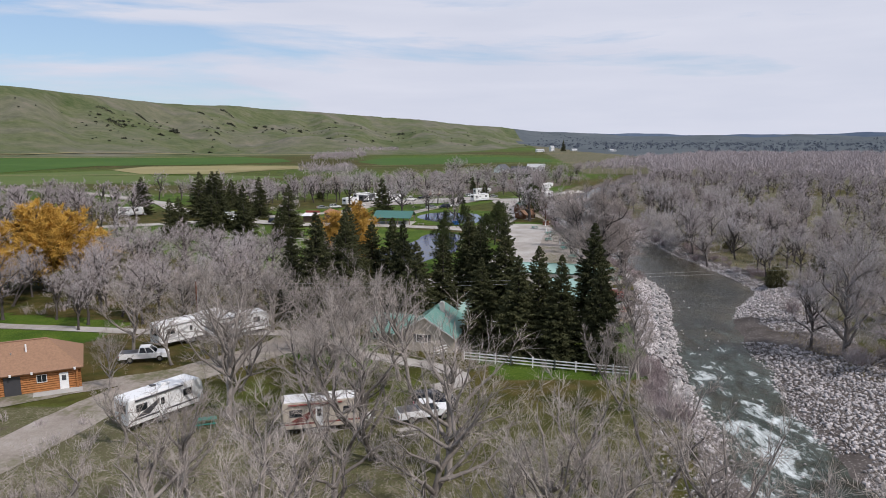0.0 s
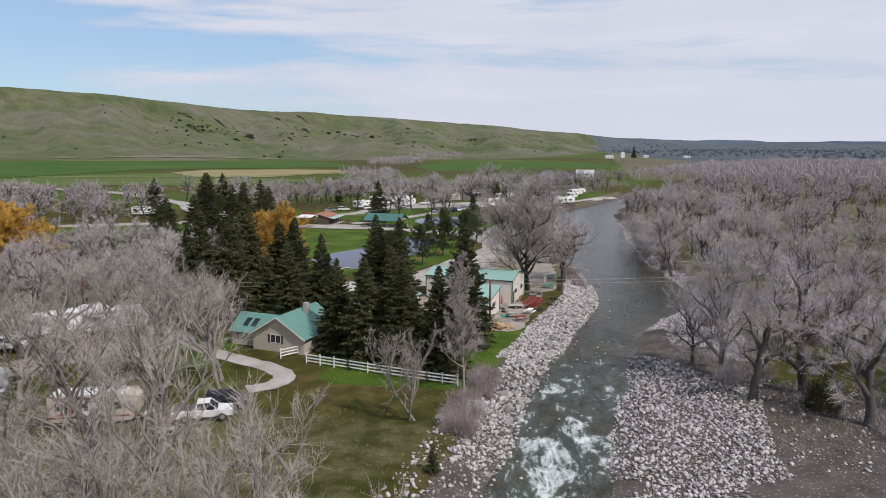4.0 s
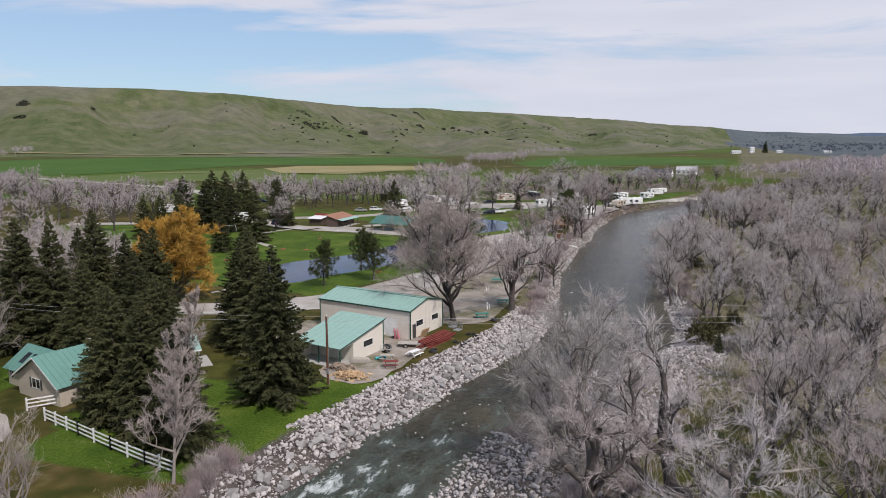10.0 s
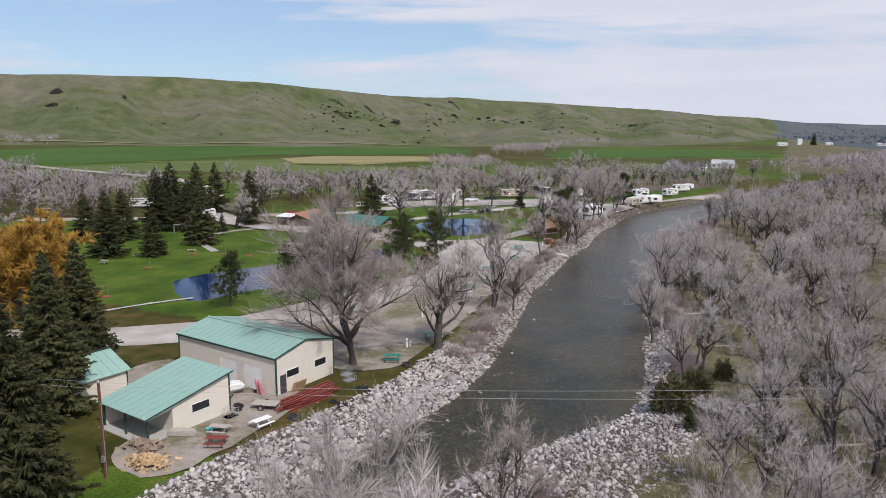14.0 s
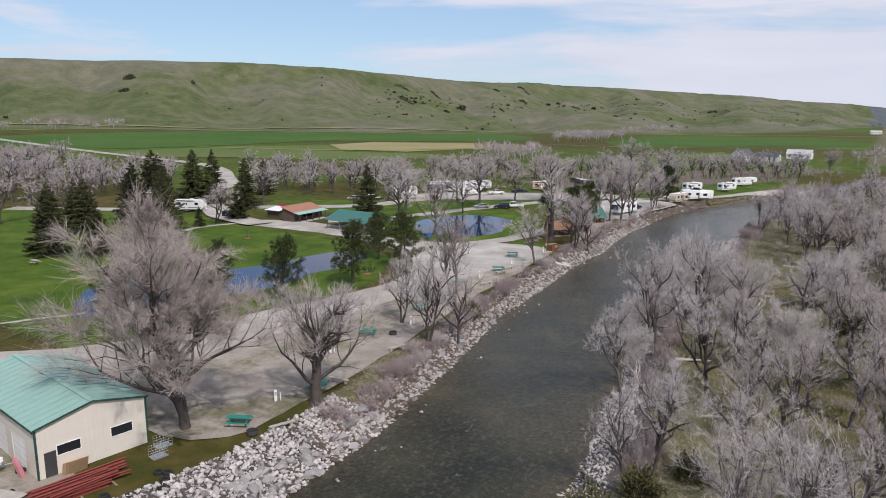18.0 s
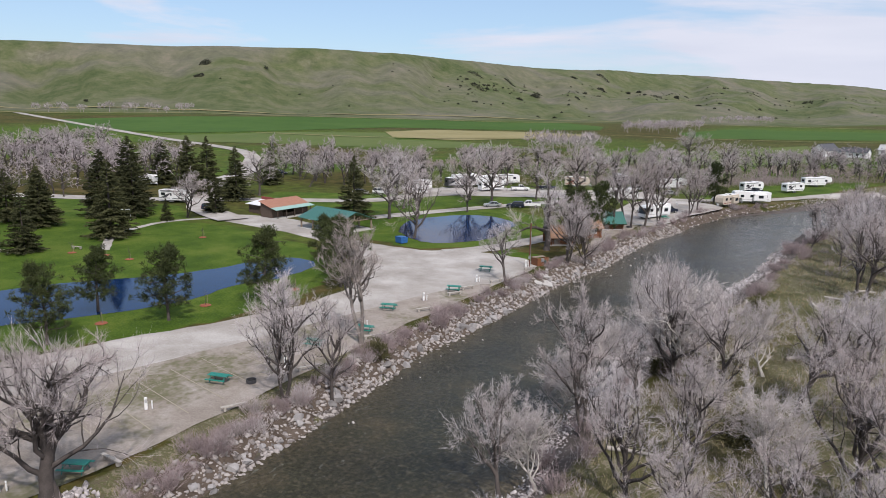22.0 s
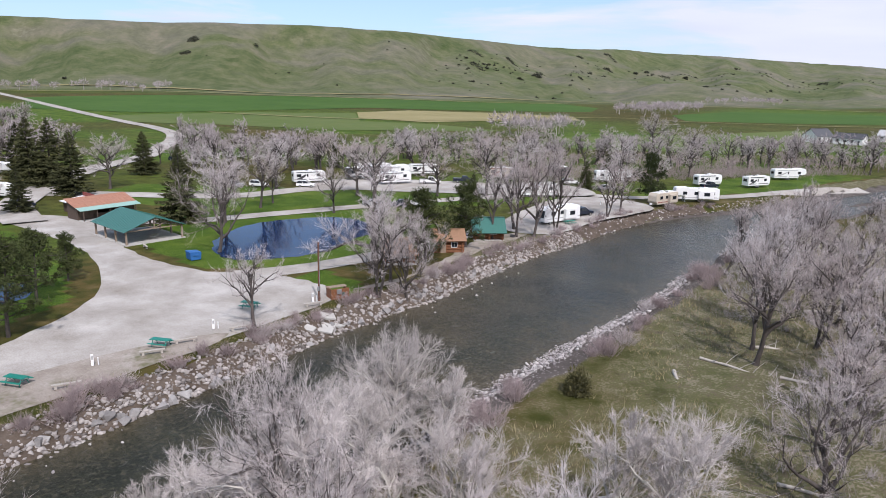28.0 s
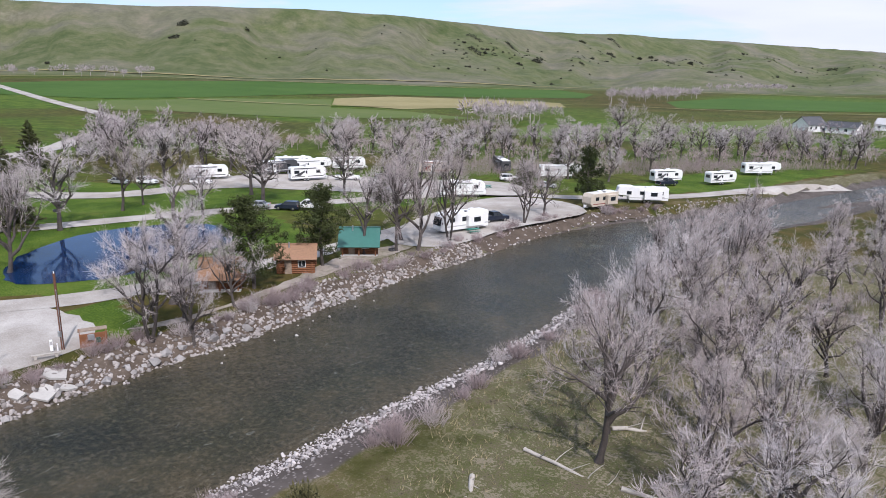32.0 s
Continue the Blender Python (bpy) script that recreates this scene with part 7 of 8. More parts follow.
def log_house(name, label, x, y, rot, L, W, ez, rz, roof, porch=0.0, hip=0.0, log=None):
    """A small log building, ridge along local x, logs laid as separate courses."""
    t = thing(name, label, "cabin", spot(x, y, rot))
    log = log or LOG
    r = 0.14
    n = int(ez / (2 * r * 0.94))
    for k in range(n):
        z = r + k * 2 * r * 0.94
        for yy in (0.15, W - 0.15):
            part("log", rods(((-0.25, yy, z), (L + 0.25, yy, z), r), k=7), log, t)
        for xx in (0.15, L - 0.15):
            part("log", rods(((xx, -0.2, z + r * 0.5), (xx, W + 0.2, z + r * 0.5), r), k=7), log, t)
    for xx in (0.05, L - 0.2) if not hip else ():
        part("gable_wall", prism([(0.1, ez), (W - 0.1, ez), (W / 2, rz - 0.1)], xx, xx + 0.15, "x"), log, t)
    o = 0.55
    dz = o * (rz - ez) / (W / 2)
    e = o + porch
    part("roof", quad_slab((-o, -e, ez - dz * e / o + 0.12), (L + o, -e, ez - dz * e / o + 0.12), (L + o - hip, W / 2, rz + 0.12), (-o + hip, W / 2, rz + 0.12), 0.12), roof, t)
    part("roof", quad_slab((L + o, W + o, ez - dz + 0.12), (-o, W + o, ez - dz + 0.12), (-o + hip, W / 2, rz + 0.12), (L + o - hip, W / 2, rz + 0.12), 0.12), roof, t)
    if hip:
        for x0, s in ((L + o, -1), (-o, 1)):
            part("hip_end", quad_slab((x0, -o, ez - dz + 0.12), (x0, W + o, ez - dz + 0.12), (x0 + s * hip, W / 2 + 0.02, rz + 0.12), (x0 + s * hip, W / 2 - 0.02, rz + 0.12), 0.1), roof, t)
    part("ridge_cap", boxes((-o + hip, L + o - hip, W / 2 - 0.15, W / 2 + 0.15, rz + 0.1, rz + 0.17)), roof, t)
    window(t, 0.9, 0.8, side_m(L * 0.68, ez * 0.6, -0.02))
    window(t, 0.8, 0.7, Matrix.LocRotScale((L + 0.02, W * 0.35, ez * 0.62), Euler((0, 0, math.pi / 2)), None))
    dx = L * (0.87 if name == "log_cabin" else 0.28)
    part("door", boxes((dx - 0.45, dx + 0.45, -0.06, 0.02, 0.02, 2.0), bevel=0.01), WHITE if name == "log_cabin" else WOOD, t)
    if name == "log_cabin":
        # flat charcoal panel on the wall for the shade inside the porch
        part("porch_opening", boxes((L * 0.36, L * 0.50, -0.05, 0.03, 0.05, 2.2), bevel=0.01), CHARCOAL, t, "dark panel standing in for the shade of an open porch")
        part("door_pane", boxes((dx - 0.22, dx + 0.22, -0.075, -0.05, 1.1, 1.7)), CHARCOAL, t)
        for q in (0.2, 0.42, 0.6, 0.97):
            part("eave_lamp", rods(((L * q, -0.5, ez - 0.35), (L * q, -0.5, ez - 0.1), 0.12), k=8), WHITE, t)
        part("vent_pipe", rods(((L * 0.55, W * 0.3, ez + 0.6), (L * 0.55, W * 0.3, rz + 0.1), 0.09)), WHITE, t)
        part("vent_pipe", rods(((L * 0.42, W * 0.28, ez + 0.6), (L * 0.42, W * 0.28, rz - 0.7), 0.07)), STEEL, t)
        part("door_slab", boxes((L * 0.6, L + 0.3, -1.6, -0.02, -0.05, 0.1)), CONCRETE, t)
    if porch:
        for xx in (0.1, L / 2, L - 0.1):
            part("porch_post", rods(((xx, -porch + 0.1, 0), (xx, -porch + 0.1, ez - dz * porch / o + 0.05), 0.1), k=8), log, t)
        part("porch_floor", boxes((-0.2, L + 0.2, -porch - 0.1, 0.0, -0.05, 0.12)), CONCRETE, t)
    part("stove_pipe", rods(((L * 0.3, W * 0.35, rz - 0.7), (L * 0.3, W * 0.35, rz + 0.5), 0.1)), STEEL, t)
    return t


log_house("log_cabin", "orange log cabin with a brown shingle roof", -45.6, 62.4, 27, 11.5, 9.0, 2.7, 5.0, BROWNROOF, 0.0, 3.6)
log_house("river_cabin", "small brown log cabin with a green metal roof", 26.8, 235.2, 38, 5.0, 4.2, 2.3, 3.6, GREENROOF, 0.9, log=DARKLOG)
log_house("river_cabin", "small brown log cabin behind a pine", 27.0, 224.3, 42, 4.5, 4.0, 2.3, 3.5, BROWNROOF, 0.0, log=DARKLOG)
log_house("river_cabin", "small log cabin with a tan shingle roof", 25.2, 215.2, 42, 4.5, 4.0, 2.3, 3.5, BROWNROOF, 0.8, log=DARKLOG)


def pavilion():
    t = thing("pavilion", "open picnic pavilion with green gable roof on timber posts", "pavilion", Matrix.LocRotScale(at(-20.1, 201.6), Euler((0, 0, math.atan2(-1.5, 10.5))), None))
    L, W, ez, rz = 12.0, 9.8, 2.45, 4.3
    ribbed_roof(t, (-0.5, -0.5, ez - 0.1), (L + 0.5, -0.5, ez - 0.1), (L + 0.5, W / 2, rz), (-0.5, W / 2, rz), GREENROOF, pitch=0.7)
    ribbed_roof(t, (L + 0.5, W + 0.5, ez - 0.1), (-0.5, W + 0.5, ez - 0.1), (-0.5, W / 2, rz), (L + 0.5, W / 2, rz), GREENROOF, pitch=0.7)
    for x in (0.1, L / 3, 2 * L / 3, L - 0.1):
        for y in (0.1, W - 0.1):
            part("post", boxes((x - 0.14, x + 0.14, y - 0.14, y + 0.14, 0, ez - 0.1), bevel=0.02), WOOD, t)
        part("truss_tie", boxes((x - 0.08, x + 0.08, 0.1, W - 0.1, ez - 0.25, ez - 0.08)), WOOD, t)
        part("truss_post", boxes((x - 0.07, x + 0.07, W / 2 - 0.07, W / 2 + 0.07, ez - 0.08, rz - 0.2)), WOOD, t)
        for s in (-1, 1):
            part("truss_brace", rods(((x, W / 2, ez - 0.05), (x, W / 2 + s * W * 0.25, (ez + rz) / 2 - 0.1), 0.07), k=6), WOOD, t)
    part("floor_slab", boxes((-0.4, L + 0.4, -0.3, W + 0.3, -0.05, 0.12)), CONCRETE, t)


pavilion()


def store():
    t = thing("store_shed", "dark timber store with a rust-red metal roof", "shed", Matrix.LocRotScale(at(-31.2, 205.4), Euler((0, 0, math.atan2(10.0, 0.4))), None))
    L, D = 11.4, 4.6
    part("wall", boxes((0, L, D - 0.15, D, -0.05, 3.6)), DARKWOOD, t)
    for x in (0, L - 0.15):
        part("wall", prism([(0.8, -0.05), (D - 0.15, -0.05), (D - 0.15, 3.6), (0.8, 2.5)], x, x + 0.15, "x"), DARKWOOD, t)
    part("front_wall", boxes((0.15, 3.6, 0.9, 1.05, -0.05, 2.5)), DARKWOOD, t)
    part("front_wall", boxes((7.4, L - 0.15, 0.9, 1.05, -0.05, 2.5)), DARKWOOD, t)
    ribbed_roof(t, (-0.4, 0.6, 2.55), (L + 0.4, 0.6, 2.55), (L + 0.4, D + 0.4, 3.85), (-0.4, D + 0.4, 3.85), RUSTROOF, pitch=0.8)
    part("porch_roof", quad_slab((-0.4, -1.2, 2.15), (L + 0.4, -1.2, 2.15), (L + 0.4, 0.75, 2.58), (-0.4, 0.75, 2.58), 0.07), PALEGREEN, t, "pale green porch roof strip")
    for k in range(5):
        part("porch_post", boxes((0.2 + k * 2.6, 0.36 + k * 2.6, -1.05, -0.9, 0, 2.1)), DARKWOOD, t)
    part("counter", boxes((3.6, 7.4, 0.6, 1.1, 0, 1.0)), DARKWOOD, t)
    part("floor_slab", boxes((-0.3, L + 0.3, -1.3, D, -0.04, 0.1)), CONCRETE, t)
    s = thing("kiosk", "small dark kiosk with a pale metal roof", "shed", Matrix.LocRotScale(at(-42.2, 208.6), Euler((0, 0, math.atan2(-0.6, 6.5))), None))
    part("wall", boxes((0, 4.4, 0, 0.12, 0, 2.2), (0, 0.12, 0.12, 3.6, 0, 2.2), (4.28, 4.4, 0.12, 3.6, 0, 2.2), (0, 4.4, 3.6, 3.72, 0, 2.6)), DARKWOOD, s)
    part("roof", quad_slab((-0.5, -0.6, 2.15), (4.9, -0.6, 2.15), (4.9, 4.1, 2.75), (-0.5, 4.1, 2.75), 0.08), GELCOAT, s)
    part("back_board", boxes((-0.3, 4.7, 4.1, 4.25, 1.8, 3.5)), REDSTEEL, s, "dark red sign board")


store()


def far_house(name, x, y, rot, L, W, ez, rz, wall, roof, label):
    t = thing(name, label, "house", spot(x, y, rot))
    gable(t, L, W, ez, rz, wall, roof, 0.5, ribs=False)
    for k in range(max(2, int(L / 4))):
        window(t, 1.3, 1.3, side_m(2 + k * 3.6, ez * 0.55, -0.005))
    part("door", boxes((L - 2.2, L - 1.2, -0.05, 0.01, 0, 2.1)), CHARCOAL, t)
    return t




def garden_house():
    """A low house: a deep gabled body and a narrower porch end under a lean-to roof."""
    t = thing("garden_house", "low beige garden house with a green metal roof and porch", "house", spot(0.3, 86.3, 45))
    gable(t, 5.4, 8.0, 2.2, 4.1, TAN, PALEGREEN, 0.4, ribs=False)
    window(t, 1.5, 1.1, side_m(3.2, 1.45, -0.005))
    window(t, 0.6, 1.1, side_m(4.5, 1.45, -0.005), bars=False)
    part("porch_wall", boxes((5.4, 8.0, 0.25, 0.4, -0.1, 2.1)), TAN, t)
    part("porch_wall", boxes((5.4, 8.0, 3.2, 3.35, -0.1, 2.9)), TAN, t)
    part("porch_roof", quad_slab((5.45, -0.35, 2.05), (9.3, -0.35, 2.05), (9.3, 3.7, 3.05), (5.45, 3.7, 3.05), 0.09), PALEGREEN, t)
    part("fascia", boxes((-0.4, 9.3, -0.44, -0.36, 1.9, 2.06)), WHITE, t, "white eave board")
    for y in (0.1, 3.2):
        part("porch_post", boxes((8.95, 9.1, y, y + 0.15, 0, 2.1)), WHITE, t, "white porch post")
    part("step", boxes((6.6, 10.4, -0.9, 3.4, -0.05, 0.14)), CONCRETE, t)


garden_house()
far_house("farmhouse", 44, 507, 60, 13, 9, 3.6, 7.2, WHITE, CHARCOAL, "white farmhouse with a dark grey roof")
far_house("farmhouse", 50, 512, -15, 14, 8, 3.2, 5.6, WHITE, CHARCOAL, "white house wing with a dark roof")
far_house("farmhouse", 66, 545, -10, 15, 10, 3.4, 6.2, WHITE, GREYPAINT, "white outbuilding with a grey roof")
for x, y, L, h in ((178, 1330, 17, 4), (214, 1390, 8, 10), (262, 1420, 12, 3), (335, 1400, 14, 3)):
    far_house("farmstead_building", x, y, 10, L, 12, h, h + 2.4, WHITE, GREYPAINT, "distant white farm building with grey roof")
tree(SPRUCE_FAR[0], 236, 1375, 22, 12.0, "tall dark spruce at the distant farm", "spruce_tree", "spruces on the camp lawn", category="conifer")

# ---- campers and cars ----
T_WHITE = trailer("trailer", 8.6, GELCOAT, "white travel trailer with dark windows and stripe")
T_TAN = trailer("trailer", 8.2, TAN, "older tan travel trailer with pale roof", REDSTEEL)
F_WHITE = trailer("fifth", 11.0, GELCOAT, "long white fifth-wheel trailer with grey graphics", GREYPAINT)
F_DARK = trailer("fifth", 10.5, CHARCOAL, "charcoal fifth-wheel trailer with pale roof", GREYPAINT)
M_WHITE = trailer("motor", 10.0, GELCOAT, "white motorhome with grey stripe", GREYPAINT)


def park(base, spots, group):
    for i, (x, y, rot) in enumerate(spots):
        m = spot(x, y, rot, 0.1)
        if i == 0:
            base.matrix_basis = m
            tagged(base, group=group)
        else:
            copy_thing(base, m)


park(T_WHITE, ((-25.3, 59.3, 57), (49, 336.5, 58), (-19.2, 274.5, 64), (38.5, 330.5, 55), (-26, 85.5, 40), (-35, 262, 60), (-23.5, 292, 50), (-66, 208, 20), (-101, 224, 10)), "parked campers")
park(T_TAN, ((-10.2, 56.8, 14), (39.6, 289, 250), (-4.5, 300, 30)), "parked campers")
park(F_WHITE, ((-31.2, 83.5, 50), (43.2, 300.5, 212), (53.2, 359.5, 42), (-27, 283, 62), (18, 318, 40)), "parked campers")
park(F_DARK, ((3.5, 316, 135), (-30.2, 276, 65)), "parked campers")
park(M_WHITE, ((31, 256.5, 250), (15, 281.5, 42), (-33, 284, 55)), "parked campers")

P_WHITE = vehicle("pickup", CARWHITE, "white crew-cab pickup truck with black bed cover")
P_DARK = vehicle("pickup", NAVY, "dark pickup truck parked on gravel")
S_DARK = vehicle("suv", NAVY, "dark blue estate car")
S_WHITE = vehicle("suv", CARWHITE, "white sport utility car parked on gravel")
C_SILVER = vehicle("sedan", SILVER, "silver saloon car parked on gravel")
park(P_WHITE, ((-1.7, 58.8, 20), (-33.6, 75.3, 15), (-13.1, 280.2, 40), (3, 253, 205), (36, 300, 240)), "parked cars")
park(P_DARK, ((31.6, 265, 65), (40.2, 325.8, 60), (-8, 287, 30)), "parked cars")
park(S_DARK, ((-0.9, 61.8, 15), (0.5, 250.6, 205), (-93.5, 268, 10), (-50.5, 205.5, 80)), "parked cars")
park(S_WHITE, ((-39, 250.5, 20), (-31, 257, 35), (12, 305, 40)), "parked cars")
park(C_SILVER, ((-4.2, 248.2, 215), (-43, 247, 20), (22, 303, 40)), "parked cars")

# ---- camp furniture ----
T_GREEN = picnic_table(GREENTABLE, "green coated picnic table on gravel")
park(T_GREEN, ((30.2, 119.6, 22), (27, 143.3, 18), (25.9, 168.6, 20), (27.7, 180, 22), (28.7, 160.8, 15), (25.6, 192, 20), (-20.6, 57.2, 20), (31.2, 128.4, 30), (27.4, 154.6, 20), (33.5, 256, 60), (14, 292, 40)), "green picnic tables")
T_WHITEP = picnic_table(WHITE, "white picnic table beside the workshops", 1.8)
park(T_WHITEP, ((27, 101.1, 70),), "workshop tables")
T_RED = picnic_table(REDSTEEL, "dark red picnic table beside the workshops", 1.8)
park(T_RED, ((25.8, 97, 20),), "workshop tables")
T_OLD = picnic_table(OLDWOOD, "weathered grey picnic table on grass", 1.8)
park(T_OLD, ((24.7, 98.8, 10), (-3, 55, 20), (-11, 205.3, 80), (-40, 150, 0)), "workshop tables")
B_ONE = bench("weathered plank bench at the river edge")
park(B_ONE, ((33.4, 120.8, 62), (32.1, 130.3, 0), (32.3, 140.4, 66), (31.3, 149.6, 62), (29.6, 170.5, 62), (28.7, 181.8, 62), (28.8, 178.4, 60), (30.7, 159.6, 62), (30, 187, 62), (-6.5, 201, -20), (-34, 166, 10), (-40, 158, 10), (30.4, 196.5, 64)), "plank benches")
H_ONE = hookup()
park(H_ONE, ((29.8, 124.4, 60), (29.3, 148.8, 60), (27.5, 162, 60), (27.1, 174, 60), (27.8, 185.6, 60), (29.3, 197.5, 60), (26.8, 136.5, 60), (24.5, 262, 60), (30, 279, 60)), "white hookup posts")


def fire_ring():
    t = thing("fire_ring", "rusty steel fire ring on bare ground", "fire pit")
    bm = bmesh.new()
    bmesh.ops.create_cone(bm, cap_ends=False, segments=20, radius1=0.5, radius2=0.5, depth=0.32, matrix=Matrix.Translation((0, 0, 0.16)))
    bmesh.ops.solidify(bm, geom=bm.faces[:], thickness=0.03)
    part("ring", bm, CHARCOAL, t)
    part("ash_bed", rods(((0, 0, 0), (0, 0, 0.08), 0.47), k=16), TYRE, t, "black ash")
    return t


park(fire_ring(), ((32.1, 118.9, 0), (30.6, 240.6, 0), (28.5, 103.4, 0), (-26, 226, 0), (29.3, 144.8, 0)), "fire rings")


def fence(pts, name="rail_fence"):
    t = thing(name, "white three-rail vinyl fence across the lawn", "fence")
    c = [at(*p) for p in pts]
    gap = 2.35
    for a, b in zip(c[:-1], c[1:]):
        n = max(1, round((b - a).length / gap))
        for i in range(n + 1):
            p = a.lerp(b, i / n)
            part("post", boxes((-0.065, 0.065, -0.065, 0.065, -0.1, 1.32), (-0.085, 0.085, -0.085, 0.085, 1.32, 1.37)), WHITE, t, loc=p)
            if i < n:
                q = a.lerp(b, (i + 1) / n)
                for z in (0.35, 0.75, 1.14):
                    d = (q - p).normalized()
                    s = Vector((-d.y, d.x, 0)) * 0.025
                    part("rail", quad_slab(p + s + Vector((0, 0, z + 0.07)), p - s + Vector((0, 0, z + 0.07)), q - s + Vector((0, 0, z + 0.07)), q + s + Vector((0, 0, z + 0.07)), 0.14), WHITE, t)


fence([(2.4, 75.3), (7.5, 73.7), (12.1, 72.2), (16.4, 70.9), (19.6, 70.1)])
fence([(0.6, 78.4), (-1.0, 76.6), (2.4, 75.3)][:2])


def pole(x, y, h, name="utility_pole"):
    t = thing(name, "reddish-brown wooden utility pole", "utility pole", spot(x, y, 10))
    part("shaft", rods(((0, 0, -0.3), (0, 0, h), 0.15, 0.11), k=10), POLEWOOD, t)
    part("insulator", rods(((0, 0, h), (0, 0, h + 0.2), 0.05)), GELCOAT, t)
    part("meter_box", boxes((-0.15, 0.15, -0.27, -0.13, 1.4, 1.95), bevel=0.02), STEEL, t)
    part("conduit", rods(((0.16, -0.1, 0), (0.16, -0.1, h * 0.8), 0.03)), STEEL, t)
    return t


pole(21.8, 90.3, 7.9)
pole(29.5, 198.3, 7.6)
pole(-32, 88, 7.5)


def wire(a, b, sag, name="power_line"):
    pts = [a.lerp(b, i / 24) - Vector((0, 0, sag * 4 * (i / 24) * (1 - i / 24))) for i in range(25)]
    tb = Tubes()
    tb.tube([tuple(p) for p in pts], [0.012] * 25, 4)
    return tagged(part(name, tb.mesh(name, WIRE), None), "thin sagging overhead power line", "power line")


wire(at(21.8, 90.3, 7.9), at(112, 128, 8.5), 1.6)
wire(at(21.8, 90.3, 7.4), at(112, 128, 7.2), 1.5)
wire(at(21.8, 90.3, 7.9), at(-32, 88, 7.5), 0.8)
wire(at(21.8, 90.3, 7.4), at(-32, 88, 7.0), 0.9)
wire(at(21.8, 90.3, 7.6), at(22.5, 100, 4.0), 0.2)


def swing_set():
    t = thing("swing_set", "pale metal playground swing set on the lawn", "swing", spot(-53.5, 186, 55))
    part("top_bar", rods(((-2, 0, 2.4), (2, 0, 2.4), 0.05)), STEEL, t)
    for s in (-2, 2):
        for q in (-0.9, 0.9):
            part("leg", rods(((s, 0, 2.4), (s * 1.05, q, 0), 0.045)), STEEL, t)
    for x in (-1, 0, 1):
        sw = part("swing_seat", boxes((x - 0.22, x + 0.22, -0.08, 0.08, 0.5, 0.54)), TYRE, t)
        part("chain", rods(((x - 0.2, 0, 0.54), (x - 0.2, 0, 2.4), 0.012), ((x + 0.2, 0, 0.54), (x + 0.2, 0, 2.4), 0.012), k=4), STEEL, sw)


swing_set()


def dumpster():
    t = thing("dumpster", "blue steel rubbish container with flat lid", "waste container", spot(3.8, 201.3, -15))
    part("bin", prism([(-0.75, 0.1), (0.75, 0.1), (0.85, 1.15), (-0.85, 1.3)], -0.95, 0.95, "x", 0.02), BLUE, t)
    part("lid", quad_slab((-0.98, -0.9, 1.36), (0.98, -0.9, 1.36), (0.98, 0.88, 1.22), (-0.98, 0.88, 1.22), 0.05), BLUE, t)
    for s in (-1, 1):
        part("lift_pocket", boxes((s * 1.0 - 0.06, s * 1.0 + 0.06, -0.4, 0.4, 0.75, 0.95)), BLUE, t)
        for q in (-0.6, 0.6):
            part("caster", rods(((s * 0.8 - 0.04, q, 0.07), (s * 0.8 + 0.04, q, 0.07), 0.07)), TYRE, t)


dumpster()


# ---- workshop yard ----
def wood_pile(x, y, n, seed, material, label):
    t = thing("firewood_pile", label, "firewood", spot(x, y))
    r = random.Random(seed)
    me = None
    for i in range(n):
        a, q = r.uniform(0, 6.28), abs(r.gauss(0, 0.6))
        px_, py_ = q * 2.0 * math.cos(a), q * 1.1 * math.sin(a)
        z = max(0.08, 0.75 * math.exp(-(px_ / 1.9) ** 2 - (py_ / 1.1) ** 2) * r.uniform(0.5, 1.0))
        if me is None:
            me = bpy.data.meshes.new("split_log")
            bm = prism([(-0.09, -0.07), (0.1, -0.06), (0.02, 0.09)], -0.22, 0.22, "x")
            bm.to_mesh(me)
            bm.free()
            me.materials.append(material)
        part("split_log", me, None, t, loc=Matrix.LocRotScale((px_, py_, z), Euler((r.gauss(0, 0.5), r.gauss(0, 0.4), r.uniform(0, 6.28))), (r.uniform(0.9, 1.5),) * 3))


wood_pile(23.0, 92.9, 230, 5, FRESHWOOD, "heap of freshly split pale firewood")
wood_pile(20.9, 94.8, 120, 6, WOOD, "heap of weathered grey firewood")


def beams():
    t = thing("steel_stack", "stack of red-painted steel beams and trusses", "steel beams", Matrix.LocRotScale(at(27.3, 107.6), Euler((0, 0, math.atan2(6.4, 2.0))), None))
    r = random.Random(8)
    for i in range(15):
        L, y, z = r.uniform(4.5, 8.0), -1.4 + (i % 6) * 0.5 + r.uniform(-0.1, 0.1), 0.12 + (i // 6) * 0.32
        part("beam", boxes((-L / 2, L / 2, -0.09, 0.09, -0.11, -0.08), (-L / 2, L / 2, -0.09, 0.09, 0.08, 0.11), (-L / 2, L / 2, -0.012, 0.012, -0.08, 0.08)), REDSTEEL, t, loc=Matrix.LocRotScale((r.uniform(-0.9, 0.9), y, z), Euler((0, 0, r.gauss(0, 0.05))), None))
    for x in (-2.4, 0, 2.4):
        part("bearer", boxes((x - 0.07, x + 0.07, -1.7, 1.7, -0.1, 0.02)), WOOD, t)


beams()


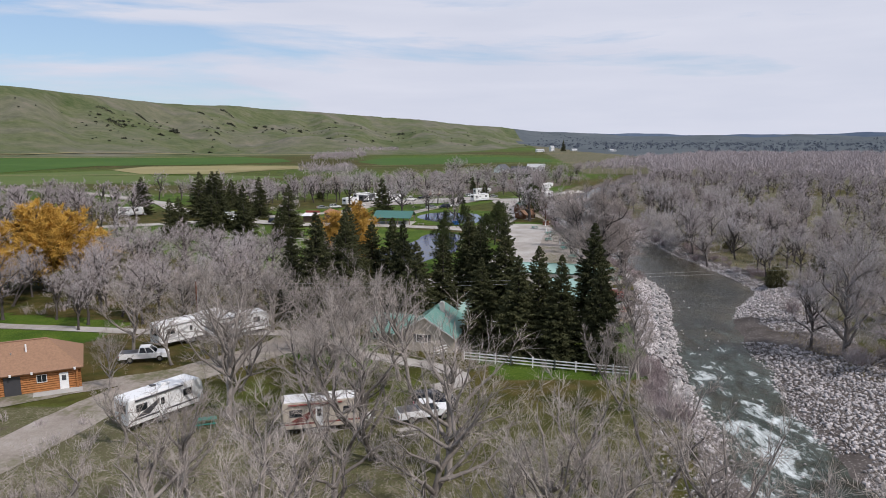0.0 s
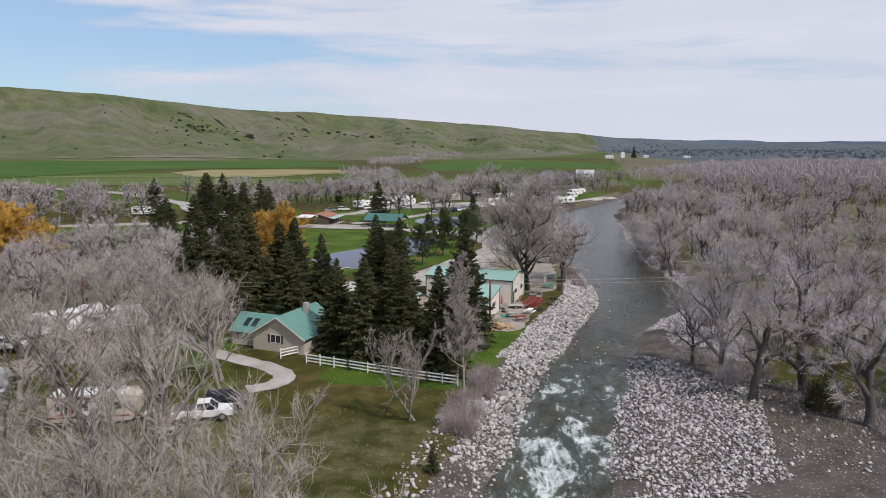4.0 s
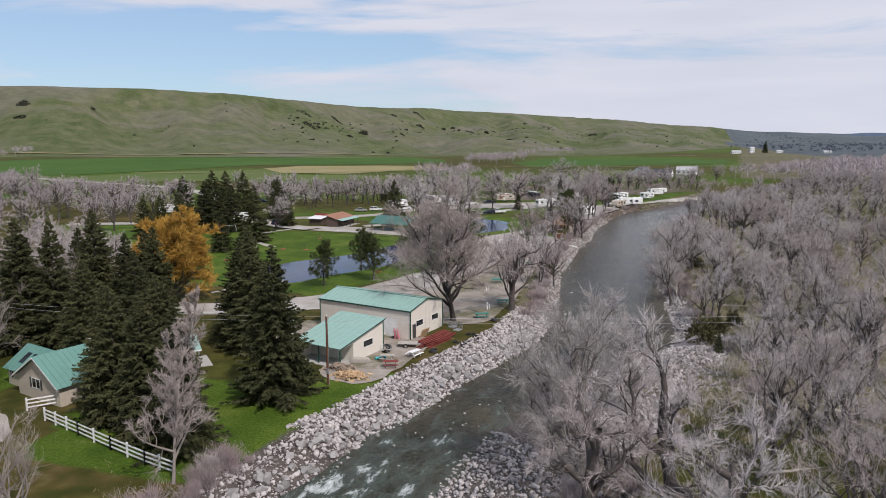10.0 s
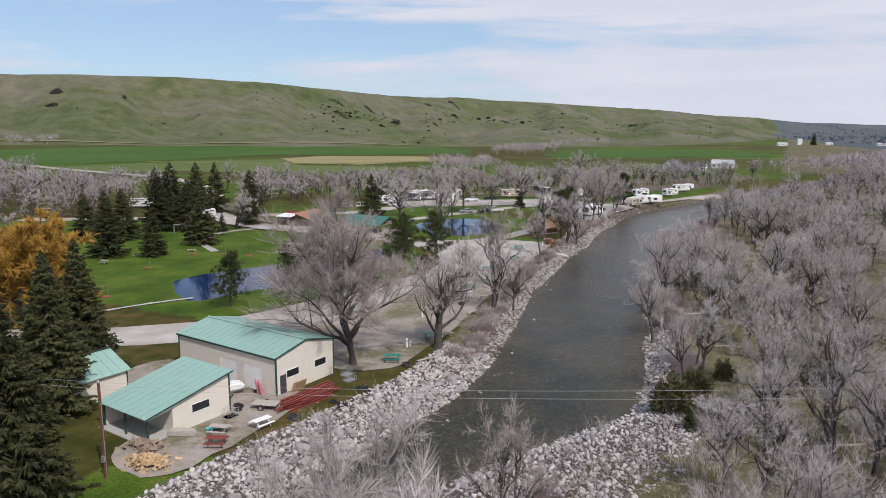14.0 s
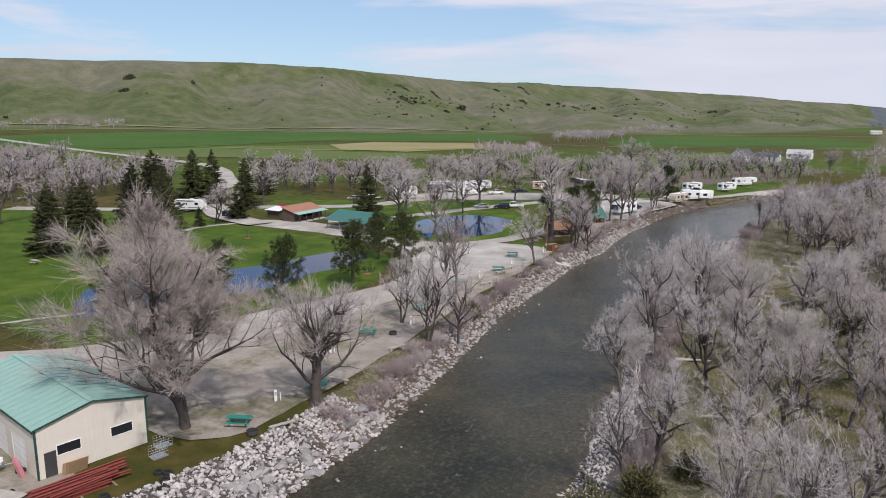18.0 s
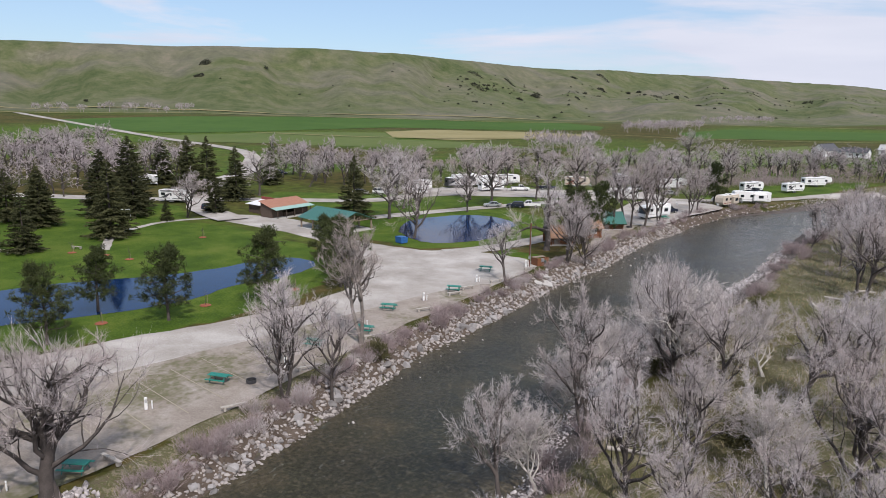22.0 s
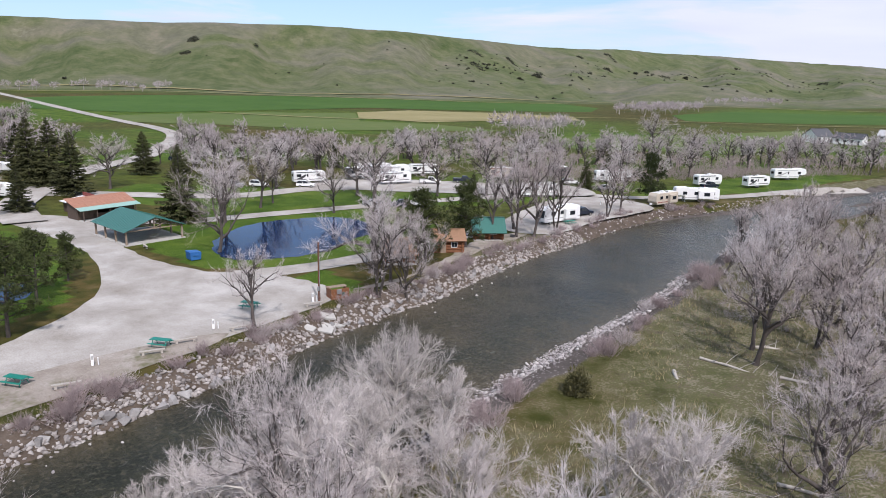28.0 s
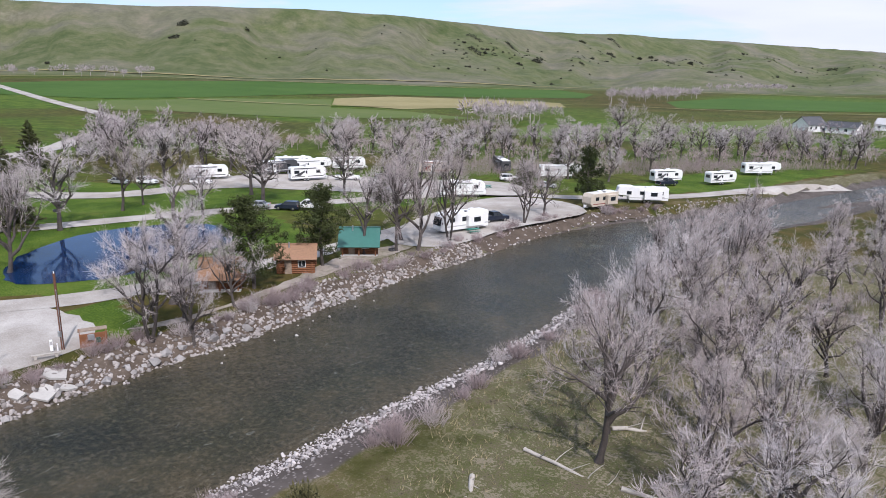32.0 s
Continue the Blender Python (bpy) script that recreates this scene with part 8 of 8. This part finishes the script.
def boat():
    t = thing("tank_trailer", "white rounded tank on a small trailer", "trailer", spot(20.4, 106.2, 60, 0.06))
    part("tank", prism([(-1.15, 0.62), (-0.9, 0.45), (0.9, 0.45), (1.2, 0.7), (1.1, 1.1), (0.6, 1.32), (-0.7, 1.3), (-1.1, 1.05)], -0.62, 0.62, "y", 0.2), GELCOAT, t)
    part("lid", rods(((0, 0, 1.28), (0, 0, 1.38), 0.2), k=12), WHITE, t)
    part("trailer_frame", rods(((-1.2, 0.5, 0.38), (1.2, 0.2, 0.4), 0.04), ((-1.2, -0.5, 0.38), (1.2, -0.2, 0.4), 0.04), ((1.1, 0, 0.4), (2.2, 0, 0.4), 0.04)), STEEL, t)
    for s in (-1, 1):
        wheel(t, -0.7, s * 0.85, 0.28, 0.18)


boat()


def yard_bits():
    r = random.Random(17)
    for x, y, n in ((22.4, 103.6, 3), (30.6, 108.0, 5), (31.2, 111, 4), (21.4, 107.9, 1)):
        for i in range(n):
            t = thing("old_tyre", "worn black tyre lying in the yard", "tyre", spot(x + r.uniform(-0.8, 0.8), y + r.uniform(-0.8, 0.8), 0, 0.1))
            bm = bmesh.new()
            bmesh.ops.create_cone(bm, cap_ends=False, segments=18, radius1=0.38, radius2=0.38, depth=0.22)
            bmesh.ops.solidify(bm, geom=bm.faces[:], thickness=0.14)
            part("casing", bm, TYRE, t)
    for x, y, s in ((23.3, 102, 1.0), (28.6, 113.2, 1.2), (27.6, 114.5, 1.0)):
        t = thing("wire_cage", "grey galvanised wire cage crate", "crate", spot(x, y, 75))
        bars = []
        for k in range(5):
            u = -0.6 + k * 0.3
            for q in (-0.45, 0.45):
                bars += [((u, q, 0), (u, q, 0.9), 0.015), ((-0.6, q, k * 0.225), (0.6, q, k * 0.225), 0.015)]
        part("cage", rods(*bars, k=4), STEEL, t)
        part("base", boxes((-0.62, 0.62, -0.47, 0.47, 0, 0.06)), STEEL, t)
    t = thing("tarp_roll", "bright teal rolled tarpaulin on the ground", "tarpaulin", spot(23.7, 99.3, 40))
    part("roll", rods(((-0.7, 0, 0.2), (0.7, 0, 0.2), 0.2, 0.16), k=10), TEAL, t)
    t = thing("hot_tub_shell", "old pale bathtub shell leaning on its side", "tub", spot(22.0, 97.6, 20))
    part("shell", prism([(-1.3, 0.05), (1.3, 0.05), (1.1, 0.55), (-1.1, 0.65)], -0.45, 0.45, "y", 0.08), OLDWOOD, t)
    t = thing("plywood_sheet", "plywood sheets leaning on the workshop wall", "plywood", shop_pose(24.4, 107.2) @ pose(2.0, -0.55, 0, 20, 0, 0))
    for k in range(3):
        part("sheet", boxes((-0.6 + k * 0.25, 0.75 + k * 0.25, -0.02 - k * 0.04, 0.02 - k * 0.04, 0, 1.3)), FRESHWOOD, t)
    t = thing("kayak", "faded red kayaks leaning beside the roller door", "kayak", shop_pose(24.4, 107.2) @ pose(-0.5, 1.6, 0, 0, -14, 0))
    for k in range(2):
        part("hull", rods(((0, k * 0.5, 0.02), (0, k * 0.5, 1.3), 0.2, 0.16), ((0, k * 0.5, 1.3), (0, k * 0.5, 1.8), 0.16, 0.03), k=8), PINK, t)
    t = thing("flatbed_trailer", "small pale flatbed trailer", "trailer", spot(25.0, 104.6, 12))
    part("deck", boxes((-1.3, 1.3, -0.7, 0.7, 0.5, 0.58), bevel=0.02), OLDWOOD, t)
    part("drawbar", rods(((1.3, 0, 0.48), (2.3, 0, 0.45), 0.05)), STEEL, t)
    for s in (-1, 1):
        wheel(t, -0.2, s * 0.8, 0.3, 0.18)


yard_bits()


def pump_box():
    t = thing("pump_shed", "low brown timber enclosure with electric meters", "utility shed", spot(30.1, 200.6, 64))
    part("wall", boxes((-1.2, 1.2, -0.9, -0.82, 0, 1.35), (-1.2, -1.12, -0.82, 0.9, 0, 1.35), (1.12, 1.2, -0.82, 0.9, 0, 1.2)), DARKLOG, t)
    part("lid", boxes((-1.3, 1.3, 0.1, 1.0, 1.25, 1.32)), WOOD, t)
    part("meter_box", boxes((-0.5, 0.1, -1.1, -0.9, 0.75, 1.3), bevel=0.02), STEEL, t)
    part("meter_box", boxes((0.2, 0.6, -1.08, -0.9, 0.4, 0.9), bevel=0.02), DARKGREEN, t)


pump_box()


def slabs():
    for x, y, s, r in ((34.0, 194.2, 2.0, 20), (33.0, 195.8, 1.6, 50), (34.3, 196.0, 1.2, 80), (33.6, 192.6, 1.1, 10)):
        t = thing("concrete_slab", "broken pale concrete slab on the bank", "concrete slab", Matrix.LocRotScale(on(x, y, 0.15), Euler((0.2, 0.25, radians(r))), None))
        part("slab", prism([(-s * 0.6, -s * 0.4), (s * 0.5, -s * 0.5), (s * 0.65, s * 0.3), (-s * 0.1, s * 0.5), (-s * 0.55, s * 0.3)], -0.1, 0.1, "y"), CONCRETE, t, loc=Matrix.Rotation(math.pi / 2, 4, "X"))


slabs()


# faded bay lines on the camping lot
for k in range(7):
    y = 128 + k * 3.3
    part("bay_line", quad_slab(at(21.2, y + 1.6, 0.09), at(21.35, y + 1.5, 0.09), at(30.0, y, 0.09), at(30.0, y + 0.1, 0.09), 0.01), FADED)
    tagged(bpy.data.objects["bay_line" if k == 0 else "bay_line.%03d" % k], "faded yellow parking bay line", "marking", kind="structure")


# pond edging and young trees on the lawn
track("pond_edging", [(-14.5, 123), (-11.7, 129.2), (-7.8, 134.8)], 0.7, CONCRETE, 0.12, "pale concrete edging at the pond", "kerb")
MULCH = plain("red_bark_mulch", (0.24, 0.075, 0.04), 0.95, var=0.3, scale=5)


def sapling():
    t = thing("sapling", "staked young bare tree in a ring of red mulch", "sapling")
    part("mulch_ring", rods(((0, 0, -0.02), (0, 0, 0.07), 0.75, 0.55), k=16), MULCH, t, "red bark mulch")
    part("stem", rods(((0, 0, 0), (0.05, 0, 2.2), 0.03, 0.015), ((0.03, 0, 1.2), (0.4, 0.2, 2.0), 0.015, 0.005), ((0.03, 0, 1.0), (-0.4, 0.1, 1.9), 0.015, 0.005), ((0.03, 0, 1.4), (0.05, -0.4, 2.3), 0.015, 0.005), k=5), BARK, t)
    part("stake", rods(((0.3, 0, 0), (0.3, 0, 1.4), 0.025), k=5), WOOD, t)
    return t


park(sapling(), ((4.1, 146.7, 0), (7.5, 157.5, 40), (-26.4, 184, 80), (-26.4, 166, 10), (-32, 164, 50), (-21, 166.5, 0), (10.8, 168.6, 90), (-30, 150, 20), (-20, 131, 30)), "young trees in mulch rings")
tagged(part("boulder", BLOCKS[2], None, None, loc=Matrix.LocRotScale(on(18.8, 61.7, 0.15), Euler((0, 0, 1)), (0.6, 0.6, 0.4))), "single pale boulder lying in the grass", "boulder")


# ---- brush, bushes and fallen wood ----
SHRUBS = [shrub("shrub_%d" % i, 300 + i, 1.2, 2.0, BRUSH, 110) for i in range(3)]
GREYSHRUBS = [shrub("grey_shrub_%d" % i, 310 + i, 1.3, 2.0, TWIG, 120) for i in range(2)]
BUSHES = [leafy_bush("bush_%d" % i, 320 + i, 1.3, 2.2, JUNIPER) for i in range(2)]


def plant(me, x, y, s, name, label, group):
    z = zat(x, y)
    ob = new(name, me)
    ob.matrix_basis = Matrix.LocRotScale(at(x, y, z), Euler((0, 0, _tr.uniform(0, 6.28))), (s, s, s * _tr.uniform(0.85, 1.15)))
    return tagged(ob, label, "shrub", group)


for k in range(210):
    y = _tr.choice([_tr.uniform(124, 165), _tr.uniform(165, 225), _tr.uniform(58, 74), _tr.uniform(225, 300)])
    x = float(np.interp(y, LEFT_Y, LEFT_X)) - (_tr.uniform(1.6, 3.4) if y > 100 else _tr.uniform(3.0, 5.5))
    plant(_tr.choice(SHRUBS + GREYSHRUBS[:1]), x, y, _tr.uniform(0.35, 0.95), "brush", "leafless reddish-brown brush on the rocky bank", "bank brush")
for k in range(70):
    y = _tr.uniform(120, 262)
    x = float(np.interp(y, RIGHT_Y, RIGHT_X)) + _tr.uniform(1.0, 5.5)
    plant(_tr.choice(SHRUBS + SHRUBS + GREYSHRUBS[:1]), x, y, _tr.uniform(0.5, 1.15), "willow_brush", "leafless mauve willow brush at the water's edge", "willow brush")
for k in range(40):
    x, y = _tr.uniform(42, 92), _tr.uniform(60, 125)
    if x > np.interp(y, RIGHT_Y, RIGHT_X) + 6:
        plant(_tr.choice(SHRUBS + GREYSHRUBS), x, y, _tr.uniform(0.6, 1.4), "willow_brush", "leafless mauve brush among the cobbles", "willow brush")
for x, y, s in ((61.4, 194.6, 1.0), (75, 239, 1.2), (79, 238, 1.0), (58, 118, 1.6), (57.5, 168, 0.9), (66, 158, 1.2), (60, 124, 1.2), (60, 170, 1.1), (71, 130, 1.2), (54, 70, 1.3), (74, 168, 1.1), (62.5, 128, 0.9), (33.6, 156.6, 1.0)):
    plant(_tr.choice(BUSHES), x, y, s, "juniper_bush", "dense olive-brown juniper bush", "juniper bushes")
tree(SPRUCE_FAR[1], 59.5, 113.5, 2.6, 12.0, "small blue-green young spruce by the cobbles", "spruce_tree", "spruces on the camp lawn", category="conifer")


def fallen_log(x, y, rot, L, r, seed):
    rng = np.random.RandomState(seed)
    t = Tubes()
    p = limb_path(rng, np.array([-L / 2, 0, r * 0.9]), np.array([1.0, 0, 0.0]), L, 6, 0.06, 0.0)
    t.tube(p, np.linspace(r, r * 0.45, 7), 8)
    for k in range(5):
        b = p[1 + k]
        t.tube(limb_path(rng, b, unit(np.array([0.6, rng.normal(0, 1), 0.7])), L * 0.22, 3, 0.15, 0.02), np.linspace(r * 0.35, 0.015, 4), 5)
    ob = new("fallen_log", t.mesh("fallen_log", OLDWOOD))
    ob.matrix_basis = spot(x, y, rot, -0.03)
    return tagged(ob, "bleached fallen log with broken branches", "log", "fallen logs")


for i, (x, y, rot, L) in enumerate(((71, 207.8, -10, 8), (77, 208, 5, 6), (73.5, 216.5, 40, 7), (67.2, 202.5, -60, 3), (64, 139.7, 20, 5), (70, 114, 30, 7), (74, 118, -20, 6), (66, 112, 60, 5), (80, 190, 10, 7), (78, 224, -30, 8), (76, 230, 20, 6), (84, 200, 70, 6), (62, 84, 30, 6), (70, 96, -40, 7), (60, 152, 15, 4), (68, 180, 50, 5), (82, 232, 5, 7), (88, 214, -15, 7))):
    fallen_log(x, y, rot, L, 0.16 + 0.02 * (i % 4), 400 + i)


# ---- undergrowth on the far bank and rough grass ----
def undergrowth(name, n, box, seed, hmin, hmax, w, label, test):
    rng = np.random.RandomState(seed)
    x, y = rng.uniform(box[0], box[1], n), rng.uniform(box[2], box[3], n)
    keep = test(x, y)
    x, y = x[keep], y[keep]
    cx, cy = x + rng.normal(0, 0.25, len(x)), y + rng.normal(0, 0.25, len(x))
    x, y = np.concatenate([x, cx, 0.5 * (x + cx)]), np.concatenate([y, cy, 0.5 * (y + cy)])
    p = np.column_stack([x * K, y * K, height(x, y) - 0.03])
    d = unit(np.column_stack([rng.normal(0, 0.5, len(x)), rng.normal(0, 0.5, len(x)), np.ones(len(x))]))
    t = Tubes()
    t.blades(p, d, rng.uniform(hmin, hmax, len(x)), w, rng)
    return tagged(new(name, t.mesh(name, DRYGRASS)), label, "grass", kind="stuff")


undergrowth("dry_undergrowth", 26000, (44, 100, 60, 262), 501, 0.25, 0.8, 0.06, "dry tan grass and dead stalks under the trees", lambda x, y: (x > np.interp(y, RIGHT_Y, RIGHT_X) + 3.5) & (fbm(x, y, 0.16, 33, 3) > -0.15))
undergrowth("bank_grass", 16000, (14, 40, 118, 300), 502, 0.15, 0.4, 0.05, "rough tan grass along the top of the bank", lambda x, y: (np.abs(np.interp(y, LEFT_Y, LEFT_X) - 3.4 - x) < 1.3) & (fbm(x, y, 0.2, 34, 3) > -0.2))
undergrowth("rough_grass", 3000, (-40, 24, 40, 76), 503, 0.15, 0.4, 0.05, "rough olive grass between the bare trees", lambda x, y: (x < np.interp(y, LEFT_Y, LEFT_X) - 6) & (fbm(x, y, 0.2, 35, 3) > 0.15))
